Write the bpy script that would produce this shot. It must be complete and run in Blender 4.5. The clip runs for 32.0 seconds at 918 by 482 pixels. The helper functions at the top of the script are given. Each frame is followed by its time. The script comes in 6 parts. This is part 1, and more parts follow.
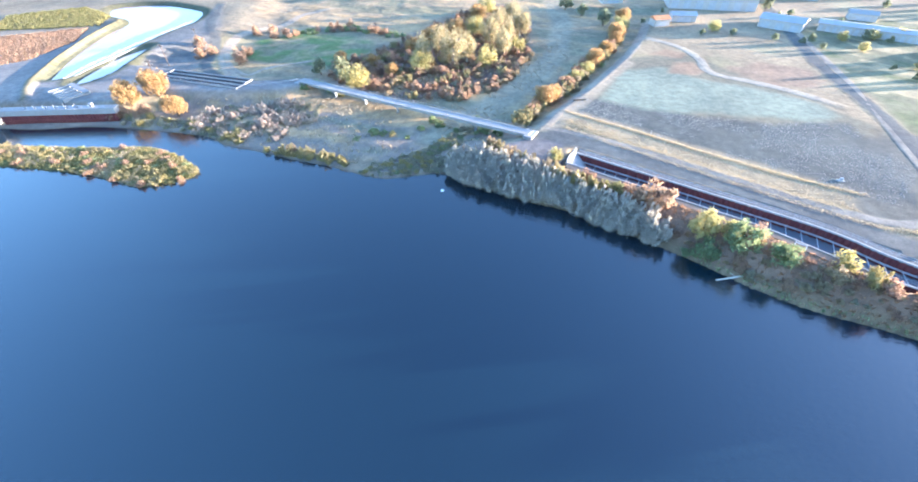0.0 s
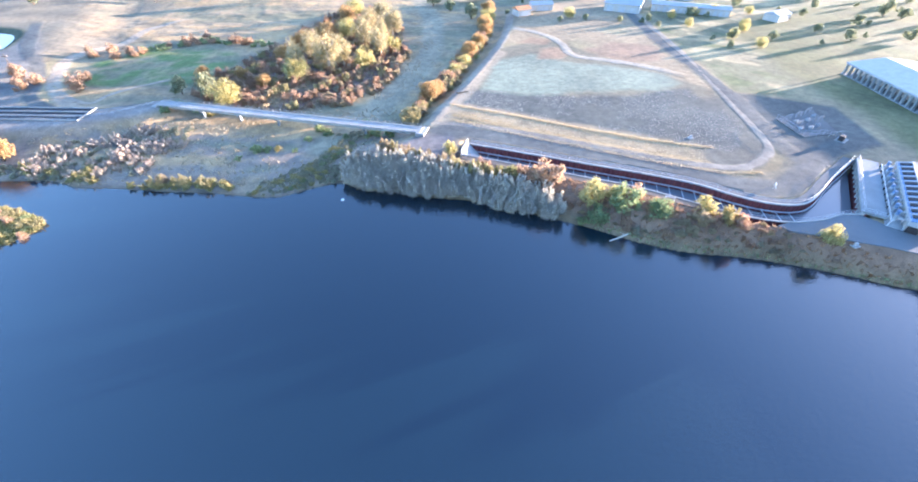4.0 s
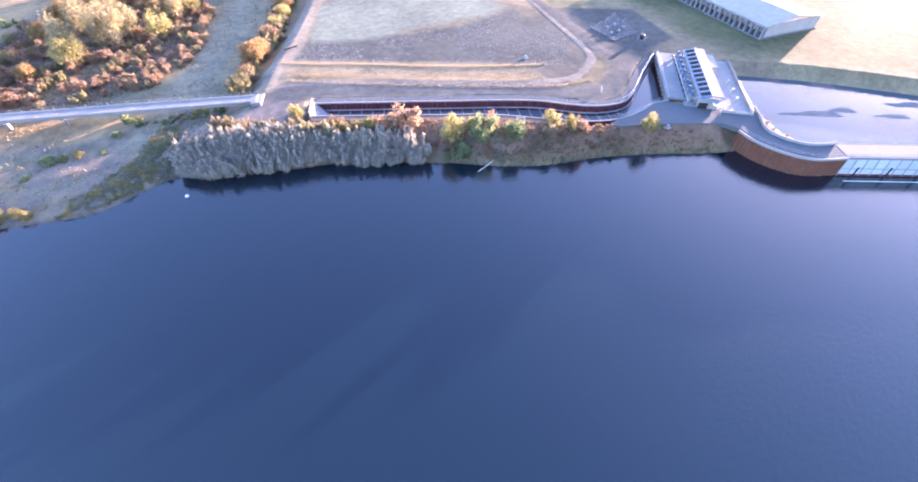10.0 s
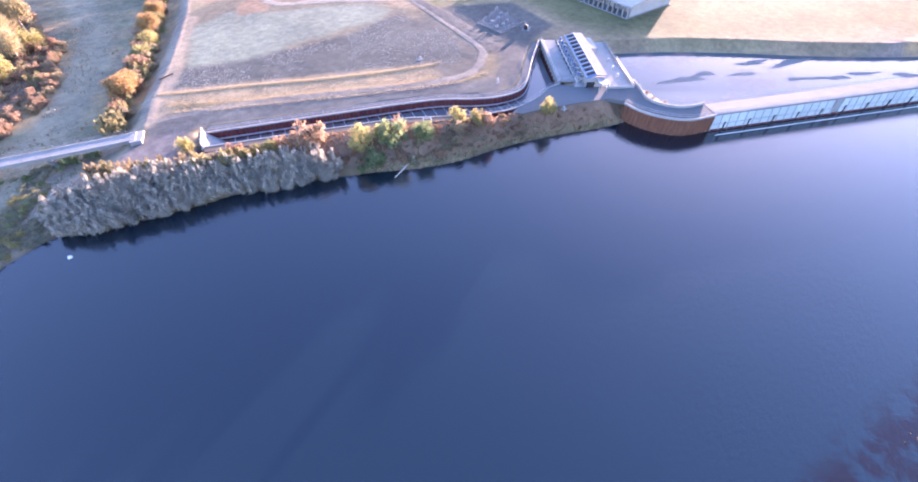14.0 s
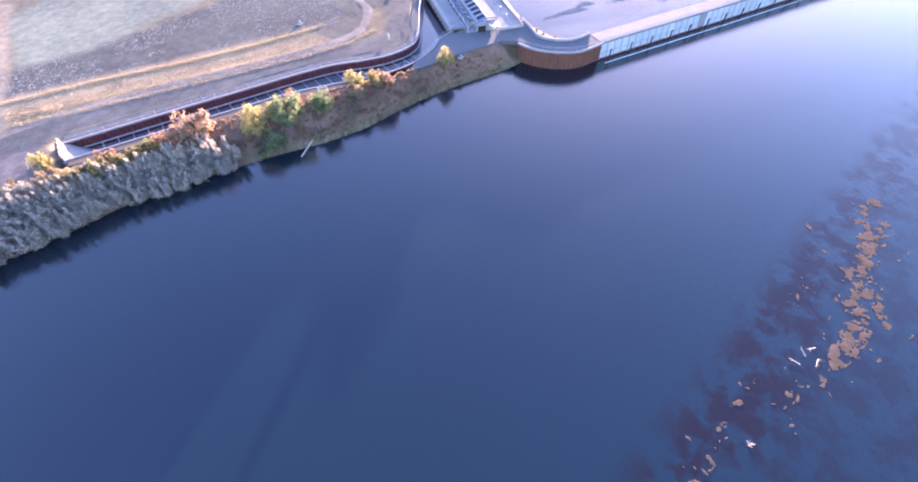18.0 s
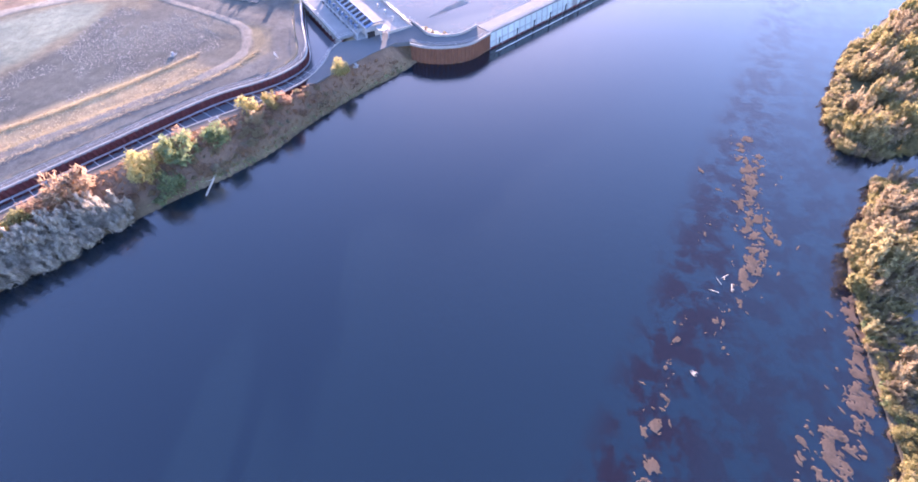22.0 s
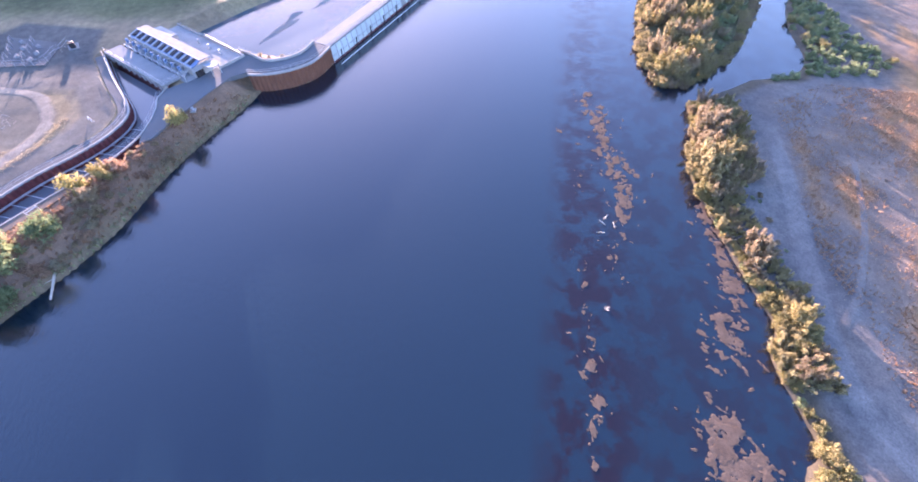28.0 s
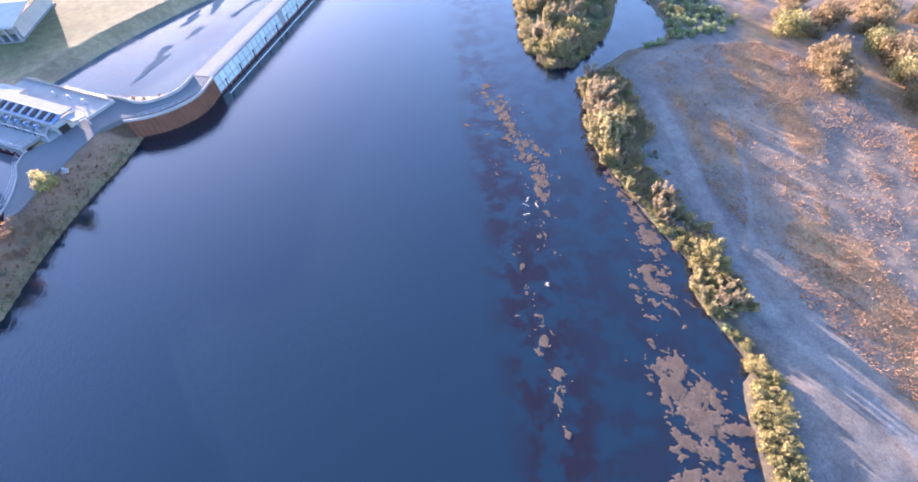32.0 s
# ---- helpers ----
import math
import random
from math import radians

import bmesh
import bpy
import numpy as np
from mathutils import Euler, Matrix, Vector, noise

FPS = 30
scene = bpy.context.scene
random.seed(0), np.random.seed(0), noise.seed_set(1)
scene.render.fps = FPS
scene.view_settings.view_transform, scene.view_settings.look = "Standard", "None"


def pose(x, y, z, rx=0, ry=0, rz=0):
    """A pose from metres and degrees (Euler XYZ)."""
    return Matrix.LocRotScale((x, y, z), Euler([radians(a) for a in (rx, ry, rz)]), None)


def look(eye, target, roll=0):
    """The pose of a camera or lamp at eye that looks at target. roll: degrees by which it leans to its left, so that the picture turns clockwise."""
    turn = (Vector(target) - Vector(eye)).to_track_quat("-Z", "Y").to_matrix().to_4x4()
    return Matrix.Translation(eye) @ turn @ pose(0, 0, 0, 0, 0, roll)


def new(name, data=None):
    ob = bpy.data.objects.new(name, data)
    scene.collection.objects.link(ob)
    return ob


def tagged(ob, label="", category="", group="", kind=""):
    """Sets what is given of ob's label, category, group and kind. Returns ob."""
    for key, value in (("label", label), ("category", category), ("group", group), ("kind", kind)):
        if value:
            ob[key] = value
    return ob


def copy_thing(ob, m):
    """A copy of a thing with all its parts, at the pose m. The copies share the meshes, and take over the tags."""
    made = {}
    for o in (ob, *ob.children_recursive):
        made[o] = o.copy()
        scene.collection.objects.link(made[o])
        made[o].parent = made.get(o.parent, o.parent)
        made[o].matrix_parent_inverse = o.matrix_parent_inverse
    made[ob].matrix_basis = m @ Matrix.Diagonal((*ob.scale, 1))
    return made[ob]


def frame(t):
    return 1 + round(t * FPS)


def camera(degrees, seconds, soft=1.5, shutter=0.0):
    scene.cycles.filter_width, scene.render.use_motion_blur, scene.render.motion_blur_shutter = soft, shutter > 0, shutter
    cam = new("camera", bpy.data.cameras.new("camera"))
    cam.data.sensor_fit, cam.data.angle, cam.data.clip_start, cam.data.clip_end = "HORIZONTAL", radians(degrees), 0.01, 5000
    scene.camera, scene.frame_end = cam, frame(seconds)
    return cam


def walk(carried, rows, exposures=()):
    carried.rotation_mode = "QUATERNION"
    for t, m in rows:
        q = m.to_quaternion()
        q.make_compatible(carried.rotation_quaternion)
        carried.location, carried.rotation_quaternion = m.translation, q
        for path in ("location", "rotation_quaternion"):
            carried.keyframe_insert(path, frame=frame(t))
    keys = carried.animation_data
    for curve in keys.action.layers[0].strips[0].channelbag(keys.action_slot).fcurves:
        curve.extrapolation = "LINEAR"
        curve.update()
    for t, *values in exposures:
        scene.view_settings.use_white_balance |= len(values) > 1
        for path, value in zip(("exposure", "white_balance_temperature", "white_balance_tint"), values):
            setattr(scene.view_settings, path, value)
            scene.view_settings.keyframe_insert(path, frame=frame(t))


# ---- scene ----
cam = camera(95.0, 32.0, 1.8)
PATH = [
    (0, pose(0, 0, 65, 48.80, 0.43, -0.00)),
    (0.5, pose(0, 0, 65, 48.84, 0.36, -1.71)),
    (1, pose(0, 0, 65, 48.86, 0.33, -3.83)),
    (1.5, pose(0, 0, 65, 48.87, 0.33, -5.79)),
    (2, pose(0, 0, 65, 48.92, 0.22, -7.63)),
    (2.5, pose(0, 0, 65, 48.93, 0.16, -9.51)),
    (3, pose(0, 0, 65, 48.95, 0.16, -11.44)),
    (3.5, pose(0, 0, 65, 48.95, 0.20, -13.72)),
    (5.5, pose(0, 0, 65, 44.90, 0.10, -21.19)),
    (6, pose(0, 0, 65, 42.94, 0.21, -23.08)),
    (6.5, pose(0, 0, 65, 42.18, 0.19, -25.04)),
    (7, pose(0, 0, 65, 41.93, 0.04, -26.77)),
    (7.5, pose(0, 0, 65, 41.83, 0.04, -28.46)),
    (8, pose(0, 0, 65, 41.84, -0.01, -30.13)),
    (8.5, pose(0, 0, 65, 41.89, -0.05, -32.06)),
    (9, pose(0, 0, 65, 41.88, -0.08, -34.08)),
    (9.5, pose(0, 0, 65, 41.92, -0.13, -36.09)),
    (10, pose(0, 0, 65, 41.96, -0.14, -37.75)),
    (10.5, pose(0, 0, 65, 42.00, -0.10, -39.42)),
    (11, pose(0, 0, 65, 42.02, -0.09, -41.17)),
    (11.5, pose(0, 0, 65, 42.05, -0.05, -43.14)),
    (12, pose(0, 0, 65, 42.13, -0.05, -45.18)),
    (12.5, pose(0, 0, 65, 42.18, -0.06, -46.99)),
    (13, pose(0, 0, 65, 42.23, -0.10, -48.73)),
    (13.5, pose(0, 0, 65, 42.26, -0.16, -50.30)),
    (14, pose(0, 0, 65, 42.32, -0.15, -52.06)),
    (14.5, pose(0, 0, 65, 42.32, -0.16, -53.95)),
    (16.5, pose(0, 0, 65, 39.76, -0.28, -61.36)),
    (17, pose(0, 0, 65, 38.11, -0.21, -63.40)),
    (17.5, pose(0, 0, 65, 37.41, -0.22, -65.41)),
    (18, pose(0, 0, 65, 37.12, -0.24, -67.14)),
    (18.5, pose(0, 0, 65, 36.99, -0.17, -68.74)),
    (19, pose(0, 0, 65, 37.08, -0.20, -70.41)),
    (19.5, pose(0, 0, 65, 37.15, -0.13, -72.31)),
    (20, pose(0, 0, 65, 37.19, -0.09, -74.33)),
    (20.5, pose(0, 0, 65, 37.24, -0.06, -76.45)),
    (21, pose(0, 0, 65, 37.25, -0.05, -78.45)),
    (21.5, pose(0, 0, 65, 37.27, -0.09, -80.25)),
    (22, pose(0, 0, 65, 37.30, -0.07, -82.15)),
    (22.5, pose(0, 0, 65, 37.34, -0.07, -84.29)),
    (23, pose(0, 0, 65, 37.38, -0.08, -86.32)),
    (23.5, pose(0, 0, 65, 37.42, -0.04, -88.23)),
    (24, pose(0, 0, 65, 37.47, -0.01, -89.88)),
    (24.5, pose(0, 0, 65, 37.51, 0.01, -91.46)),
    (25, pose(0, 0, 65, 37.53, -0.04, -93.34)),
    (25.5, pose(0, 0, 65, 37.56, -0.08, -95.16)),
    (27.5, pose(0, 0, 65, 37.72, 0.04, -101.80)),
    (28, pose(0, 0, 65, 37.78, 0.12, -103.93)),
    (28.5, pose(0, 0, 65, 37.85, 0.16, -106.12)),
    (29, pose(0, 0, 65, 37.89, 0.18, -108.18)),
    (29.5, pose(0, 0, 65, 37.94, 0.25, -110.12)),
    (30, pose(0, 0, 65, 37.98, 0.28, -112.01)),
    (30.5, pose(0, 0, 65, 38.04, 0.34, -114.06)),
    (31, pose(0, 0, 65, 38.06, 0.41, -115.94)),
    (31.5, pose(0, 0, 65, 38.10, 0.45, -117.63)),
    (32, pose(0, 0, 65, 38.14, 0.48, -119.06)),
]

EXPOSURES = [
    (0.0, 3.58, 5050, 17), (3.5, 3.60, 5150, 22), (8.0, 3.58, 5400, 34), (9.0, 3.57, 5500, 40),
    (13.0, 3.50, 5600, 46), (19.0, 3.42, 5600, 48), (25.0, 3.40, 5600, 48), (29.0, 3.42, 5500, 44), (32.0, 3.38, 5350, 34),
]
walk(cam, PATH, EXPOSURES)

# ---- light ----
SUN_AZIMUTH, SUN_HEIGHT = 82.0, 4.8
world = bpy.data.worlds.new("sky")
scene.world = world
world.use_nodes = True
wn = world.node_tree
sky = wn.nodes.new("ShaderNodeTexSky")
sky.sky_type = "NISHITA"
sky.sun_disc = False
sky.sun_elevation, sky.sun_rotation = radians(SUN_HEIGHT), radians(SUN_AZIMUTH)
sky.air_density, sky.dust_density, sky.ozone_density = 1.0, 1.0, 2.0
wn.nodes["Background"].inputs["Strength"].default_value = 0.15
wn.links.new(sky.outputs["Color"], wn.nodes["Background"].inputs["Color"])
sun = new("sun", bpy.data.lights.new("sun", "SUN"))
sun.data.energy, sun.data.angle, sun.data.color = 4.8, radians(0.6), (1.0, 0.75, 0.48)
sa, sh = radians(SUN_AZIMUTH), radians(SUN_HEIGHT)
sun.matrix_world = look((0, 0, 300), Vector((0, 0, 300)) - Vector((math.sin(sa) * math.cos(sh), math.cos(sa) * math.cos(sh), math.sin(sh))))


# ---- materials ----
def material(name, rough=0.8, metal=0.0):
    m = bpy.data.materials.new(name)
    m.use_nodes = True
    b = m.node_tree.nodes["Principled BSDF"]
    b.inputs["Roughness"].default_value, b.inputs["Metallic"].default_value = rough, metal
    return m, m.node_tree, b


def noise_node(nt, scale, detail=4.0, rough=0.6, vector=None):
    n = nt.nodes.new("ShaderNodeTexNoise")
    n.inputs["Scale"].default_value, n.inputs["Detail"].default_value, n.inputs["Roughness"].default_value = scale, detail, rough
    if vector is not None:
        nt.links.new(vector, n.inputs["Vector"])
    return n.outputs["Fac"]


def ramp(nt, fac, stops):
    r = nt.nodes.new("ShaderNodeValToRGB")
    while len(r.color_ramp.elements) < len(stops):
        r.color_ramp.elements.new(0.5)
    for e, (p, c) in zip(r.color_ramp.elements, stops):
        e.position, e.color = p, (*c, 1) if len(c) == 3 else c
    nt.links.new(fac, r.inputs["Fac"])
    return r.outputs["Color"]


def mix(nt, a, b, fac, mode="MIX"):
    n = nt.nodes.new("ShaderNodeMix")
    n.data_type, n.blend_type, n.clamp_result = "RGBA", mode, False
    for socket, value in ((n.inputs["Factor"], fac), (n.inputs["A"], a), (n.inputs["B"], b)):
        if isinstance(value, (int, float)):
            socket.default_value = value
        elif isinstance(value, tuple):
            socket.default_value = (*value, 1)
        else:
            nt.links.new(value, socket)
    return n.outputs["Result"]


def math_node(nt, op, a, b=0.0):
    n = nt.nodes.new("ShaderNodeMath")
    n.operation = op
    for socket, value in zip(n.inputs, (a, b)):
        if isinstance(value, (int, float)):
            socket.default_value = value
        else:
            nt.links.new(value, socket)
    return n.outputs[0]


def position(nt):
    return nt.nodes.new("ShaderNodeNewGeometry").outputs["Position"]


def bump(nt, bsdf, fac, strength, distance):
    n = nt.nodes.new("ShaderNodeBump")
    n.inputs["Strength"].default_value, n.inputs["Distance"].default_value = strength, distance
    nt.links.new(fac, n.inputs["Height"])
    nt.links.new(n.outputs["Normal"], bsdf.inputs["Normal"])


def surface(name, colours, rough=0.8, metal=0.0, coarse=0.15, fine=2.0, relief=0.4, depth=0.05, per_object=0.0):
    """A weathered surface: a coarse stain between the first two colours, a fine grain towards the third."""
    m, nt, b = material(name, rough, metal)
    p = position(nt)
    big, small = noise_node(nt, coarse, 5.0, 0.65, p), noise_node(nt, fine, 6.0, 0.7, p)
    c = ramp(nt, big, [(0.35, colours[0]), (0.65, colours[1])])
    c = mix(nt, c, colours[2], ramp(nt, small, [(0.45, (0, 0, 0)), (0.75, (0.8, 0.8, 0.8))]))
    if per_object:
        r = nt.nodes.new("ShaderNodeObjectInfo").outputs["Random"]
        v = math_node(nt, "ADD", math_node(nt, "MULTIPLY", r, per_object), 1.0 - per_object / 2)
        c = mix(nt, c, v, 1.0, "MULTIPLY")
    nt.links.new(c, b.inputs["Base Color"])
    b.inputs["Specular IOR Level"].default_value = 0.05 if rough > 0.5 else 0.2
    bump(nt, b, small, relief, depth)
    return m


def foliage(name, colours, rough=0.7, sheen=0.25):
    """Leaves: colour by plant and by leaf, some light through the blade."""
    m, nt, b = material(name, rough)
    island = nt.nodes.new("ShaderNodeNewGeometry").outputs["Random Per Island"]
    plant = nt.nodes.new("ShaderNodeObjectInfo").outputs["Random"]
    mixed = math_node(nt, "ADD", math_node(nt, "MULTIPLY", island, 0.6), math_node(nt, "MULTIPLY", plant, 0.4))
    n = len(colours)
    c = ramp(nt, mixed, [(0.12 + 0.76 * i / (n - 1), tuple(v * 0.74 for v in k)) for i, k in enumerate(colours)])
    nt.links.new(c, b.inputs["Base Color"])
    b.inputs["Specular IOR Level"].default_value = sheen
    thin = nt.nodes.new("ShaderNodeBsdfTranslucent")
    nt.links.new(c, thin.inputs["Color"])
    both = nt.nodes.new("ShaderNodeMixShader")
    both.inputs["Fac"].default_value = 0.38
    nt.links.new(b.outputs["BSDF"], both.inputs[1])
    nt.links.new(thin.outputs["BSDF"], both.inputs[2])
    nt.links.new(both.outputs["Shader"], nt.nodes["Material Output"].inputs["Surface"])
    return m


def make_ground():
    m, nt, b = material("earth", 0.95)
    p = position(nt)
    a = nt.nodes.new("ShaderNodeAttribute")
    a.attribute_name = "cover"
    big, mid, small = noise_node(nt, 0.05, 6.0, 0.65, p), noise_node(nt, 0.4, 6.0, 0.7, p), noise_node(nt, 3.0, 5.0, 0.75, p)
    c = mix(nt, a.outputs["Color"], ramp(nt, big, [(0.3, (0.72, 0.72, 0.74)), (0.7, (1.25, 1.22, 1.15))]), 1.0, "MULTIPLY")
    c = mix(nt, c, ramp(nt, mid, [(0.3, (0.78, 0.78, 0.77)), (0.7, (1.2, 1.18, 1.14))]), 1.0, "MULTIPLY")
    c = mix(nt, c, ramp(nt, small, [(0.3, (0.7, 0.7, 0.68)), (0.7, (1.3, 1.28, 1.25))]), 1.0, "MULTIPLY")
    nt.links.new(c, b.inputs["Base Color"])
    b.inputs["Specular IOR Level"].default_value = 0.1
    bump(nt, b, math_node(nt, "ADD", mid, small), 0.3, 0.1)
    return m


def make_water(name, deep, weed=False, ripple=0.35, ior=1.33, rough=0.08, silt=0.0):
    m, nt, b = material(name, rough)
    p = position(nt)
    big = noise_node(nt, 0.02, 4.0, 0.6, p)
    c = ramp(nt, big, [(0.3, deep), (0.75, tuple(v * 1.15 for v in deep))])
    if weed:
        # weed beds lie under the surface along the shallow bank
        sep = nt.nodes.new("ShaderNodeSeparateXYZ")
        nt.links.new(p, sep.inputs["Vector"])
        across = math_node(nt, "ADD", math_node(nt, "MULTIPLY", sep.outputs["X"], 0.40), math_node(nt, "MULTIPLY", sep.outputs["Y"], 0.917))
        bed = ramp(nt, math_node(nt, "ADD", math_node(nt, "MULTIPLY", across, -0.03), 0.0), [(0.22, (0, 0, 0)), (0.36, (1, 1, 1)), (0.56, (1, 1, 1)), (0.72, (0.55, 0.55, 0.55))])
        patch = ramp(nt, noise_node(nt, 0.2, 6.0, 0.66, p), [(0.44, (0, 0, 0)), (0.54, (1, 1, 1))])
        weeds = math_node(nt, "MULTIPLY", bed, patch)
        c = mix(nt, c, (0.014, 0.006, 0.009), math_node(nt, "MULTIPLY", weeds, 0.85))
        # where weed reaches the surface its film dulls the mirror
        nt.links.new(math_node(nt, "SUBTRACT", 0.5, math_node(nt, "MULTIPLY", weeds, 0.2)), b.inputs["Specular IOR Level"])
    if silt:
        # mud lies just under the surface in drifts
        drift = ramp(nt, noise_node(nt, 0.055, 6.0, 0.66, p), [(0.50, (0, 0, 0)), (0.62, (1, 1, 1))])
        c = mix(nt, c, (0.20, 0.155, 0.14), math_node(nt, "MULTIPLY", drift, silt))
        nt.links.new(math_node(nt, "SUBTRACT", 0.5, math_node(nt, "MULTIPLY", drift, 0.3 * silt)), b.inputs["Specular IOR Level"])
    nt.links.new(c, b.inputs["Base Color"])
    b.inputs["IOR"].default_value = ior
    fine = nt.nodes.new("ShaderNodeMapping")
    fine.inputs["Scale"].default_value = (1.0, 2.2, 1.0)
    fine.inputs["Rotation"].default_value = (0, 0, radians(25))
    nt.links.new(p, fine.inputs["Vector"])
    waves = noise_node(nt, 0.8, 3.0, 0.55, fine.outputs["Vector"])
    calm = noise_node(nt, 0.015, 3.0, 0.5, p)
    h = math_node(nt, "MULTIPLY", waves, ramp(nt, calm, [(0.3, (0.85, 0.85, 0.85)), (0.7, (1, 1, 1))]))
    bump(nt, b, h, ripple, 0.12)
    return m


M_EARTH = make_ground()
M_RIVER = make_water("river_water", (0.003, 0.0105, 0.0185), True, 0.35, 1.72, 0.13)
M_POOL = make_water("still_water", (0.055, 0.08, 0.095), False, 0.1, silt=0.8)
# the pale base colour carries the bright sky's reflection on the canals
M_SKY_WATER = make_water("sky_pale_water", (0.36, 0.29, 0.29), False, 0.1)
M_CANAL = make_water("canal_water", (0.13, 0.135, 0.15), False, 0.1)
M_GRAVEL = surface("gravel", [(0.10, 0.104, 0.106), (0.135, 0.137, 0.138), (0.175, 0.172, 0.168)], 0.95, coarse=0.1, fine=3.0, relief=0.15)
M_SOIL = surface("bank_soil", [(0.13, 0.105, 0.085), (0.17, 0.138, 0.11), (0.21, 0.172, 0.135)], 0.95, coarse=0.1, fine=2.0, relief=0.15)
M_ASPHALT = surface("asphalt", [(0.105, 0.112, 0.118), (0.135, 0.142, 0.148), (0.165, 0.17, 0.175)], 0.9, coarse=0.08, fine=4.0, relief=0.05)
M_CONCRETE = surface("concrete", [(0.28, 0.28, 0.27), (0.35, 0.35, 0.335), (0.22, 0.22, 0.21)], 0.85, coarse=0.3, fine=4.0, relief=0.15, per_object=0.15)
M_DECK = surface("deck_concrete", [(0.20, 0.212, 0.218), (0.255, 0.265, 0.268), (0.17, 0.178, 0.18)], 0.85, coarse=0.2, fine=5.0, relief=0.1)
M_RUST = surface("rusted_steel", [(0.11, 0.04, 0.042), (0.155, 0.058, 0.054), (0.075, 0.03, 0.032)], 0.75, 0.0, coarse=0.5, fine=5.0, relief=0.3, per_object=0.25)
M_WALLRUST = surface("weathered_rust", [(0.165, 0.078, 0.05), (0.21, 0.102, 0.064), (0.12, 0.056, 0.036)], 0.8, 0.0, coarse=0.3, fine=3.0, relief=0.3)
M_STEEL = surface("galvanised_steel", [(0.38, 0.40, 0.42), (0.48, 0.49, 0.50), (0.30, 0.31, 0.32)], 0.55, 0.3, coarse=0.6, fine=8.0, relief=0.05)
M_PANEL = surface("screen_panel", [(0.52, 0.60, 0.58), (0.62, 0.68, 0.66), (0.44, 0.52, 0.50)], 0.5, 0.2, coarse=0.4, fine=6.0, relief=0.1, per_object=0.2)
M_DARK = surface("dark_steel", [(0.03, 0.03, 0.035), (0.05, 0.05, 0.055), (0.08, 0.07, 0.06)], 0.6, 0.3, coarse=0.8, fine=6.0, relief=0.1)
M_ROOF = surface("white_metal_roof", [(0.30, 0.315, 0.33), (0.38, 0.39, 0.40), (0.26, 0.265, 0.27)], 0.8, coarse=0.2, fine=5.0, relief=0.08)
M_MUD = surface("mud", [(0.15, 0.16, 0.16), (0.19, 0.20, 0.195), (0.12, 0.13, 0.128)], 0.6, coarse=0.3, fine=2.0)
M_WALL = surface("pale_wall", [(0.40, 0.38, 0.35), (0.48, 0.46, 0.42), (0.34, 0.31, 0.28)], 0.85, coarse=0.4, fine=4.0, relief=0.1)
M_GREY = surface("grey_paint", [(0.20, 0.215, 0.23), (0.26, 0.275, 0.29), (0.16, 0.17, 0.18)], 0.8, coarse=0.6, fine=6.0, relief=0.05)
M_BLUE = surface("blue_louvre", [(0.10, 0.17, 0.30), (0.14, 0.22, 0.36), (0.08, 0.12, 0.22)], 0.35, coarse=0.6, fine=6.0, relief=0.05)
M_WHITE = surface("white_float", [(0.74, 0.74, 0.72), (0.82, 0.82, 0.80), (0.6, 0.6, 0.58)], 0.5, coarse=0.6, fine=6.0, relief=0.05)
M_STONE = surface("river_stone", [(0.22, 0.205, 0.18), (0.32, 0.30, 0.26), (0.42, 0.39, 0.34)], 0.9, coarse=0.8, fine=4.0, relief=0.2)
M_BARK = surface("bark", [(0.10, 0.075, 0.055), (0.17, 0.13, 0.10), (0.07, 0.05, 0.04)], 0.95, coarse=1.5, fine=9.0, relief=0.5)
M_PALEBARK = surface("pale_bark", [(0.40, 0.36, 0.30), (0.52, 0.47, 0.40), (0.28, 0.24, 0.20)], 0.95, coarse=1.5, fine=9.0, relief=0.4)
M_ALGAE = surface("algae", [(0.105, 0.073, 0.052), (0.155, 0.11, 0.078), (0.076, 0.058, 0.042)], 0.9, coarse=0.5, fine=2.5, relief=0.6)
M_TILE = surface("orange_tile_roof", [(0.42, 0.20, 0.10), (0.52, 0.27, 0.14), (0.34, 0.15, 0.08)], 0.85, coarse=0.4, fine=4.0, relief=0.3)
F_WILLOW = foliage("willow_leaf", [(0.42, 0.39, 0.34), (0.55, 0.52, 0.44), (0.67, 0.63, 0.53), (0.74, 0.66, 0.52)])
F_GREEN = foliage("green_leaf", [(0.16, 0.22, 0.11), (0.25, 0.32, 0.155), (0.36, 0.42, 0.20), (0.47, 0.49, 0.24)])
F_ORANGE = foliage("orange_leaf", [(0.33, 0.215, 0.095), (0.46, 0.305, 0.135), (0.57, 0.39, 0.18), (0.40, 0.28, 0.115)])
F_BLUSH = foliage("seed_head", [(0.40, 0.33, 0.27), (0.56, 0.46, 0.38), (0.68, 0.57, 0.47), (0.60, 0.53, 0.40)])
F_SAGE = foliage("sage_leaf", [(0.25, 0.26, 0.18), (0.35, 0.345, 0.23), (0.46, 0.43, 0.29), (0.53, 0.46, 0.31)])
F_YELLOW = foliage("yellow_leaf", [(0.34, 0.31, 0.12), (0.50, 0.44, 0.17), (0.62, 0.54, 0.23), (0.40, 0.40, 0.17)])
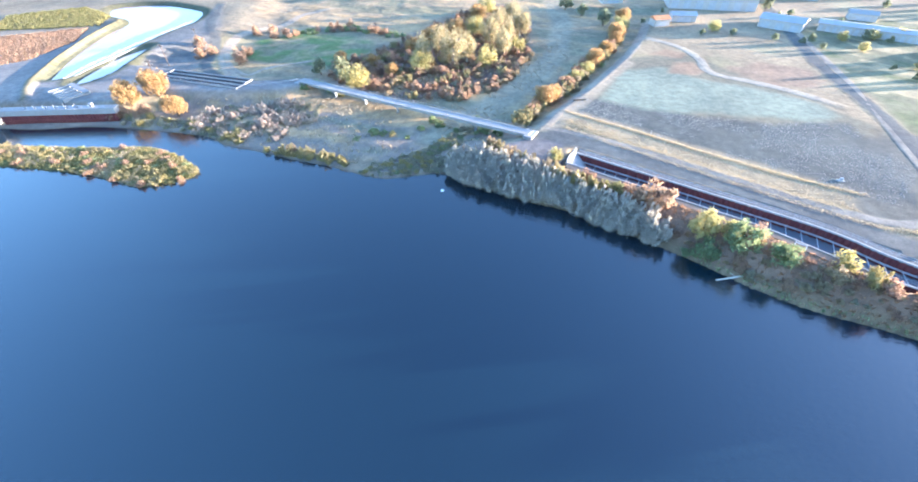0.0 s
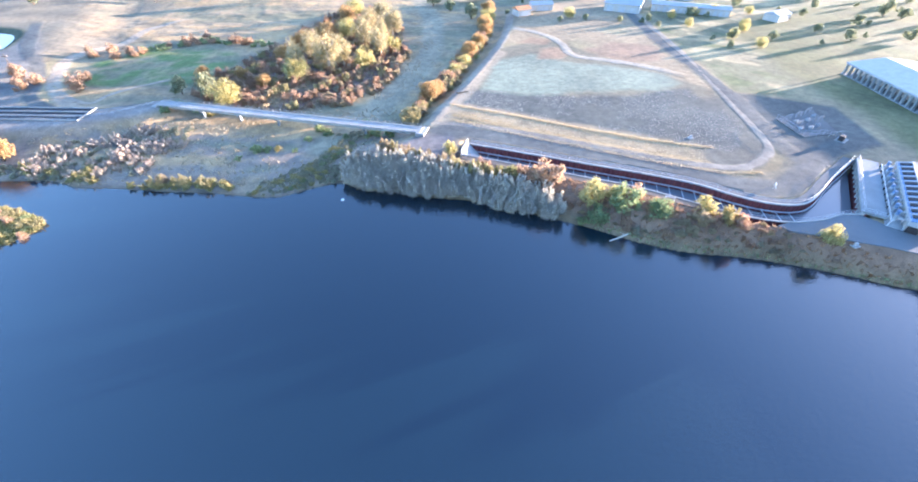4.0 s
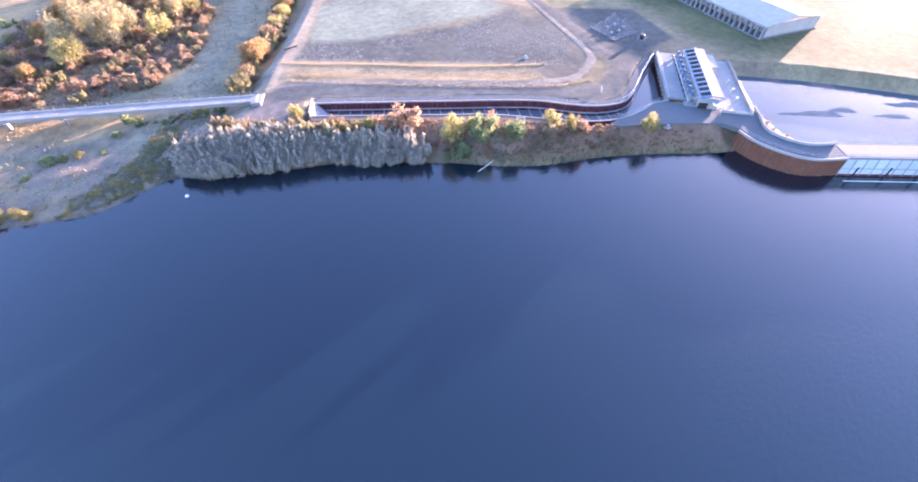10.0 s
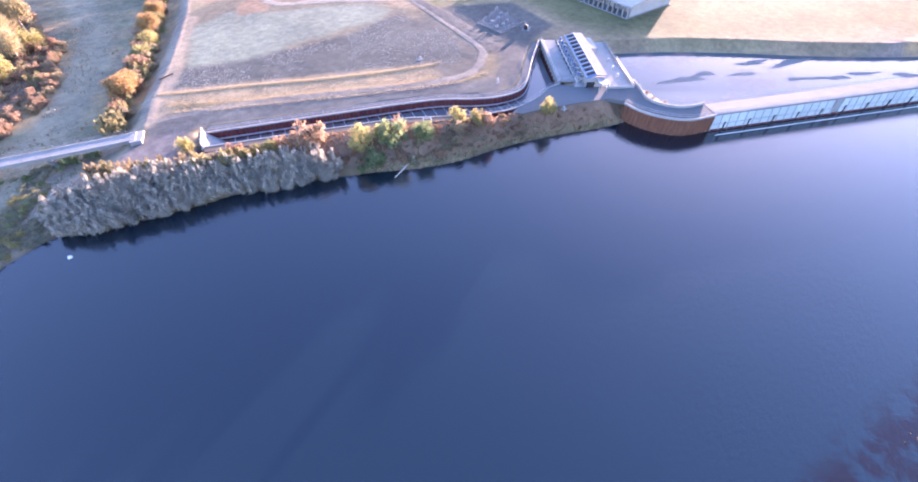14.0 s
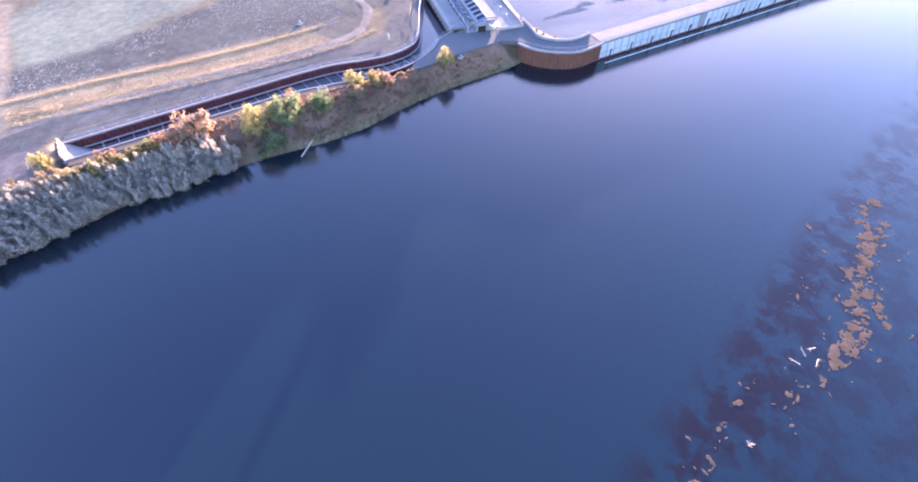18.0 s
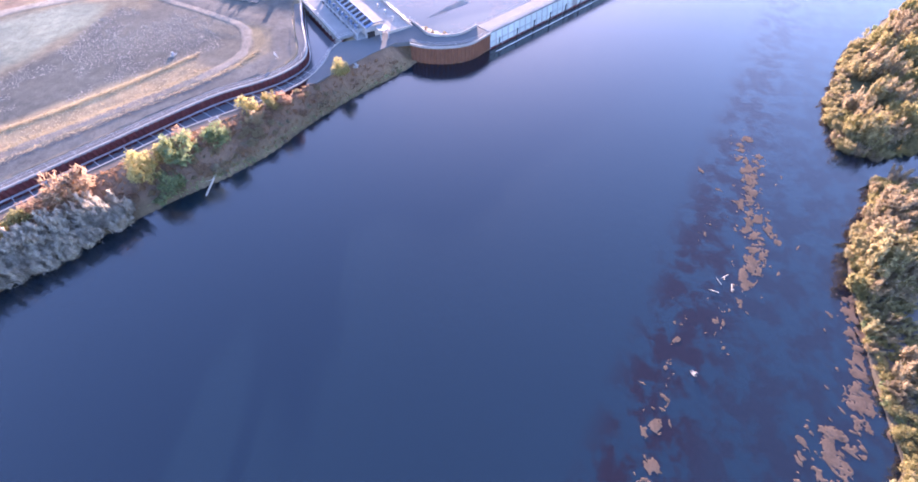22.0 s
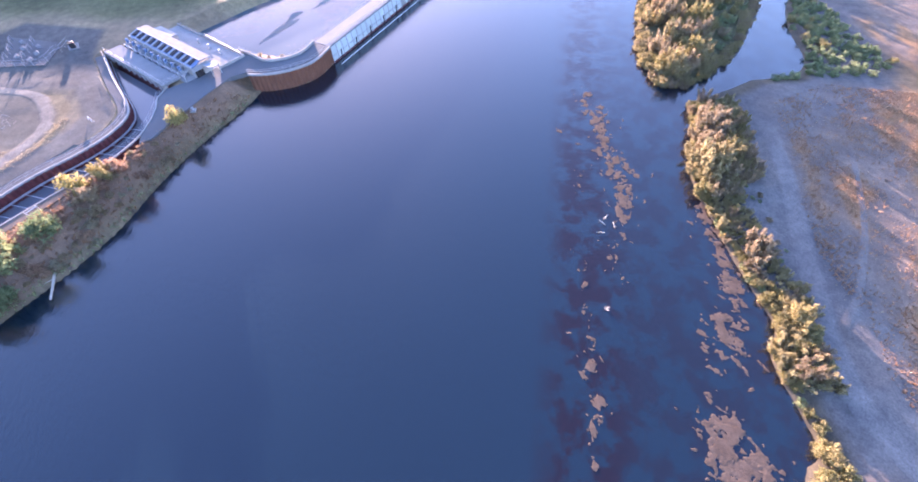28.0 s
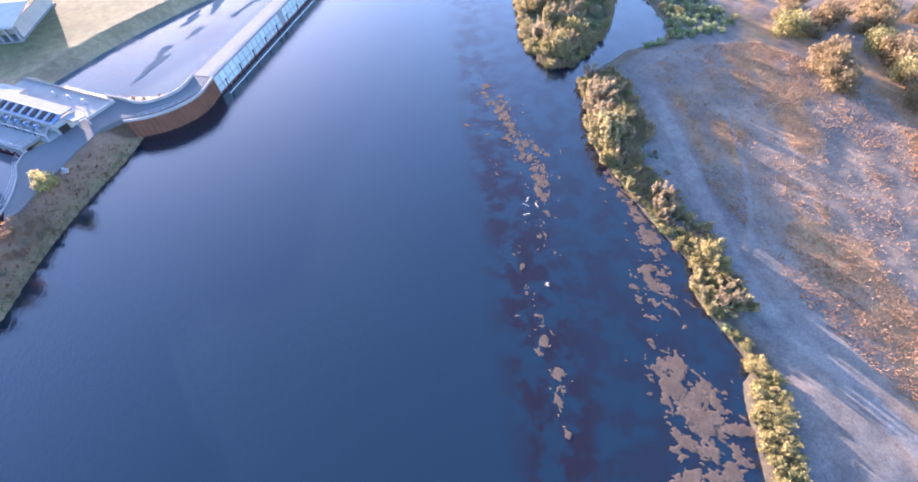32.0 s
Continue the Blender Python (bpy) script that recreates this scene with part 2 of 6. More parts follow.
F_RUST = foliage("rust_leaf", [(0.29, 0.18, 0.13), (0.42, 0.265, 0.18), (0.55, 0.385, 0.25), (0.38, 0.285, 0.18)])
F_PALE = foliage("pale_leaf", [(0.27, 0.215, 0.135), (0.38, 0.305, 0.19), (0.47, 0.38, 0.235), (0.34, 0.29, 0.165)])
F_CREAM = foliage("cream_leaf", [(0.28, 0.245, 0.12), (0.40, 0.345, 0.17), (0.50, 0.435, 0.225), (0.32, 0.30, 0.135)])
F_TREE = foliage("pale_tree_leaf", [(0.31, 0.275, 0.15), (0.43, 0.375, 0.205), (0.54, 0.465, 0.27), (0.38, 0.345, 0.185)])
F_HERB = foliage("dry_herb", [(0.34, 0.205, 0.125), (0.45, 0.28, 0.165), (0.55, 0.36, 0.22)])
F_TAN = foliage("tan_leaf", [(0.20, 0.145, 0.08), (0.30, 0.22, 0.115), (0.38, 0.28, 0.145), (0.25, 0.21, 0.10)])
F_STRAW = foliage("straw", [(0.42, 0.345, 0.225), (0.55, 0.455, 0.30), (0.66, 0.55, 0.37)])
F_REED = foliage("reed", [(0.20, 0.205, 0.085), (0.31, 0.29, 0.115), (0.46, 0.39, 0.165), (0.56, 0.455, 0.21)])
F_HAZE = foliage("hazy_leaf", [(0.18, 0.205, 0.125), (0.26, 0.285, 0.17), (0.35, 0.36, 0.22)])


# ---- geometry helpers ----
def mesh_of(name, bm, mat):
    me = bpy.data.meshes.new(name)
    bm.to_mesh(me)
    bm.free()
    if mat:
        me.materials.append(mat)
    return me


def part(name, bm, mat, parent, label=""):
    ob = new(name, mesh_of(name, bm, mat))
    ob.parent = parent
    return tagged(ob, label)


def thing(name, label, category, at=(0, 0, 0), group="", kind="", turn=0.0):
    ob = new(name)
    ob.matrix_basis = pose(*at, 0, 0, turn)
    return tagged(ob, label, category, group, kind)


def single(name, bm, mat, label, category, group="", kind="", at=None):
    ob = new(name, mesh_of(name, bm, mat))
    if at:
        ob.matrix_basis = pose(*at)
    return tagged(ob, label, category, group, kind)


def box(bm, c, s, turn=0.0, bevel=0.0):
    """A box centred at c with sizes s, turned about z."""
    r = bmesh.ops.create_cube(bm, size=1.0, matrix=Matrix.Translation(c) @ Matrix.Rotation(radians(turn), 4, "Z") @ Matrix.Diagonal((*s, 1)))
    if bevel:
        edges = list({e for v in r["verts"] for e in v.link_edges})
        bmesh.ops.bevel(bm, geom=edges, offset=bevel, segments=1, affect="EDGES")
    return bm


def beam(bm, a, b, r, sides=6):
    """A round bar from a to b; r may be a pair, for a taper."""
    a, b = Vector(a), Vector(b)
    r0, r1 = r if isinstance(r, tuple) else (r, r)
    q = (b - a).to_track_quat("Z", "Y").to_matrix().to_4x4()
    bmesh.ops.create_cone(bm, cap_ends=True, segments=sides, radius1=r0, radius2=r1, depth=(b - a).length, matrix=Matrix.Translation((a + b) / 2) @ q)
    return bm


def tube(bm, pts, r, sides=5):
    """One bent bar through level points."""
    n = normals(np.array(pts))
    rings = [[bm.verts.new((p[0] + q[0] * r * math.cos(a), p[1] + q[1] * r * math.cos(a), p[2] + r * math.sin(a))) for a in (6.2832 * k / sides for k in range(sides))] for p, q in zip(pts, n)]
    for u, v in zip(rings, rings[1:]):
        for k in range(sides):
            bm.faces.new((u[k], u[(k + 1) % sides], v[(k + 1) % sides], v[k]))
    bm.faces.new(rings[0][::-1])
    bm.faces.new(rings[-1])
    bmesh.ops.recalc_face_normals(bm, faces=bm.faces)
    return bm


def curve(pts, step=2.0):
    """A smooth line through pts, with about that step."""
    p = np.array(pts, float)
    q = np.vstack([2 * p[0] - p[1], p, 2 * p[-1] - p[-2]])
    out = []
    for i in range(1, len(q) - 2):
        n = max(1, int(np.linalg.norm(q[i + 1] - q[i]) / step))
        for k in range(n):
            t = k / n
            out.append(0.5 * (2 * q[i] + (q[i + 1] - q[i - 1]) * t + (2 * q[i - 1] - 5 * q[i] + 4 * q[i + 1] - q[i + 2]) * t * t
                              + (3 * q[i] - q[i - 1] - 3 * q[i + 1] + q[i + 2]) * t ** 3))
    out.append(p[-1])
    return np.array(out)


def normals(line):
    d = np.gradient(np.array(line)[:, :2], axis=0)
    d /= np.linalg.norm(d, axis=1, keepdims=True) + 1e-9
    return np.stack([-d[:, 1], d[:, 0]], 1)


def offset(line, d):
    return np.array(line)[:, :2] + normals(line) * d


def inside(poly, x, y):
    res = np.zeros(np.shape(x), bool)
    n = len(poly)
    for i in range(n):
        (x0, y0), (x1, y1) = poly[i][:2], poly[(i + 1) % n][:2]
        if y0 == y1:
            continue
        res ^= ((y0 > y) != (y1 > y)) & (x < (x1 - x0) * (y - y0) / (y1 - y0) + x0)
    return res


def away(line, x, y, closed=False):
    """The distance of each place from a line."""
    best = np.full(np.shape(x), 1e9)
    n = len(line)
    for i in range(n if closed else n - 1):
        (x0, y0), (x1, y1) = line[i][:2], line[(i + 1) % n][:2]
        dx, dy = x1 - x0, y1 - y0
        t = np.clip(((x - x0) * dx + (y - y0) * dy) / (dx * dx + dy * dy + 1e-9), 0, 1)
        best = np.minimum(best, np.hypot(x - x0 - t * dx, y - y0 - t * dy))
    return best


def signed(poly, x, y):
    d = away(poly, x, y, True)
    return np.where(inside(poly, x, y), d, -d)


def smooth(a, b, v):
    t = np.clip((v - a) / (b - a), 0, 1)
    return t * t * (3 - 2 * t)


RNG = np.random.default_rng(7)


def value_noise(x, y, scale, seed=0):
    """Smooth noise from -1 to 1 with features of about that many metres."""
    u, v = np.asarray(x) / scale, np.asarray(y) / scale
    i, j = np.floor(u).astype(int), np.floor(v).astype(int)
    f, g = u - i, v - j
    f, g = f * f * (3 - 2 * f), g * g * (3 - 2 * g)

    def h(a, b):
        k = (a * 374761393 + b * 668265263 + seed * 974711) & 0x7FFFFFFF
        k = ((k ^ (k >> 13)) * 1274126177) & 0x7FFFFFFF
        return ((k ^ (k >> 16)) & 0xFFFF) / 32767.5 - 1
    return (h(i, j) * (1 - f) + h(i + 1, j) * f) * (1 - g) + (h(i, j + 1) * (1 - f) + h(i + 1, j + 1) * f) * g


def fractal(x, y, scale, seed=0):
    return value_noise(x, y, scale, seed) * 0.55 + value_noise(x, y, scale / 2.3, seed + 1) * 0.3 + value_noise(x, y, scale / 5, seed + 2) * 0.15


# ---- the plan ----
SCREEN_A, SCREEN_DIR, SCREEN_OUT = np.array((121.5, 7.5)), np.array((0.775, -0.632)), np.array((0.632, 0.775))
SCREEN_LENGTH = 218.0
PILE_WALL = curve([(112.2, 29.2), (111.2, 25.5), (111.1, 21.5), (112.2, 16.8), (115.0, 12.0), (121.5, 7.5)], 1.0)
BANK = curve([(-400, 175), (-240, 150), (-157, 134), (-128, 135), (-105, 132), (-84, 127), (-75, 121), (-66, 118), (-51, 112), (-39, 108), (-28, 103),
              (-21, 101), (-11, 103), (-4, 103), (2, 98), (10, 94), (17, 90), (24, 87), (33, 82), (44, 73), (52, 66.5), (57, 61.6), (63, 56.6), (70, 52.2),
              (77, 49.2), (84, 45.6), (91, 41.2), (97, 37), (103, 32.4), (108, 29.2), (111.2, 27.6)], 3.0)
SCREEN_END = SCREEN_A + SCREEN_DIR * SCREEN_LENGTH
MAINLAND = [tuple(p) for p in BANK] + [tuple(p) for p in PILE_WALL] + [tuple(SCREEN_END), (420, -190), (900, -420), (4200, -1800), (4200, 4200), (-4200, 4200), (-4200, 700)]
SHORE_R = curve([(78, -80), (69, -76), (61, -70), (54, -66), (47, -64), (41, -63), (32, -61), (24, -60), (18, -59), (15, -55.5), (11, -54), (7, -53.5),
                 (0, -52), (-1, -49), (-4, -46), (-8, -43), (-13, -39)], 1.5)
SPIT = curve([(84, -104), (83.5, -111), (84, -119), (91, -127), (107, -135), (125, -150), (150, -185), (190, -260)], 2.0)
RIGHTLAND = [(78, -80), (80, -88), (82, -97)] + [tuple(p) for p in SPIT] + [(400, -600), (900, -1500), (2000, -4200), (-4200, -4200), (-4200, 300), (-600, 60), (-260, -20), (-120, -45), (-40, -34)] \
    + [tuple(p) for p in SHORE_R[::-1]]
ISLET_L = [tuple(p) for p in curve([(-160, 112), (-137, 109), (-112, 105), (-99, 101), (-89, 97.5), (-80, 100), (-76, 105), (-83, 112), (-98, 120), (-113, 120), (-132, 121), (-160, 122), (-160, 112)], 2.0)[:-1]]
ISLET_R = [tuple(p) for p in curve([(88, -78), (86, -84), (92, -97), (100, -110), (114, -125), (139, -149), (190, -190), (215, -180), (180, -140), (140, -103), (113, -86), (99, -79.5), (88, -78)], 2.0)[:-1]]
CANAL_N = curve([(33, 106), (61, 86), (80, 72), (88, 63), (93, 58.5), (99, 55.8), (105, 56.5), (117, 62), (131.5, 68)], 1.5)
CANAL_S = curve([(29.5, 100.5), (46, 88.5), (57.5, 80), (68, 72), (81, 58.5), (88, 53), (94, 50.5), (101, 49.6), (106, 50.0), (110, 48.8)], 1.5)
CANAL = [tuple(p) for p in CANAL_N] + [tuple(p) for p in CANAL_S[::-1]]
POOL = [tuple(p) for p in curve([(143, 50), (152, 40), (160, 31), (173, 13), (186, -7), (205, -32), (238, -66), (285, -112)], 3.0)] + [(300, -128), (292, -128)] \
    + [tuple(SCREEN_A + SCREEN_OUT * 5.4 + SCREEN_DIR * s) for s in (205.0, 100.0, 3.0)] + [(122.5, 16), (122.5, 21), (127, 29.5), (138, 44)]
FIELD = [(20, 119), (30, 134), (46, 154), (68, 186), (90, 222), (150, 330), (4200, 4200), (4200, -1800), (300, -60), (150, 0), (118, 8), (100, 30), (80, 45), (50, 70), (20, 96), (8, 106)]
APRON = [(-146, 186), (-118, 178), (-83, 164), (-60, 167), (-58, 160), (-67, 155), (-86, 153), (-110, 154), (-122, 146), (-130, 145), (-160, 145), (-300, 165), (-330, 420), (-150, 420), (-128, 230)]
LEFT_CANAL = [tuple(p) for p in curve([(-164, 169), (-173.5, 196), (-181, 230), (-182, 252), (-191, 264), (-203, 270), (-211, 290), (-187, 296), (-161, 284), (-151, 274), (-147.5, 253), (-151, 240), (-153.5, 224), (-155, 207), (-158, 182), (-158, 171), (-164, 169)], 3.0)[:-1]]
SIDE_CANAL = [tuple(p) for p in curve([(-147.6, 210), (-145.6, 190), (-144.6, 175.5), (-148.4, 164), (-151.5, 167), (-152.5, 182), (-151.8, 196), (-147.6, 210)], 2.0)[:-1]]


BERM = [(-156, 147), (-162, 155), (-167.5, 165), (-175.5, 190), (-183, 222), (-187, 254)]
DYKE = curve([(-155.5, 166), (-155.6, 182), (-153.6, 200), (-150.8, 218), (-147.6, 236), (-145, 250)], 2.0)


def swales(x, y):
    """Long low ridges and hollows left by floods on the sandy creek flat."""
    return fractal((0.93 * x - 0.37 * y) / 3.6, 0.37 * x + 0.93 * y, 11, 83) + 0.25 * fractal(x, y, 5, 84)


GRASS_LINE_A = [(34, 134.5), (40, 129.5), (51, 121), (62, 111.5), (72, 103), (79.5, 97), (92, 88.3), (99, 84.5)]
GRASS_LINE_B = [(33, 127), (42, 117.8), (53, 108), (69, 94.5), (84, 82.5), (92, 78)]
GRASS_LINE_C = [(31, 124), (33.3, 121.2), (46, 109.6), (59, 98.4), (71.8, 87.8), (82.3, 79.3), (93.7, 71.8), (102, 69.4)]


def herb_bands(x, y):
    """Where dry herbs grow on the sand flat: long bands along old flood channels."""
    return fractal((-0.82 * x + 0.57 * y) / 3.2, 0.57 * x + 0.82 * y, 9, 71) + 0.3 * fractal(x, y, 6, 77)


def height(x, y):
    """The ground above the river's level."""
    x, y = np.asarray(x, float), np.asarray(y, float)
    d = signed(MAINLAND, x, y)
    steep = smooth(-12, 8, x) * smooth(126, 108, y)
    low = 1.9 + 0.4 * fractal(x, y, 30, 3)
    gentle = np.where(d > 0, low * (1 - np.exp(-np.maximum(d, 0) / 14)), 0.22 * d)
    rise = 12 - 4.5 * smooth(66, 84, x)
    bank = np.where(d > 0, np.minimum(5.0, 5.0 * smooth(0, 1, d / rise) ** 0.8 + 0.25), 0.7 * d)
    z = gentle * (1 - steep) + bank * steep
    field = signed(FIELD, x, y)
    z = np.where(d > 0, z + (5.0 - z) * smooth(-5, 3, field) * smooth(0, 12, d), z)
    apron = signed(APRON, x, y)
    z = np.where(d > 0, z + (5.0 - z) * smooth(0, 1, (apron + 6 + 22 * smooth(195, 230, y)) / (8 + 22 * smooth(195, 230, y))), z)
    r = signed(RIGHTLAND, x, y)
    z = np.where(r > -8, np.maximum(z, np.where(r > 0, 1.3 * (1 - np.exp(-np.maximum(r, 0) / 5)) + 0.25 * fractal(x, y, 18, 9) * smooth(2, 10, r), 0.3 * r)), z)
    for isle, top in ((ISLET_L, 0.5), (ISLET_R, 1.2)):
        k = signed(isle, x, y)
        z = np.where(k > -6, np.maximum(z, np.where(k > 0, top * (1 - np.exp(-np.maximum(k, 0) / 3)), 0.3 * k)), z)
    z = np.maximum(z, -3.5)
    rough = 0.12 * fractal(x, y, 9, 21) + 0.05 * fractal(x, y, 2.5, 31)
    z = z + rough * smooth(0.3, 1.0, z) * np.where((field > 0) | (apron > 0), 0.45, 1.6)
    wild = smooth(2, 14, d) * smooth(-1, -8, field) * smooth(-1, -8, apron)
    z = z + 0.55 * swales(x, y) * wild
    z = z + 0.24 * herb_bands(x, y) * smooth(8, 20, r)
    for ridge, tall in ((GRASS_LINE_A, 0.05), (GRASS_LINE_B, 0.06), (GRASS_LINE_C, 0.07)):
        z = z + tall * smooth(1.9, 0.2, away(ridge, x, y) + 0.9 * fractal(x, y, 5, 44)) * (field > 3)
    z = np.where(d > 0, z + 3.0 * fractal(x, y, 160, 41) * smooth(260, 700, np.hypot(x, y)), z)
    z = z + 0.9 * smooth(2.8, 0.5, away(BERM, x, y))
    pool = signed(POOL, x, y)
    z = np.where(pool > -3, np.minimum(z, 2.0 - 0.55 * pool), z)
    z = np.maximum(z, np.where(pool > 0, 0.6, z))
    left = np.maximum(signed(LEFT_CANAL, x, y), signed(SIDE_CANAL, x, y))
    z = np.where(left > -3, np.minimum(z, 3.6 - 0.35 * left), z)
    canal = signed(CANAL, x, y)
    z = np.where(canal > -1.6, np.minimum(z, 0.3), z)
    return z


def cover(x, y, z):
    """The ground's colour: what grows or lies on it, with some light and shade put in."""
    col = np.empty((len(x), 3))
    sand, dry, soil, gravel, green, cobble, pale = ((0.205, 0.18, 0.155), (0.265, 0.215, 0.145), (0.20, 0.15, 0.11), (0.20, 0.19, 0.185), (0.10, 0.165, 0.06), (0.083, 0.093, 0.092), (0.195, 0.225, 0.18))
    n1, n2 = fractal(x, y, 28, 51), fractal(x, y, 9, 61)
    col[:] = dry

    def lay(c, w):
        col[:] = col * (1 - w[:, None]) + np.array(c) * w[:, None]
    d, r = signed(MAINLAND, x, y), signed(RIGHTLAND, x, y)
    field, apron = signed(FIELD, x, y), signed(APRON, x, y)
    far = np.hypot(x, y - 60)
    lay((0.26, 0.23, 0.14), smooth(0.0, 0.4, n1) * 0.7)
    lowland = smooth(2, -4, field) * smooth(2, -4, apron) * (d > 0)
    lay(sand, lowland * smooth(55, 20, d))
    lay(dry, lowland * smooth(0.05, 0.35, n2) * 0.7)
    sw = swales(x, y)
    # gold on the flood ridges: dry grass, and grazing sunlight put into the colour
    lay((0.36, 0.26, 0.14), lowland * smooth(0.08, 0.3, sw) * smooth(3, 12, d) * 0.75)
    lay((0.155, 0.16, 0.11), lowland * smooth(-0.05, -0.3, sw) * smooth(2, 8, d) * 0.7)
    woods = smooth(-6, 6, signed([(-53, 173), (-45, 203), (-26, 230), (-2, 277), (24, 300), (36, 240), (30, 201), (18, 174), (1, 156), (-18, 151), (-42, 161)], x, y))
    lay((0.17, 0.115, 0.10), woods * 0.9)
    lay((0.27, 0.20, 0.11), woods * smooth(0.12, 0.35, n2) * 0.7)
    creek = smooth(7.5, 3.5, away([(60, 306), (56, 250), (44, 203), (31, 174), (20, 158), (10, 144), (-8, 122)], x, y))
    lay((0.25, 0.23, 0.17), creek)
    meadow = smooth(-3, 6, signed([(-100, 200), (-101, 232), (-70, 242), (-42, 221), (-47, 187), (-79, 192)], x, y) + 5 * n2)
    lay(green, meadow * np.clip(0.55 + 1.2 * n2, 0.1, 0.85))
    lay((0.20, 0.195, 0.19), smooth(-2, 2, apron) * smooth(245, 215, y))
    bank = (d > 0) * smooth(13, 9, d) * smooth(-8, 4, x) * smooth(125, 105, x)
    lay((0.20, 0.142, 0.105), bank)
    lay((0.205, 0.135, 0.092), bank * smooth(60, 75, x) * 0.7)
    lay((0.15, 0.145, 0.075), bank * smooth(2.8, 1.0, d + 2 * n2) * 0.4)
    # the levelled field
    pad = signed([(30, 129), (46, 151), (70, 186), (98, 192), (112, 160), (128, 122), (121, 90), (112, 70), (99, 68), (85, 76), (62, 95), (44, 111), (31, 124)], x, y)
    lay((0.175, 0.16, 0.118), smooth(-1, 1, pad))
    lay(cobble, smooth(-2, 3, signed([(44, 146), (70, 132), (98, 124), (122, 124), (120, 95), (104, 80), (85, 95), (57, 117), (36, 134)], x, y) + 2.5 * n2) * 0.92)
    lay(pale, smooth(-2, 3, signed([(49, 143), (55, 153), (64, 171), (82, 175), (92, 162), (110, 152), (123, 139), (123, 128), (112, 125), (97, 128), (79, 131), (61, 135.5)], x, y) + 2.5 * n2) * 0.9)
    edge = away([(34, 131), (60, 108.5), (91, 83), (104, 78)], x, y)
    lay((0.35, 0.275, 0.17), smooth(7.5, 4.5, edge + 1.5 * n2) * np.clip(0.6 + 0.8 * n2, 0.2, 0.85))
    for line, wide in ((GRASS_LINE_A, 1.4), (GRASS_LINE_B, 2.6), (GRASS_LINE_C, 1.2)):
        lay((0.38, 0.295, 0.16), smooth(wide, 0.3, away(line, x, y) + 1.2 * n2) * np.clip(0.75 + 0.7 * n1, 0.4, 0.9))
    lay((0.21, 0.175, 0.11), smooth(2.0, 0.8, away([(98, 77), (108, 79), (116, 90), (122, 106), (126, 118)], x, y) + n2) * 0.7)
    lay((0.096, 0.104, 0.106), smooth(-1.2, 1.2, signed([(34, 110), (62, 90), (92, 63), (100, 59), (108, 62), (131, 71), (148, 72), (158, 96), (133, 118), (123, 90), (114, 70), (102, 66), (86, 74), (62, 93), (44, 109), (31, 122), (22, 118), (26, 108)], x, y) + 0.5 * n2) * 0.95)
    lay((0.33, 0.275, 0.20), smooth(7.5, 4.5, away([(27, 126), (36, 139), (50, 158), (66, 181)], x, y) + 2 * n2) * 0.8 * (field > 0))
    lay((0.14, 0.135, 0.145), smooth(-1, 1, signed([(10, 110), (21, 116), (30, 112), (28, 100), (16, 98), (8, 103)], x, y)) * 0.9)
    lay((0.27, 0.19, 0.13), smooth(-1, 2, signed([(82, 168), (89, 181), (98, 181), (97, 170), (92, 165)], x, y) + n2 * 2) * 0.85)
    lay((0.27, 0.19, 0.13), smooth(-1, 2, signed([(81.5, 191), (92, 200), (98, 192), (94, 185)], x, y) + n2 * 2) * 0.85)
    lay((0.24, 0.17, 0.125), smooth(-2, 3, signed([(107, 173), (124, 183), (140, 170), (131, 152), (114, 153)], x, y) + n2 * 3) * 0.8)
    # the field's corner is darkened in colour for the shade lying over it
    corner = signed([(88, 76), (100, 66), (112, 68), (124, 84), (131, 106), (128, 120), (112, 110), (98, 92)], x, y)
    lay((0.098, 0.105, 0.10), smooth(-3, 5, corner + 3 * n2) * 0.9)
    lay((0.20, 0.17, 0.105), smooth(1.8, 0.6, away([(98, 70), (106, 70.5), (114, 75), (121.5, 86), (127, 101)], x, y) + 0.8 * n2) * 0.8)
    lay((0.40, 0.33, 0.19), smooth(3.5, 1.0, away([(134, 128), (142, 152), (150, 178)], x, y) + n2) * 0.8)
    # the sunward apron slope is darkened in colour to offset the low sun
    lay((0.15, 0.135, 0.10), smooth(-11, -7, apron) * smooth(1.0, -1.0, apron) * smooth(205, 235, y) * 0.9)
    lay((0.15, 0.14, 0.115), smooth(-90, -105, x) * smooth(222, 245, y) * np.clip(0.7 + 0.8 * n1, 0.2, 0.9))
    lay((0.165, 0.14, 0.07), smooth(1.6, 0.5, away(BERM, x, y) + n2) * 0.8)
    lay((0.135, 0.14, 0.145), smooth(-3, 3, signed([(-150, 160), (-120, 168), (-112, 182), (-118, 205), (-126, 240), (-140, 275), (-152, 270), (-148, 215)], x, y)) * 0.9)
    # canal banks darkened likewise, to hold down their sunlit brightness
    lay((0.085, 0.09, 0.06), smooth(-7, -4, np.maximum(signed(LEFT_CANAL, x, y), signed(SIDE_CANAL, x, y))) * smooth(0.4, 1.4, away(BERM, x, y)) * 0.95)
    beyond = signed([(133, 116), (140, 138), (150, 177), (166, 228), (330, 300), (400, 140), (200, 116), (166, 116), (150, 106)], x, y)
    streak = fractal((0.8 * x + 0.6 * y) / 1.0, (-0.6 * x + 0.8 * y) / 2.6, 10, 88) + 0.5 * n2
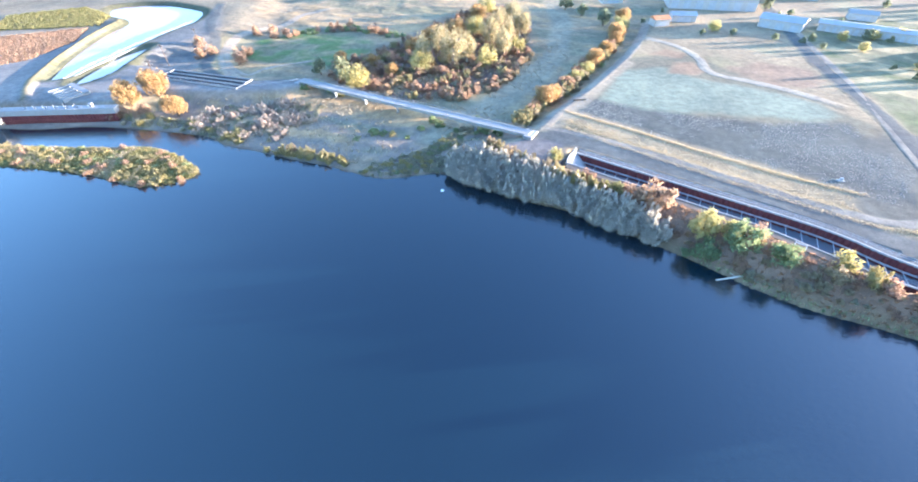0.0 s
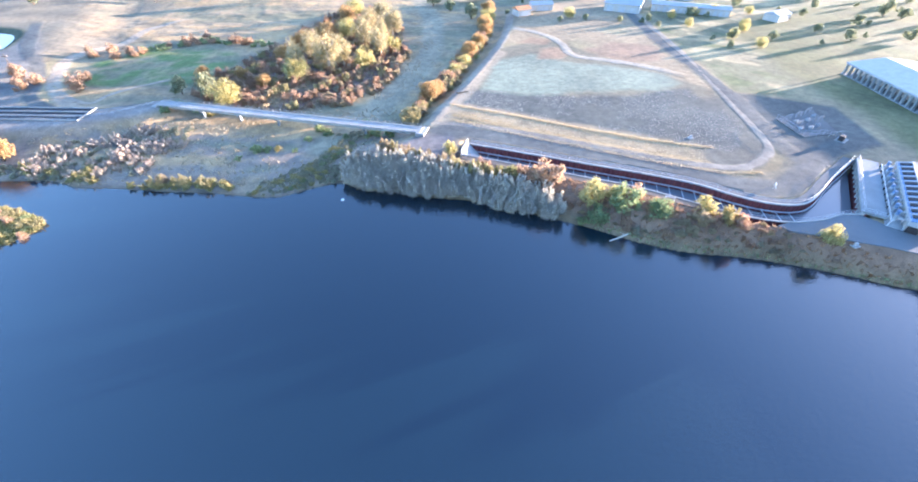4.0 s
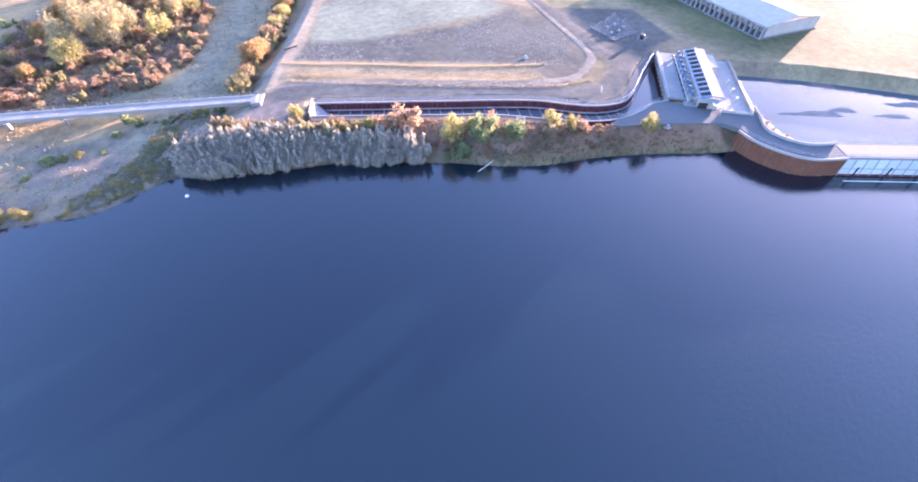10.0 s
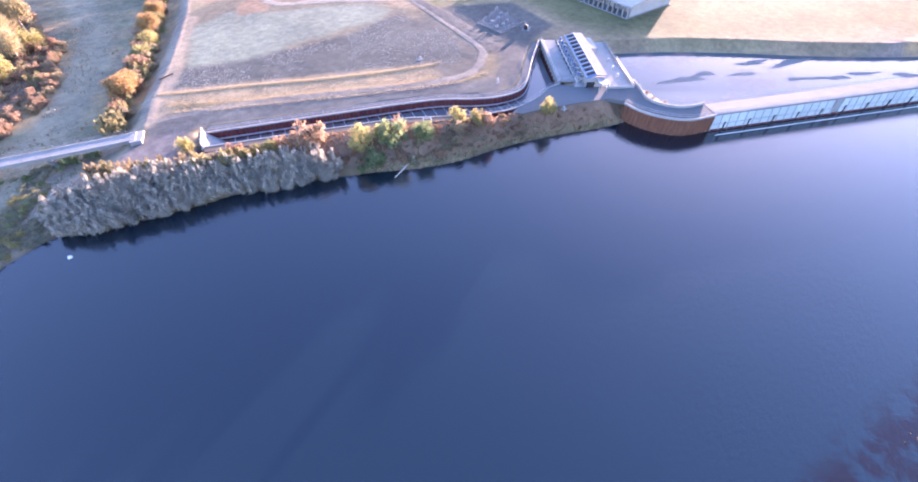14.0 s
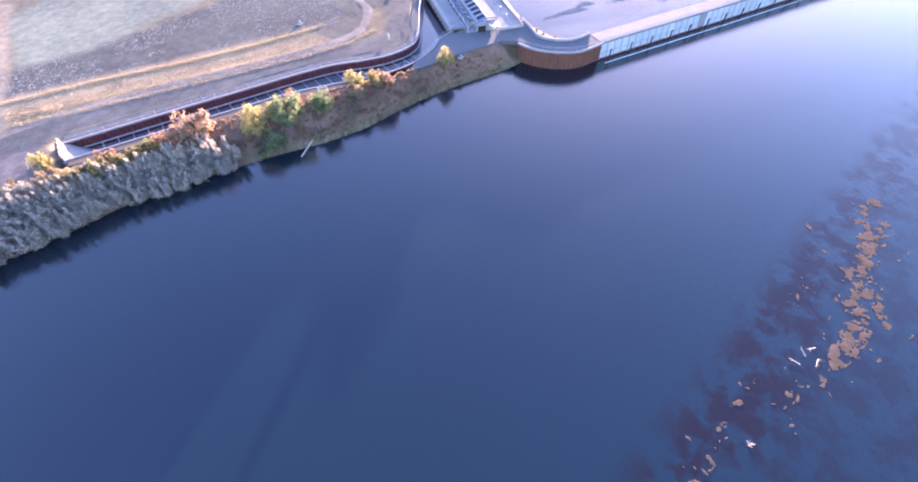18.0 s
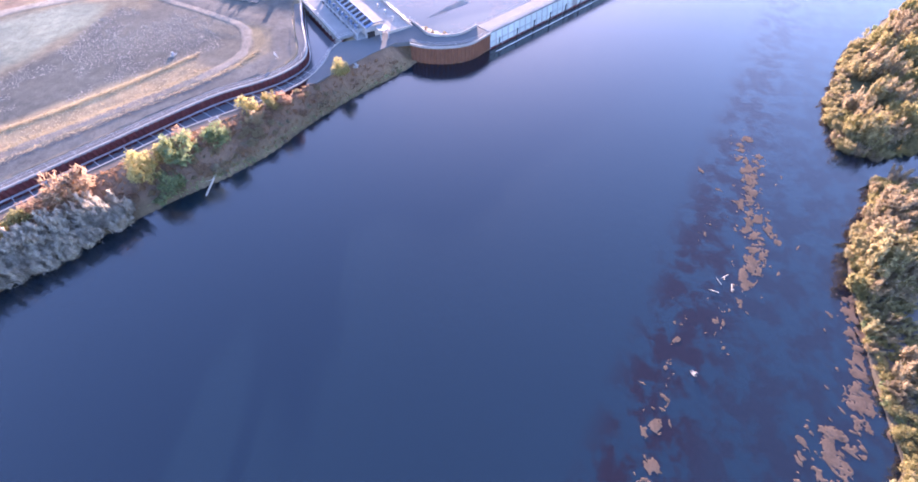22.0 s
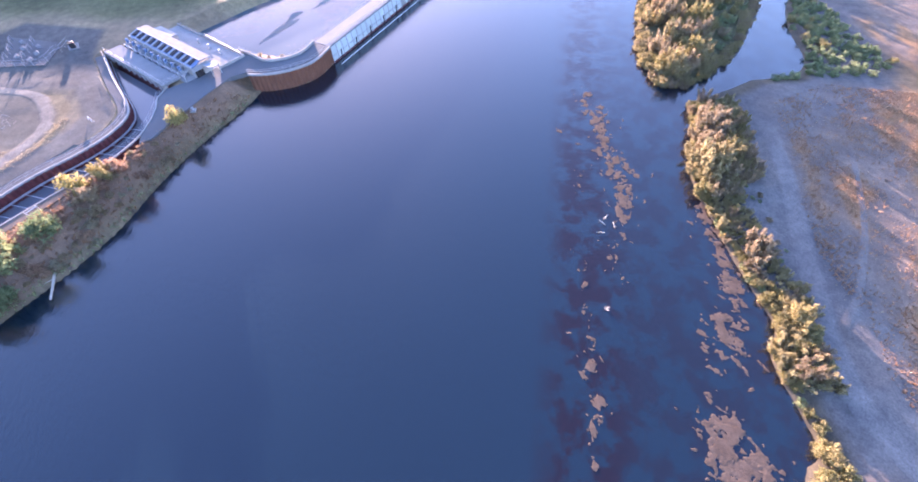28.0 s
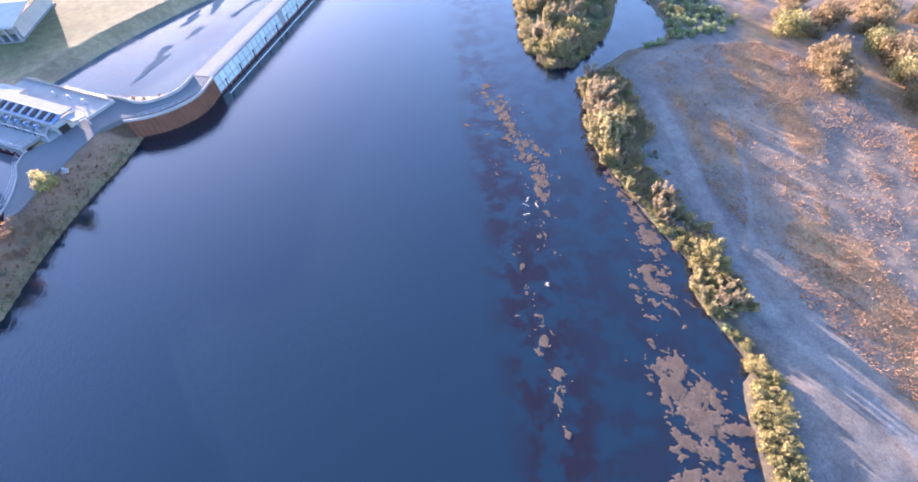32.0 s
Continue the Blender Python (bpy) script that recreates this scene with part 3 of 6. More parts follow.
    lay((0.155, 0.16, 0.10), smooth(-1, 5, beyond) * 0.85)
    lay((0.36, 0.30, 0.18), smooth(0, 6, beyond) * smooth(0.10, 0.4, streak) * 0.85)
    lay((0.10, 0.125, 0.06), smooth(0, 6, beyond) * smooth(-0.1, -0.4, streak) * 0.7)
    # beyond the pool: mown dry grass
    lay((0.19, 0.175, 0.10), smooth(0, 8, signed([(143, 52), (160, 33), (186, -5), (240, -64), (420, -120), (420, 140), (200, 130), (172, 112), (160, 90), (150, 66)], x, y)) * 0.9)
    lay((0.225, 0.205, 0.14), smooth(150, 240, far) * (d > 0) * smooth(-0.1, 0.3, n1) * 0.7 * (field > 0))
    lay((0.125, 0.128, 0.066), smooth(-4, 10, signed([(150, 66), (165, 30), (300, -112), (900, -500), (4000, -1500), (4000, 600), (700, 260), (260, 210), (190, 190), (168, 130)], x, y)) * np.clip(0.75 + 0.6 * n1, 0.4, 0.95))
    # the sand flat across the river
    flat = smooth(-1, 2, r)
    lay((0.145, 0.14, 0.138), flat)
    herb = (0.25 + 0.75 * smooth(-0.15, 0.2, herb_bands(x, y) + 0.25 * n2)) * smooth(16, 26, r) + 0.1 * smooth(-0.1, 0.3, n2)
    lay((0.30, 0.185, 0.095), flat * np.clip(herb, 0, 1) * 0.9)
    lay((0.105, 0.088, 0.06), flat * smooth(5, 2, r + 2 * n2) * 0.9)
    for isle, tone in ((ISLET_L, (0.15, 0.15, 0.05)), (ISLET_R, (0.095, 0.095, 0.05))):
        lay(tone, smooth(-1, 1, signed(isle, x, y)))
    lay((0.10, 0.085, 0.06), smooth(0.25, -0.1, z))
    return np.clip(col, 0.01, 0.8)


def axis(lo, hi, step, reach):
    core = np.arange(lo, hi + step, step)
    out, s, v = [], step, 0.0
    while v < reach:
        s *= 1.22
        v += s
        out.append(v)
    out = np.array(out)
    return np.concatenate([lo - out[::-1], core, core[-1] + out])


def sheet(name, xs, ys, mat, zf, shade=True):
    X, Y = np.meshgrid(xs, ys)
    x, y = X.ravel(), Y.ravel()
    z = zf(x, y)
    nx, ny = len(xs), len(ys)
    k = (np.arange(ny - 1)[:, None] * nx + np.arange(nx - 1)[None]).ravel()
    faces = np.stack([k, k + 1, k + nx + 1, k + nx], 1)
    me = bpy.data.meshes.new(name)
    me.vertices.add(len(x))
    me.vertices.foreach_set("co", np.stack([x, y, z], 1).ravel())
    me.loops.add(faces.size)
    me.loops.foreach_set("vertex_index", faces.ravel().astype(np.int32))
    me.polygons.add(len(faces))
    me.polygons.foreach_set("loop_start", np.arange(0, faces.size, 4, dtype=np.int32))
    me.polygons.foreach_set("use_smooth", np.ones(len(faces), bool))
    me.update(calc_edges=True)
    me.materials.append(mat)
    return new(name, me), x, y, z


ground, gx, gy, gz = sheet("ground", axis(-205, 215, 1.0, 4000), axis(-165, 295, 1.0, 4000), M_EARTH, height)
att = ground.data.color_attributes.new("cover", "FLOAT_COLOR", "POINT")
att.data.foreach_set("color", np.concatenate([cover(gx, gy, gz), np.ones((len(gx), 1))], 1).ravel().astype(np.float32))
tagged(ground, "dry river-terrace ground of sand, gravel and straw-coloured grass", "ground", kind="structure")


GRID_X, GRID_Y = axis(-205, 215, 1.0, 4000), axis(-165, 295, 1.0, 4000)
GRID_Z = gz.reshape(len(GRID_Y), len(GRID_X))


def level(x, y):
    """The ground's height, read from the finished sheet."""
    x, y = np.asarray(x, float), np.asarray(y, float)
    i = np.clip(np.searchsorted(GRID_X, x) - 1, 0, len(GRID_X) - 2)
    j = np.clip(np.searchsorted(GRID_Y, y) - 1, 0, len(GRID_Y) - 2)
    u, v = (x - GRID_X[i]) / (GRID_X[i + 1] - GRID_X[i]), (y - GRID_Y[j]) / (GRID_Y[j + 1] - GRID_Y[j])
    return (GRID_Z[j, i] * (1 - u) + GRID_Z[j, i + 1] * u) * (1 - v) + (GRID_Z[j + 1, i] * (1 - u) + GRID_Z[j + 1, i + 1] * u) * v


def flat_polygon(name, poly, z, mat, label, category, kind="structure"):
    bm = bmesh.new()
    f = bm.faces.new([bm.verts.new((x, y, z)) for x, y in poly])
    if f.normal.z < 0:
        f.normal_flip()
    bmesh.ops.triangulate(bm, faces=[f])
    bm.normal_update()
    for q in bm.faces:
        if q.normal.z < 0:
            q.normal_flip()
    return single(name, bm, mat, label, category, kind=kind)


flat_polygon("water", [(-4000, -4000), (4000, -4000), (4000, 4000), (-4000, 4000)], 0.0, M_RIVER, "calm deep blue river water with weed beds near the bank", "river")
flat_polygon("canal_water", CANAL, 2.2, M_CANAL, "still water in the sheet-piled intake canal", "canal water")
flat_polygon("pool_water", POOL, 2.0, M_POOL, "shallow pale sky-reflecting pool behind the fish screen", "pool water")
flat_polygon("side_canal_water", SIDE_CANAL, 3.6, M_SKY_WATER, "bright sky-reflecting water of the narrow side channel", "canal water")
flat_polygon("left_canal_water", LEFT_CANAL, 3.6, M_SKY_WATER, "bright sky-reflecting water of the supply canal", "canal water")


def strip(name, line, half, tone, label, category, lift=0.09, ruts=False):
    """A road or track draped on the ground; its worn edges fade into what grows beside it."""
    lanes = 8
    u = np.linspace(-1, 1, lanes + 1)
    line = np.array(line)
    n = normals(line)
    wide = half * 1.45 * (1 + 0.22 * fractal(line[:, 0], line[:, 1], 7, 17))
    p = line[:, None] + n[:, None] * (u[None, :, None] * wide[:, None, None])
    x, y = p[..., 0].ravel(), p[..., 1].ravel()
    z = level(x, y).reshape(p.shape[:2])
    z = z + 0.012 + (lift - 0.02) * (1 - np.abs(u[None]) ** 3)
    k = (np.arange(len(line) - 1)[:, None] * (lanes + 1) + np.arange(lanes)[None]).ravel()
    me = bpy.data.meshes.new(name)
    f = np.stack([k, k + 1, k + lanes + 2, k + lanes + 1], 1)
    me.from_pydata(np.stack([x, y, z.ravel()], 1).tolist(), [], f.tolist())
    if len(me.polygons) and me.polygons[0].normal.z < 0:
        me.flip_normals()
    me.materials.append(M_EARTH)
    worn = smooth(1.0, 0.55, np.abs(np.tile(u, len(line))) + 0.18 * fractal(x, y, 2.5, 19))
    ends = np.minimum(np.arange(len(line)), np.arange(len(line))[::-1]) / 9.0
    worn = worn * np.repeat(np.clip(ends, 0, 1), lanes + 1)
    if ruts:
        worn = worn * (0.45 + 0.55 * smooth(0.12, 0.38, np.abs(np.tile(u, len(line)))))
    col = cover(x, y, z.ravel())
    col = col * (1 - worn[:, None]) + np.array(tone) * worn[:, None]
    att = me.color_attributes.new("cover", "FLOAT_COLOR", "POINT")
    att.data.foreach_set("color", np.concatenate([col, np.ones((len(x), 1))], 1).ravel().astype(np.float32))
    return tagged(new(name, me), label, category, kind="structure")


def wall_along(bm, line, z0, z1, thick=0.4):
    a, b = offset(line, thick / 2), offset(line, -thick / 2)
    ring = [[bm.verts.new((*p, z)) for p, z in ((u, z0), (u, z1), (v, z1), (v, z0))] for u, v in zip(a, b)]
    for p, q in zip(ring, ring[1:]):
        for k in range(4):
            bm.faces.new((p[k], p[(k + 1) % 4], q[(k + 1) % 4], q[k]))
    bm.faces.new(ring[0])
    bm.faces.new(ring[-1][::-1])
    bmesh.ops.recalc_face_normals(bm, faces=bm.faces)
    return bm


def corrugated(bm, line, z0, z1, pitch=1.2, depth=0.28, thick=0.12):
    """Sheet piles: a folded steel wall along a line."""
    line = np.array(line)
    seg = np.linalg.norm(np.diff(line, axis=0), axis=1)
    s = np.concatenate([[0], np.cumsum(seg)])
    t = np.arange(0, s[-1], pitch / 4)
    p = np.stack([np.interp(t, s, line[:, 0]), np.interp(t, s, line[:, 1])], 1)
    n = normals(p)
    wave = np.array([1, 1, -1, -1])[np.arange(len(t)) % 4] * depth / 2
    return wall_along(bm, p + n * wave[:, None], z0, z1, thick)


# ---- roads and yards ----
GRAVEL_TONE, TRACK_TONE, SAND_TONE = (0.10, 0.108, 0.11), (0.28, 0.245, 0.20), (0.185, 0.172, 0.162)


def road(name, pts, half, tone, label, category="dirt track", ruts=False):
    return strip(name, curve(pts, 1.2), half, tone, label, category, ruts=ruts)


road("road_canal", [(20.5, 118.5), (27, 117.5), (33, 114), (45, 106), (62, 93), (80, 78.5), (92, 67.5), (100, 62.5), (108, 63.5), (118, 68.5), (132, 75), (146, 76)], 3.4, GRAVEL_TONE, "grey gravel service road beside the canal", "gravel road")
road("road_field", [(26.5, 128), (27, 122), (32, 119.5), (46, 111.5), (64, 97.5), (86, 80), (98, 73.5), (106, 74.5), (115, 80), (121, 92), (126, 106), (133, 124), (146, 160), (162, 212), (182, 268)], 1.2, (0.22, 0.205, 0.18), "pale dirt track round the levelled field")
road("road_corner", [(22.5, 118.5), (27.3, 126), (34.4, 137), (49.4, 157), (63.4, 177), (77.4, 199), (91.4, 227), (105.4, 261)], 1.9, TRACK_TONE, "pale dirt track along the field's wooded edge")
road("road_loop", [(86, 222), (90, 214), (96, 206), (100, 197), (101, 184), (98.5, 172), (101, 165), (110, 158), (120, 148), (129, 134)], 1.7, (0.30, 0.275, 0.225), "pale looping dirt track across the dry field")
road("road_east", [(117, 70), (119, 80), (124, 93), (131, 112), (138, 138), (147, 177), (163, 228), (184, 290)], 2.6, GRAVEL_TONE, "straight grey gravel road past the field", "gravel road")
road("road_levee", [(-61, 163), (-80, 168), (-97, 174), (-108, 184), (-114, 196), (-121, 222), (-135, 250), (-150, 300)], 2.4, GRAVEL_TONE, "grey gravel road along the supply canal", "gravel road")
road("road_meadow", [(-86, 168), (-92, 174), (-103, 190), (-110, 205), (-113, 220), (-112, 236), (-104, 247), (-97, 256), (-91, 280), (-76, 295)], 2.2, (0.30, 0.26, 0.205), "pale sandy track round the green meadow")
road("path_meadow", [(-108, 200), (-98, 186), (-89, 179), (-84, 185), (-72, 194), (-58, 198)], 0.8, (0.29, 0.25, 0.20), "pale trodden path along the meadow's edge", "footpath")
road("road_flat", [(66, -94), (58, -90), (49.7, -86), (42, -81.5), (33, -76), (24.7, -71.2), (18.2, -67.6), (11, -64.3), (4, -61.8), (-6, -62), (-40, -60)], 1.5, (0.185, 0.178, 0.174), "pale sandy track behind the riverside hedge")
road("path_flat", [(54, -107), (45.8, -101), (40, -96.5), (35, -92.4), (29.2, -87), (22, -79.2), (17.9, -73.9), (15, -69)], 0.55, SAND_TONE, "narrow trodden sandy path across the flat", "footpath")
YARD = [(92, 51.0), (94.5, 50.2), (101, 49.4), (106, 49.8), (109.8, 48.6), (112.3, 43.8), (121.6, 36.6), (125.6, 32.7), (121.2, 28.8), (117.2, 25.4), (116.8, 19.5), (119.3, 15.0), (124.2, 11.6), (121.3, 8.0), (116.0, 11.7),
        (113.0, 16.8), (111.9, 21.5), (112.0, 25.5), (113.0, 29.2), (111.6, 33.4), (104.5, 38.9), (96, 44.6), (89.5, 48.6), (88.5, 50.8)]
bm = bmesh.new()
top = [bm.verts.new((x, y, 5.06)) for x, y in YARD]
low = [bm.verts.new((x, y, 3.9)) for x, y in YARD]
bm.faces.new(top)
for k in range(len(YARD)):
    bm.faces.new((top[k], low[k], low[(k + 1) % len(YARD)], top[(k + 1) % len(YARD)]))
bmesh.ops.triangulate(bm, faces=[f for f in bm.faces if len(f.verts) > 4])
bmesh.ops.recalc_face_normals(bm, faces=bm.faces)
single("pavement_yard", bm, M_ASPHALT, "grey asphalt service yard beside the pumping plant", "asphalt yard", kind="structure")


def railing(name, line, z, label, spacing=2.4, h=1.1, mat=None, group="steel handrails"):
    """A handrail on posts along a line."""
    mat = mat or M_STEEL
    line = np.array(line)
    s = np.concatenate([[0], np.cumsum(np.linalg.norm(np.diff(line, axis=0), axis=1))])
    at = lambda d: (np.interp(d, s, line[:, 0]), np.interp(d, s, line[:, 1]))
    base = thing(name, label, "handrail", (*line[0], z), group)
    bm = beam(bmesh.new(), (0, 0, 0), (0, 0, h), 0.03, 5)
    post = mesh_of("post", bm, mat)
    n = max(2, int(s[-1] / spacing))
    for k in range(n + 1):
        x, y = at(s[-1] * k / n)
        o = new("post", post)
        o.parent = base
        o.location = (x - line[0][0], y - line[0][1], 0)
    for nm, zz in (("top_rail", h), ("middle_rail", h * 0.55)):
        bm = bmesh.new()
        pts = [at(d) for d in np.linspace(0, s[-1], max(2, int(s[-1] / 3)))]
        tube(bm, [(a[0] - line[0][0], a[1] - line[0][1], zz) for a in pts], 0.03)
        part(nm, bm, mat, base)
    return base


# ---- intake canal ----
canal = thing("intake_canal", "intake canal with rust-red sheet-pile walls and concrete copings", "canal", kind="structure")
part("wall_north", corrugated(bmesh.new(), CANAL_N, 0.3, 4.9), M_RUST, canal, "rust-red sheet-pile wall")
part("wall_south", corrugated(bmesh.new(), CANAL_S, 0.3, 4.9), M_RUST, canal, "rust-red sheet-pile wall")
part("wall_head", wall_along(bmesh.new(), np.array([CANAL_N[0], CANAL_S[0]]), 0.3, 4.9, 0.5), M_CONCRETE, canal)
part("coping_north", wall_along(bmesh.new(), offset(CANAL_N, 1.1), 4.7, 5.12, 2.5), M_GRAVEL, canal)
part("coping_south", wall_along(bmesh.new(), offset(CANAL_S[:43], -1.1), 4.7, 5.10, 2.5), M_SOIL, canal)
part("cap_beam_north", wall_along(bmesh.new(), CANAL_N, 4.9, 5.25, 0.34), M_CONCRETE, canal, "pale concrete cap beam")
part("cap_beam_south", wall_along(bmesh.new(), CANAL_S, 4.9, 5.2, 0.34), M_CONCRETE, canal, "pale concrete cap beam")
part("waler_north", wall_along(bmesh.new(), offset(CANAL_N, -0.35), 2.9, 3.2, 0.25), M_STEEL, canal, "pale steel waler along the wall")
part("waler_south", wall_along(bmesh.new(), offset(CANAL_S, 0.35), 2.9, 3.2, 0.25), M_STEEL, canal)
na = np.concatenate([[0], np.cumsum(np.linalg.norm(np.diff(CANAL_N, axis=0), axis=1))])
sb = np.concatenate([[0], np.cumsum(np.linalg.norm(np.diff(CANAL_S, axis=0), axis=1))])
for k in range(2, 28):
    dn, ds = 3.05 * k, 3.1 * k
    if dn > na[-1] or ds > sb[-1]:
        break
    a = (np.interp(dn, na, CANAL_N[:, 0]), np.interp(dn, na, CANAL_N[:, 1]), 3.05)
    b = (np.interp(ds, sb, CANAL_S[:, 0]), np.interp(ds, sb, CANAL_S[:, 1]), 3.05)
    part("strut", beam(bmesh.new(), a, b, 0.085, 8), M_STEEL, canal)
railing("handrail", offset(CANAL_N, 0.1), 5.3, "galvanised handrail along the canal's road side", 2.6)
railing("handrail", offset(CANAL_S[42:], -0.1), 5.25, "galvanised handrail round the forebay's curved wall", 2.4)

# canal headworks
hd = np.array(CANAL_S[0]) - np.array(CANAL_N[0])
hl = np.linalg.norm(hd)
hd /= hl
hv = np.array((hd[1], -hd[0]))
hv = hv if hv[0] < 0 else -hv
head = thing("headworks", "white concrete canal headworks with steel gate frames", "headworks", (CANAL_N[0][0], CANAL_N[0][1], 0.3))
ang = math.degrees(math.atan2(hd[1], hd[0]))


def hpt(u, v, z):
    p = hd * u - hv * v
    return (p[0], p[1], z)


bm = bmesh.new()
quad = [hpt(0.2, 0.3, 4.6), hpt(hl - 0.2, 0.3, 4.6), hpt(hl - 0.2, 7.0, 1.2), hpt(0.2, 4.0, 1.2)]
tops = [bm.verts.new(q) for q in quad]
lows = [bm.verts.new((q[0], q[1], 0.0)) for q in quad]
bm.faces.new(tops)
bm.faces.new(lows[::-1])
for k in range(4):
    bm.faces.new((tops[k], lows[k], lows[(k + 1) % 4], tops[(k + 1) % 4]))
bmesh.ops.recalc_face_normals(bm, faces=bm.faces)
part("apron", bm, M_DECK, head, "smooth pale concrete apron sloping to the water")
part("sill", box(bmesh.new(), hpt(hl / 2, -0.4, 4.5), (hl + 1.0, 0.9, 0.7), ang, 0.06), M_CONCRETE, head)
for u in (-0.3, hl + 0.3):
    part("wing_wall", box(bmesh.new(), hpt(u, 1.2, 3.3), (0.35, 3.4, 3.0), ang, 0.05), M_CONCRETE, head)
for k in range(5):
    u = hl * k / 4
    part("gate_post", box(bmesh.new(), hpt(u, -0.5, 5.5), (0.22, 0.24, 1.6), ang), M_STEEL, head)
for zz in (6.25, 5.6):
    part("crossbeam", box(bmesh.new(), hpt(hl / 2, -0.5, zz), (hl + 0.3, 0.16, 0.14), ang), M_STEEL, head)
for k in range(4):
    u = hl * (k + 0.5) / 4
    g = part("gate", box(bmesh.new(), hpt(u, -0.35, 5.0), (hl / 4 - 0.4, 0.12, 0.9), ang), M_STEEL, head, "grey steel sluice gate")
    part("hoist", beam(bmesh.new(), hpt(u, -0.5, 6.3), hpt(u, -0.5, 6.7), 0.14, 8), M_STEEL, g)
railing("handrail", [(24.8, 105.6), (29.0, 101.2)], 4.95, "handrail beside the canal headworks", 1.5)

# ---- footbridge over the dry creek ----
BA, BB, BZ = np.array((-60.5, 161.8)), np.array((21.2, 117.2)), 5.5
bl = np.linalg.norm(BB - BA)
bang = math.degrees(math.atan2(*(BB - BA)[::-1]))
bridge = thing("bridge", "long narrow pale concrete access bridge on single piers", "bridge", (*BA, 0), turn=bang)
part("deck", box(bmesh.new(), (bl / 2, 0, BZ), (bl, 3.8, 0.26), 0, 0.03), M_CONCRETE, bridge, "pale grey concrete deck")
for y in (-1.15, 1.15):
    part("girder", box(bmesh.new(), (bl / 2, y, BZ - 0.5), (bl - 0.8, 0.45, 0.74), 0, 0.04), M_CONCRETE, bridge)
for y in (-1.78, 1.78):
    part("kerb", box(bmesh.new(), (bl / 2, y, BZ + 0.27), (bl, 0.22, 0.2), 0, 0.02), M_CONCRETE, bridge)
    for z in (0.75, 1.15):
        part("rail", box(bmesh.new(), (bl / 2, y, BZ + z), (bl, 0.05, 0.05)), M_GREY, bridge)
postm = mesh_of("rail_post", box(bmesh.new(), (0, 0, 0.45), (0.05, 0.05, 0.9)), M_GREY)
for k in range(int(bl / 2.6) + 1):
    for y in (-1.78, 1.78):
        o = new("rail_post", postm)
        o.parent, o.location = bridge, (k * 2.6 + 0.3, y, BZ + 0.3)
for s in (16.0, 30.0, 44.0, 58.0, 74.5):
    gx_, gy_ = BA + (BB - BA) / bl * s
    gh = float(level([gx_], [gy_])[0]) - 0.3
    part("pier_cap", box(bmesh.new(), (s, 0, BZ - 1.1), (0.7, 3.0, 0.4), 0, 0.06), M_GREY, bridge)
    part("pier", box(bmesh.new(), (s, 0, (gh + BZ - 1.3) / 2), (0.5, 1.0, BZ - 1.3 - gh), 0, 0.1), M_GREY, bridge)
for s in (-0.6, bl + 0.5):
    part("abutment", box(bmesh.new(), (s, 0, 3.9), (2.0, 5.6, 3.0), 0, 0.08), M_CONCRETE, bridge)
part("end_block", box(bmesh.new(), (bl + 0.2, -2.7, BZ - 0.4), (2.6, 1.0, 1.7), 0, 0.06), M_CONCRETE, bridge)

# ---- pumping plant ----
PF, PU, PV = np.array((109.9, 48.9)), np.array((0.757, 0.653)), np.array((0.653, -0.757))
pang = math.degrees(math.atan2(PU[1], PU[0]))
plant = thing("pumping_plant", "pale concrete and metal pumping plant at the canal's end", "pumping plant", (*PF, 0), turn=pang)
# along x: the plant's length; y negative: away from the forebay
PL = 28.5
part("intake_deck", box(bmesh.new(), (PL / 2, -2.3, 5.75), (PL, 4.8, 0.6), 0, 0.05), M_DECK, plant, "pale concrete deck over the pump intakes")
part("intake_back_wall", box(bmesh.new(), (PL / 2, -0.9, 2.9), (PL, 0.6, 5.1)), M_RUST, plant)
for k in range(12):
    bm = bmesh.new()
    box(bm, (PL * k / 11, -0.3, 4.6), (0.4, 0.9, 1.8), 0, 0.05)
    part("intake_pier", bm, M_CONCRETE, plant)
part("pump_floor", box(bmesh.new(), (PL / 2 - 1, -9.2, 4.6), (PL + 2, 9.4, 1.0)), M_CONCRETE, plant)
part("discharge_deck", box(bmesh.new(), (PL / 2 - 2, -17.5, 4.75), (PL + 3, 8.0, 0.7), 0, 0.05), M_CONCRETE, plant, "pale concrete discharge deck beside the pool")
for k in range(9):
    x = 1.6 + 3.1 * k
    pump = part("pump", beam(bmesh.new(), (x, -6.1, 5.05), (x, -6.1, 6.7), 0.55, 12), M_STEEL, plant, "grey vertical pump")
    part("motor", beam(bmesh.new(), (x, -6.1, 6.7), (x, -6.1, 7.7), 0.4, 12), M_BLUE, pump, "blue pump motor")
    part("elbow", beam(bmesh.new(), (x, -6.3, 5.9), (x, -8.4, 5.9), 0.4, 10), M_STEEL, pump)
    part("pipe", beam(bmesh.new(), (x + 1.1, -5.2, 5.05), (x + 1.1, -5.2, 6.4), 0.16, 8), M_DARK, pump)
HX0, HX1 = -2.2, 26.5
bm = bmesh.new()
box(bm, ((HX0 + HX1) / 2, -10.1, 6.4), (HX1 - HX0, 4.6, 3.2))
part("hall_wall", bm, M_WALL, plant, "pale metal wall of the pump hall")


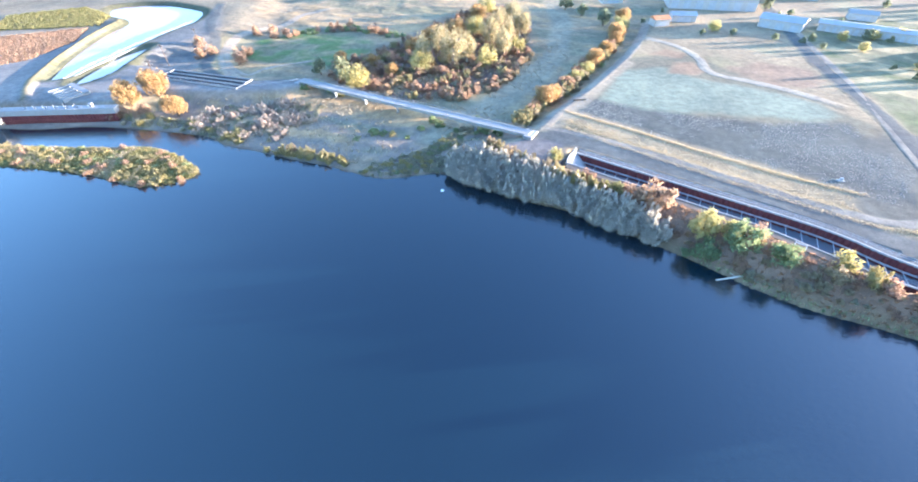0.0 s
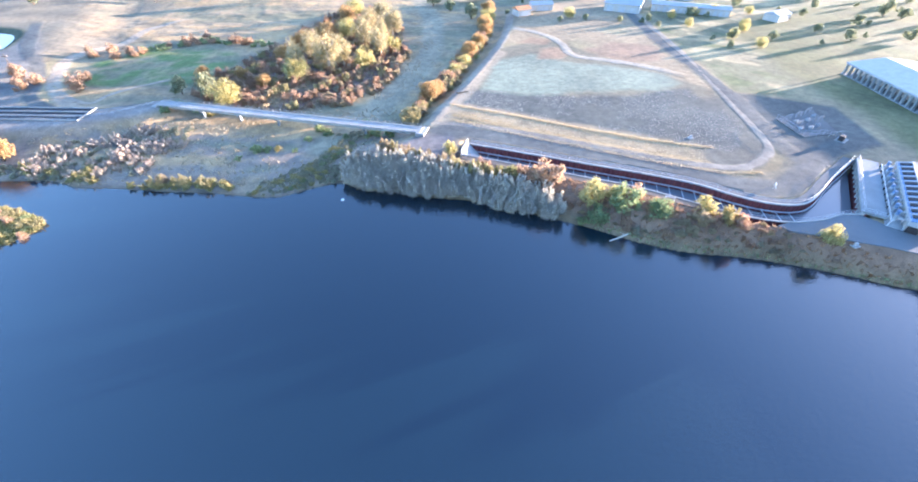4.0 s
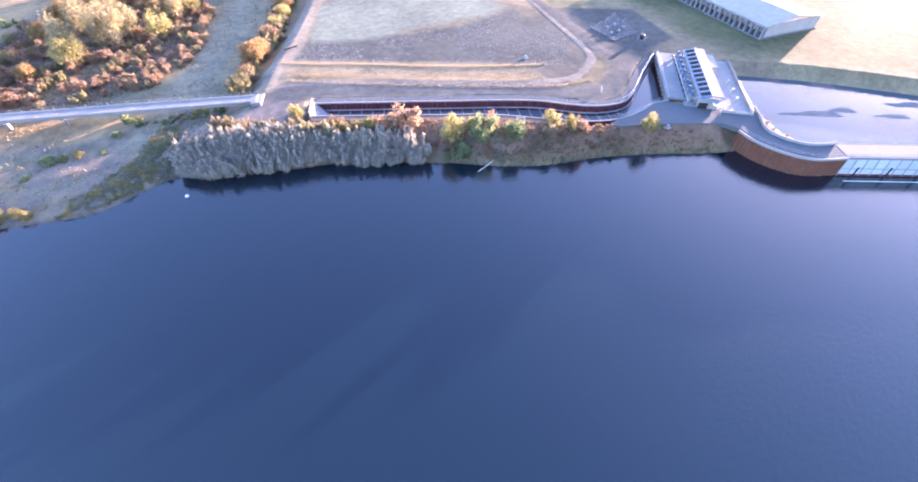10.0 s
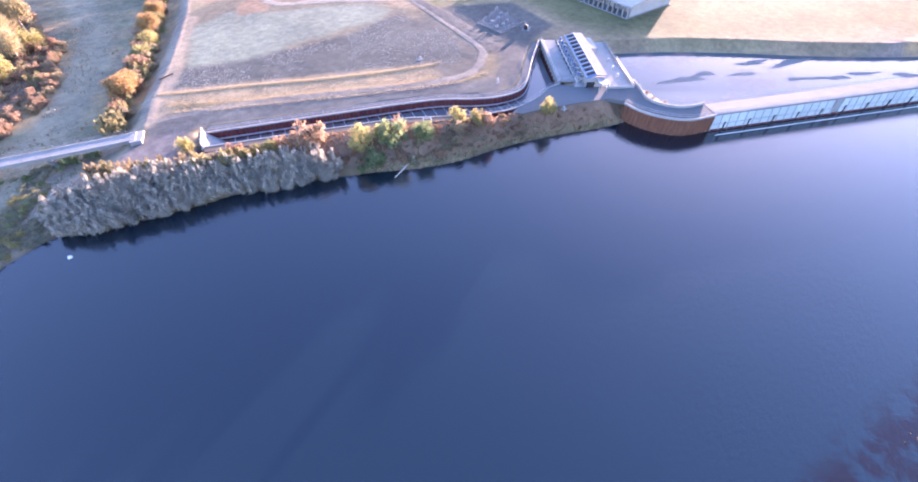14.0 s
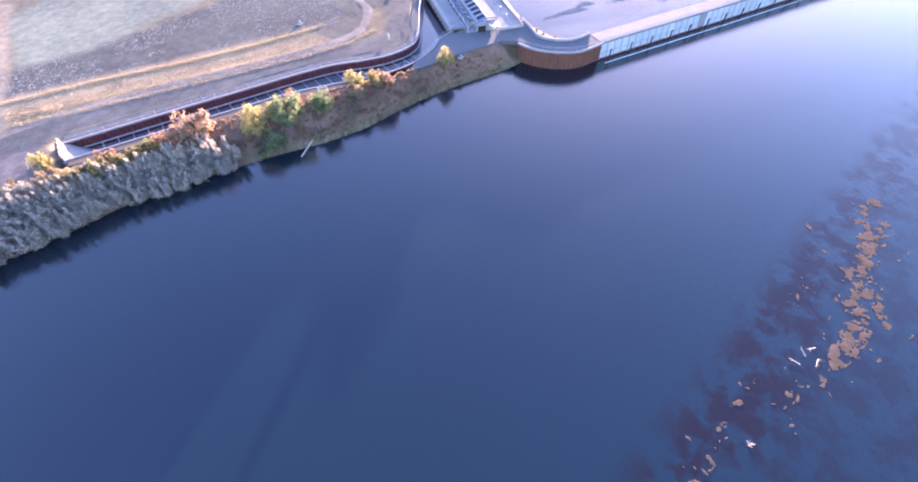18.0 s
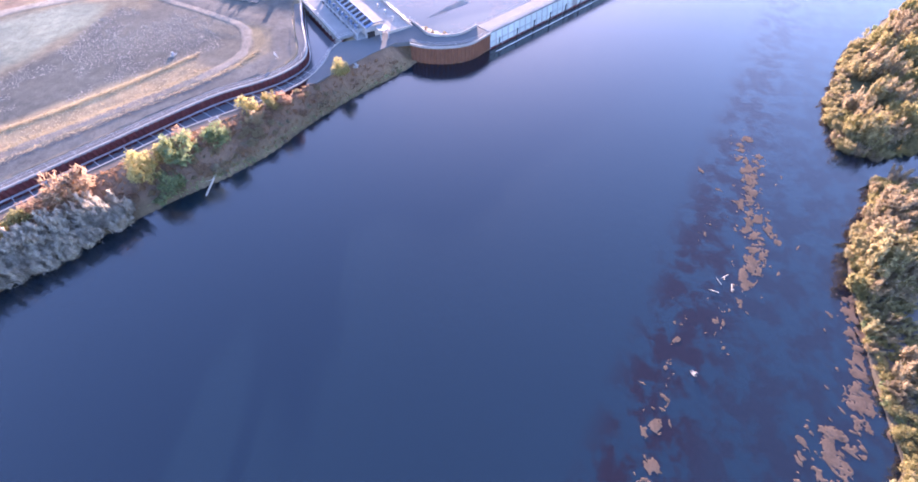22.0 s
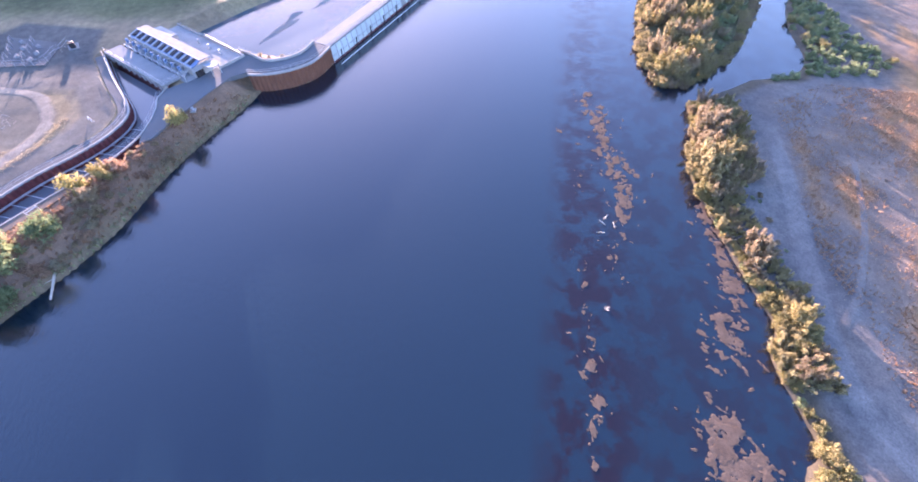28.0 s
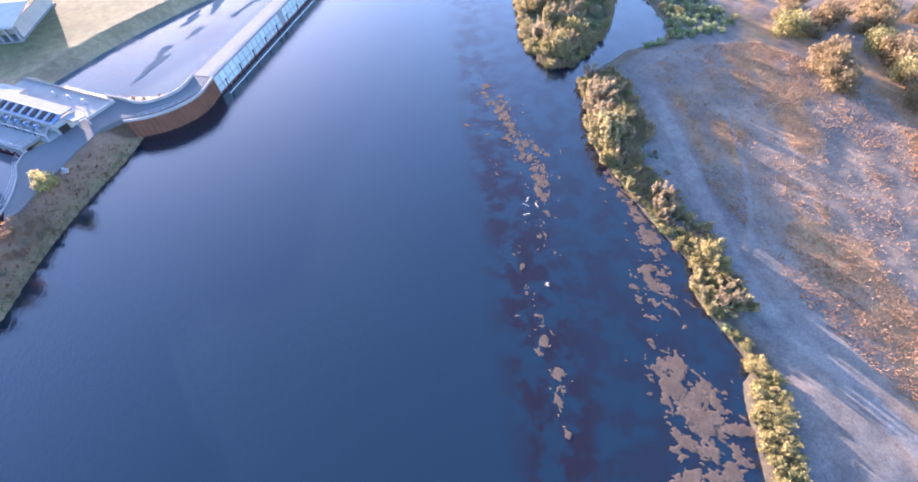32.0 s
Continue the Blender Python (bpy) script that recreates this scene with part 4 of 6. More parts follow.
def slab(bm, x0, x1, y0, z0, y1, z1, t=0.25):
    v = [bm.verts.new(p) for p in ((x0, y0, z0), (x1, y0, z0), (x1, y1, z1), (x0, y1, z1), (x0, y0, z0 - t), (x1, y0, z0 - t), (x1, y1, z1 - t), (x0, y1, z1 - t))]
    for f in ((0, 1, 2, 3), (7, 6, 5, 4), (0, 4, 5, 1), (1, 5, 6, 2), (2, 6, 7, 3), (3, 7, 4, 0)):
        bm.faces.new([v[i] for i in f])
    bmesh.ops.recalc_face_normals(bm, faces=bm.faces)
    return bm


hatch_roof = part("front_roof", slab(bmesh.new(), HX0 - 0.4, HX1 + 0.4, -7.3, 8.0, -10.2, 8.8), M_BLUE, plant, "blue-grey sloping roof with raised skylights")
part("rear_roof", slab(bmesh.new(), HX0 - 0.4, HX1 + 0.4, -10.2, 8.8, -13.0, 8.78), M_GREY, plant, "pale grey metal rear roof")
part("front_fascia", box(bmesh.new(), ((HX0 + HX1) / 2, -7.32, 7.85), (HX1 - HX0 + 1.0, 0.25, 0.5)), M_ROOF, plant)
part("ridge_cap", box(bmesh.new(), ((HX0 + HX1) / 2, -10.2, 8.86), (HX1 - HX0 + 0.9, 0.5, 0.12)), M_ROOF, plant)
for k in range(11):
    x = HX0 + 1.4 + 2.6 * k
    sk = part("skylight", slab(bmesh.new(), x - 0.55, x + 0.55, -7.8, 8.38, -9.8, 8.93, 0.3), M_DARK, hatch_roof, "dark glazed skylight")
    part("skylight_frame", slab(bmesh.new(), x + 0.55, x + 1.15, -7.7, 8.42, -9.9, 9.03, 0.4), M_ROOF, sk, "white raised skylight kerb")
for k in range(12):
    x = HX0 + 0.2 + (HX1 - HX0 - 0.4) * k / 11
    part("column", box(bmesh.new(), (x, -7.45, 6.6), (0.25, 0.25, 3.2)), M_STEEL, plant)
part("gantry_beam", box(bmesh.new(), ((HX0 + HX1) / 2, -4.9, 6.6), (HX1 - HX0, 0.18, 0.25)), M_STEEL, plant)
for k in range(10):
    x = HX0 + 0.5 + 3.0 * k
    part("gantry_post", box(bmesh.new(), (x, -4.9, 5.8), (0.16, 0.16, 1.6)), M_STEEL, plant)
    part("brace", beam(bmesh.new(), (x, -7.4, 7.8), (x, -4.9, 6.6), 0.09, 5), M_STEEL, plant)
part("gable_panel", box(bmesh.new(), (HX0 - 0.2, -10.1, 7.3), (0.2, 5.2, 1.2)), M_ROOF, plant, "white gable panel")
# a dark panel stands for the shade inside the hall's open end
part("gable_door", box(bmesh.new(), (HX0 - 0.1, -8.9, 6.1), (0.3, 2.2, 2.4)), M_DARK, plant, "dark panel for the shade in the open equipment doorway")
part("side_canopy", slab(bmesh.new(), HX0 - 3.4, HX0 - 0.4, -10.2, 7.8, -13.0, 7.4), M_ROOF, plant, "white canopy over the hall's end")
for y in (-10.5, -12.8):
    part("canopy_post", box(bmesh.new(), (HX0 - 3.2, y, 6.5), (0.2, 0.2, 3.0)), M_STEEL, plant)
part("valve_house_roof", slab(bmesh.new(), 20.0, 28.5, -13.4, 6.7, -17.0, 6.4), M_ROOF, plant, "pale roof of the valve house")
part("valve_house", box(bmesh.new(), (24.2, -15.2, 5.7), (7.8, 3.2, 1.6)), M_WALL, plant)
for x in (3.0, 8.0, 13.0):
    part("vent_pipe", beam(bmesh.new(), (x, -18.5, 5.2), (x, -18.5, 6.4), 0.3, 10), M_STEEL, plant)
# parapets added on two deck edges to cast shade towards the yard
part("parapet", box(bmesh.new(), (PL / 2 - 2, -21.35, 5.4), (PL + 3, 0.25, 0.7), 0, 0.03), M_CONCRETE, plant)
part("parapet", box(bmesh.new(), (-3.35, -17.5, 5.4), (0.25, 7.6, 0.7), 0, 0.03), M_CONCRETE, plant)
for name, x0, y0, x1, y1 in (("deck", 0.2, -0.2, PL, -0.2), ("end", -0.2, -0.3, -0.2, -4.5), ("pool", -3, -21.3, 26, -21.3)):
    a, b = PF + PU * x0 - PV * y0, PF + PU * x1 - PV * y1
    railing("handrail", [tuple(a), tuple(b)], 6.05 if name != "pool" else 5.3, "galvanised handrail on the pumping plant's deck", 2.4)

# ---- sheet-pile river wall ----
rwall = thing("river_wall", "curved rust-brown sheet-pile river wall with a concrete cap", "river wall", kind="structure")
part("sheet_piles", corrugated(bmesh.new(), PILE_WALL, -2.5, 4.55, 1.2, 0.25), M_WALLRUST, rwall, "rust-brown folded sheet piles")
part("cap_beam", wall_along(bmesh.new(), PILE_WALL, 4.55, 5.1, 0.5), M_CONCRETE, rwall)
railing("handrail", PILE_WALL, 5.1, "white-topped handrail on the river wall", 1.8)
railing("handrail", curve([(125.2, 32.0), (121.4, 28.2), (117.6, 24.8), (117.4, 19.7), (119.6, 15.4), (124.6, 11.9)], 1.5), 5.06, "handrail on the yard's pool side", 1.8)

# added wall: its long shadow keeps the low sun off the yard
part("yard_kerb", wall_along(bmesh.new(), curve([(125.0, 32.2), (121.3, 28.4), (117.3, 24.8), (117.1, 19.6), (119.4, 15.2), (124.3, 11.8)], 1.5), 4.6, 5.75, 0.3), M_CONCRETE, rwall, "low concrete wall added to shade the yard's pool side")

# ---- fish screen ----
fs = thing("fish_screen", "long fish screen of pale green panels under a concrete deck", "fish screen", (*SCREEN_A, 0), turn=math.degrees(math.atan2(SCREEN_DIR[1], SCREEN_DIR[0])))
part("deck", box(bmesh.new(), (SCREEN_LENGTH / 2, 2.75, 4.7), (SCREEN_LENGTH, 5.3, 0.5), 0, 0.04), M_DECK, fs, "pale concrete walkway deck")
part("back_wall", box(bmesh.new(), (SCREEN_LENGTH / 2, 5.2, 2.6), (SCREEN_LENGTH, 0.4, 4.0)), M_CONCRETE, fs)
part("sill_beam", box(bmesh.new(), (SCREEN_LENGTH / 2, -0.15, 0.25), (SCREEN_LENGTH, 0.5, 0.5)), M_RUST, fs, "rust-stained sill at the waterline")
part("inner_wall", box(bmesh.new(), (SCREEN_LENGTH / 2, 1.6, 2.0), (SCREEN_LENGTH, 0.3, 5.0)), M_CONCRETE, fs)
bm = bmesh.new()
slab(bm, 0.08, 2.52, -0.25, 0.45, 0.35, 4.4, 0.12)
panel = mesh_of("screen_panel", bm, M_PANEL)
bm = bmesh.new()
slab(bm, -0.1, 0.1, -0.42, 0.3, 0.2, 4.5, 0.2)
mullion = mesh_of("mullion", bm, M_STEEL)
bm = beam(bmesh.new(), (0, 0, -2.0), (0, 0, 3.0), 0.17, 8)
pilem = mesh_of("fender_post", bm, M_DARK)
bm = box(bmesh.new(), (1.3, -0.2, 2.0), (2.44, 0.14, 0.14))
barm = mesh_of("panel_bar", bm, M_STEEL)
for k in range(int(SCREEN_LENGTH / 2.6)):
    if k % 17 != 15:
        for nm, me in (("screen_panel", panel), ("panel_bar", barm)):
            o = new(nm, me)
            o.parent, o.location = fs, (k * 2.6, 0, 0)
    else:
        part("pier_block", box(bmesh.new(), (k * 2.6 + 1.3, 0.3, 2.3), (2.5, 0.9, 4.4), 0, 0.05), M_CONCRETE, fs, "grey concrete pier between screen bays")
    o = new("mullion", mullion)
    o.parent, o.location = fs, (k * 2.6, 0, 0)
    if k % 3 == 1:
        o = new("fender_post", pilem)
        o.parent, o.location = fs, (k * 2.6 + 0.4, -1.1, 0)
boom = thing("debris_boom", "white floating debris boom in front of the fish screen", "debris boom", (*(SCREEN_A - SCREEN_OUT * 2.4), 0), turn=math.degrees(math.atan2(SCREEN_DIR[1], SCREEN_DIR[0])))
bm = bmesh.new()
floatm = mesh_of("float", beam(bm, (0.06, 0, 0.06), (2.9, 0, 0.06), 0.1, 8), M_WHITE)
for k in range(int(SCREEN_LENGTH / 3)):
    o = new("float", floatm)
    o.parent, o.location = boom, (k * 3.0 + 0.5, 0, 0)
sl = lambda v, a, b: [tuple(SCREEN_A + SCREEN_OUT * v + SCREEN_DIR * s) for s in np.linspace(a, b, 40)]
railing("handrail", sl(0.3, 0, SCREEN_LENGTH), 4.95, "thin handrail on the fish screen's river edge", 2.6)
railing("handrail", sl(5.3, 3, SCREEN_LENGTH), 4.95, "pale handrail on the fish screen's pool edge", 2.6, 1.0, M_ROOF)


# ---- plants ----
def leaves(points, size, up=0.0, long=1.0):
    """Leaf blades round the given points: vertices and pointed faces."""
    n = len(points)
    d = RNG.normal(size=(n, 3))
    d[:, 2] += up
    d /= np.linalg.norm(d, axis=1, keepdims=True)
    e = np.cross(d, RNG.normal(size=(n, 3)))
    e /= np.linalg.norm(e, axis=1, keepdims=True) + 1e-9
    s = size * (0.6 + 0.8 * RNG.random(n))[:, None]
    a, b = d * s * long, e * s * 0.5
    v = np.stack([points - a * 0.5 - b * 0.62, points - a * 0.4 + b * 0.62, points + a * 0.75], 1).reshape(-1, 3)
    return v, np.arange(3 * n).reshape(-1, 3)


def soup(name, v, f, mat):
    me = bpy.data.meshes.new(name)
    me.from_pydata(v.tolist(), [], f.tolist())
    me.materials.append(mat)
    return me


def crown_points(n, r, h, z0, clumps, spread=0.32, lean=0.0):
    """Places of leaves in clumps that fill an uneven crown."""
    c = RNG.normal(size=(clumps, 3))
    c /= np.linalg.norm(c, axis=1, keepdims=True)
    c *= (0.35 + 0.55 * RNG.random(clumps))[:, None]
    c[:, 2] = np.abs(c[:, 2]) if z0 < 0.5 else c[:, 2]
    k = RNG.integers(0, clumps, n)
    w = (0.6 + 0.7 * RNG.random(clumps))[k][:, None]
    q = RNG.normal(size=(n, 3))
    q /= np.linalg.norm(q, axis=1, keepdims=True)
    p = c[k] + q * spread * w * (RNG.random(n) ** 0.4)[:, None]
    p = p * np.array((r, r, h))
    p[:, 2] += z0
    p[:, 0] += lean * p[:, 2]
    p[:, 2] = np.maximum(p[:, 2], 0.05)
    return p


def limbs(bm, h, r, n, top):
    beam(bm, (0, 0, -0.4), (0.1, 0.05, h * 0.55), (r, r * 0.6), 7)
    for k in range(n):
        a = 6.283 * (k + 0.3 * RNG.random()) / n
        z = h * (0.25 + 0.3 * RNG.random())
        beam(bm, (0.05, 0.02, z), (math.cos(a) * top * 0.6, math.sin(a) * top * 0.6, z + h * 0.35), (r * 0.5, r * 0.15), 5)
    return bm




def plant_kind(name, label, category, group, leaf, bark, n, r, h, z0, clumps, size, up=1.0, long=1.3, spread=0.40, trunk=0.16, stems=4):
    ob = thing(name, label, category, (0, 0, 0), group)
    part("trunk", limbs(bmesh.new(), z0 + h * 0.9, trunk, stems, r), bark, ob)
    v, f = leaves(crown_points(n, r, h, z0, clumps, spread), size, up, long)
    o = new("crown", soup("crown", v, f, leaf))
    o.parent = ob
    return ob


def plume_kind(name, label, category, group, leaf, bark, plumes, r, h, per, size):
    """A thicket of upright feathery stems."""
    ob = thing(name, label, category, (0, 0, 0), group)
    bm, pts = bmesh.new(), []
    for k in range(plumes):
        a, q = RNG.random() * 6.283, r * math.sqrt(RNG.random())
        x, y = math.cos(a) * q, math.sin(a) * q
        hh = h * (0.55 + 0.5 * RNG.random()) * (1.0 - 0.25 * q / r)
        lx, ly = math.cos(a) * 0.22 * q + RNG.normal() * 0.25, math.sin(a) * 0.22 * q + RNG.normal() * 0.25
        beam(bm, (x * 0.6, y * 0.6, -0.3), (x + lx * 0.7, y + ly * 0.7, hh * 0.8), (0.07, 0.02), 4)
        t = RNG.random(per) ** 0.8
        w = 0.55 * (1 - t) ** 0.7 + 0.12
        p = np.stack([x * (0.6 + 0.4 * t) + lx * t, y * (0.6 + 0.4 * t) + ly * t, 0.15 + hh * t], 1) + RNG.normal(size=(per, 3)) * w[:, None] * np.array((0.55, 0.55, 0.4))
        p[:, 2] = np.maximum(p[:, 2], 0.05)
        pts.append(p)
    tagged(part("woody_base", bm, bark, ob), kind="stuff")
    v, f = leaves(np.concatenate(pts), size, 1.4, 1.9)
    o = new("crown", soup("crown", v, f, leaf))
    o.parent = ob
    return ob


KINDS = {
    "willow": [plume_kind("willow_thicket", "dense grey-green willow thicket with feathery upright stems", "willow", "willows on the river bank", F_WILLOW, M_BARK, 17, 2.3, 5.2, 150, 0.25) for _ in range(3)],
    "tan_willow": [plume_kind("willow_thicket", "tan and mauve leafless-looking willow thicket", "willow", "willows on the far bank", m, M_BARK, 15, 2.0, 4.2, 125, 0.25) for m in (F_PALE, F_CREAM, F_PALE, F_REED)],
    "yellow": [plant_kind("cottonwood", "golden-yellow autumn cottonwood bush", "bush", "bank bushes", F_YELLOW, M_BARK, 1500, 2.6, 2.6, 2.2, 26, 0.36) for _ in range(2)],
    "green": [plant_kind("cottonwood", "leafy green-yellow cottonwood bush", "bush", "bank bushes", F_GREEN, M_BARK, 1500, 2.6, 2.4, 1.9, 24, 0.36) for _ in range(2)],
    "rust": [plant_kind("autumn_shrub", "rust-brown twiggy autumn shrub", "shrub", "rusty shrubs", F_RUST, M_BARK, 900, 1.9, 1.7, 1.2, 18, 0.30) for _ in range(3)],
    "pale": [plant_kind("seeding_shrub", "pale straw-coloured seeding shrub", "shrub", "pale shrubs", F_PALE, M_BARK, 900, 1.8, 1.6, 1.0, 18, 0.28) for _ in range(3)],
    "low": [plant_kind("green_shrub", "low leafy green riverside shrub", "shrub", "low green shrubs", F_GREEN, M_BARK, 600, 1.5, 1.1, 0.5, 14, 0.26, trunk=0.07) for _ in range(2)],
    "sage": [plant_kind("riverside_scrub", "low grey-green and straw riverside scrub", "shrub", "grey-green scrub", F_SAGE, M_BARK, 700, 1.5, 1.1, 0.5, 20, 0.2, trunk=0.07) for _ in range(2)],
    "blush": [plume_kind("seeding_shrub", "pale pinkish-cream feathery shrub in seed", "shrub", "pale riverside shrubs", F_BLUSH, M_BARK, 13, 1.9, 2.2, 80, 0.24) for _ in range(2)],
    "gold": [plant_kind("golden_shrub", "low golden-green riverside shrub", "shrub", "golden riverside shrubs", F_REED, M_BARK, 1100, 1.6, 1.3, 0.7, 22, 0.21, trunk=0.07) for _ in range(3)],
    "hedge": [plume_kind("riverside_shrub", "dense cream and gold feathery riverside shrub", "shrub", "cream riverside shrubs", m, M_BARK, 15, 1.9, 3.0, 80, 0.25) for m in (F_CREAM, F_PALE, F_CREAM)],
    "orange_tree": [plant_kind("tree", "broad golden-orange autumn tree", "tree", "autumn trees", F_ORANGE, M_BARK, 4400, 4.4, 3.9, 4.6, 44, 0.4, trunk=0.32, stems=6)],
    "pale_tree": [plant_kind("tree", "tall pale-leaved cottonwood with white bark", "tree", "woodland trees", F_TREE, M_PALEBARK, 3000, 3.9, 5.4, 6.0, 44, 0.38, trunk=0.28, stems=6) for _ in range(2)],
    "yellow_tree": [plant_kind("tree", "rounded golden-yellow woodland tree", "tree", "woodland trees", F_YELLOW, M_BARK, 3000, 4.4, 3.9, 4.0, 44, 0.38, trunk=0.28, stems=6)],
    "thick": [plant_kind("tall_shrub", "tall golden-tan rounded thicket shrub", "shrub", "tall shrubs on the flat", m, M_BARK, 2600, 4.3, 3.6, 2.2, 44, 0.4, trunk=0.2, stems=6) for m in (F_TAN, F_REED, F_TAN)],
    "far_tree": [plant_kind("tree", "distant hazy green rounded tree", "tree", "distant trees", F_HAZE, M_BARK, 700, 3.4, 3.0, 3.6, 20, 0.62, trunk=0.25) for _ in range(2)],
}
USED, COUNT, EXTRA = {}, {}, {}


def grow(kind, x, y, scale=1.0, tall=1.0):
    """Set a plant of that kind on the ground; past the count that can be told apart it joins the thicket."""
    protos = KINDS[kind]
    ob = protos[int(RNG.integers(0, len(protos)))]
    z = float(level([x], [y])[0])
    m = pose(x, y, z - 0.05, RNG.normal() * 2, RNG.normal() * 2, RNG.random() * 360)
    s = scale * (0.85 + 0.3 * RNG.random())
    label = ob["label"]
    COUNT[label] = COUNT.get(label, 0) + 1
    if COUNT[label] > 230:
        EXTRA.setdefault(kind, []).append((ob, m @ Matrix.Diagonal((s, s, s * tall, 1))))
        return None
    if ob.name not in USED:
        USED[ob.name] = ob
        ob.matrix_basis = m
        made = ob
    else:
        made = copy_thing(ob, m)
    made.scale = (s, s, s * tall)
    return made


def join_extra():
    """What is past counting becomes one thicket of each kind."""
    for kind, many in EXTRA.items():
        vs, fs, at = [], [], 0
        for ob, m in many:
            me = [o for o in ob.children if o.name.startswith("crown")][0].data
            v = np.empty(len(me.vertices) * 3)
            me.vertices.foreach_get("co", v)
            v = v.reshape(-1, 3) @ np.array(m.to_3x3()).T + np.array(m.translation)
            vs.append(v)
            fs.append(np.arange(len(v)).reshape(-1, 3) + at)
            at += len(v)
        tone = [o for o in KINDS[kind][0].children if o.name.startswith("crown")][0].data.materials[0]
        o = new("thicket", soup("thicket", np.concatenate(vs), np.concatenate(fs), tone))
        tagged(o, "thicket of many plants: " + KINDS[kind][0]["label"], "thicket", kind="stuff")


def scatter(poly, n, gap, seed, tries=14):
    """Places inside an outline, no two nearer than gap."""
    rng = np.random.default_rng(seed)
    p = np.array(poly)
    lo, hi = p[:, :2].min(0), p[:, :2].max(0)
    q = lo + (hi - lo) * rng.random((n * tries, 2))
    q = q[inside(poly, q[:, 0], q[:, 1])]
    out = []
    for a in q:
        if all((a[0] - b[0]) ** 2 + (a[1] - b[1]) ** 2 > gap * gap for b in out):
            out.append(a)
            if len(out) == n:
                break
    return out


def along(line, a, b, n, jitter, seed):
    rng = np.random.default_rng(seed)
    line = np.array(line)
    s = np.concatenate([[0], np.cumsum(np.linalg.norm(np.diff(line, axis=0), axis=1))])
    d = a + (b - a) * (np.arange(n) + rng.random(n) * 0.8) / n
    return np.stack([np.interp(d, s, line[:, 0]), np.interp(d, s, line[:, 1])], 1) + rng.normal(size=(n, 2)) * jitter


# the grey willow row between the river and the canal head
WILLOWS = [(-4, 103.6), (2.4, 98), (10.4, 94), (19.2, 89.2), (29.2, 83.9), (40.2, 75.6), (45.6, 72.0), (47.5, 74.5), (43, 79.5), (34.5, 86), (25.5, 93), (18.5, 98.5), (7, 105.5), (0, 109)]
for x, y in scatter(WILLOWS, 185, 1.6, 11):
    grow("willow", x, y, 0.95, 0.95)
for x, y, s in ((9.0, 108.0, 1.25), (10.8, 107.0, 1.1), (13.8, 104.3, 0.95), (17.0, 101.8, 0.95), (19.5, 100, 0.85), (23.1, 96.4, 1.05), (25.0, 94.6, 1.1), (29.4, 91.6, 1.0), (31.5, 90.2, 1.0), (34, 88.6, 0.85), (27.3, 93.2, 0.9)):
    grow("tan_willow", x, y, s, 0.95)
for kind, x, y, s in (("yellow", 26.3, 102.5, 0.9), ("rust", 47, 82, 1.9), ("rust", 44, 84, 1.3), ("rust", 41.5, 86, 1.2), ("gold", 39, 87.5, 1.3), ("gold", 36.5, 89.5, 1.1), ("rust", 33, 92.5, 1.0),
                      ("yellow", 53.8, 71.8, 1.45), ("green", 53.6, 67.8, 1.0), ("green", 60.4, 67.8, 1.3), ("yellow", 58.6, 69.6, 0.9), ("rust", 64.6, 69.2, 1.15), ("green", 66.2, 62.2, 1.25), ("rust", 66.5, 65.6, 0.9),
                      ("yellow", 77.4, 60.4, 1.4), ("tan_willow", 80.6, 58.0, 1.15), ("tan_willow", 83.2, 55.8, 1.05), ("tan_willow", 79.0, 55.2, 0.9), ("rust", 80.0, 53.5, 1.2), ("rust", 84, 54.0, 1.0), ("pale", 73.5, 57.0, 1.2), ("yellow", 95.6, 43.6, 0.95), ("rust", 76.0, 66.8, 0.5),
                      ("sage", 60.5, 61.5, 0.9), ("sage", 68.5, 57.0, 0.9), ("rust", 59, 64, 0.9), ("low", 50.5, 69.0, 1.0), ("pale", 71, 56, 1.0)):
    grow(kind, x, y, s)
for x, y in along(BANK, 455, 545, 46, 1.2, 12):
    if x < 96 and float(level([x], [y])[0]) > 0.5:
        grow("sage" if RNG.random() < 0.6 else "rust", x, y, 0.4)

for x, y in scatter([(48, 74), (56, 64), (66, 57.5), (78, 50.5), (88, 44.5), (90, 47), (86, 52), (76, 57), (66, 66), (54, 74)], 80, 1.5, 13):
    grow(("rust", "pale", "pale", "sage")[int(RNG.integers(0, 4))], x, y, 0.35 + 0.25 * RNG.random())

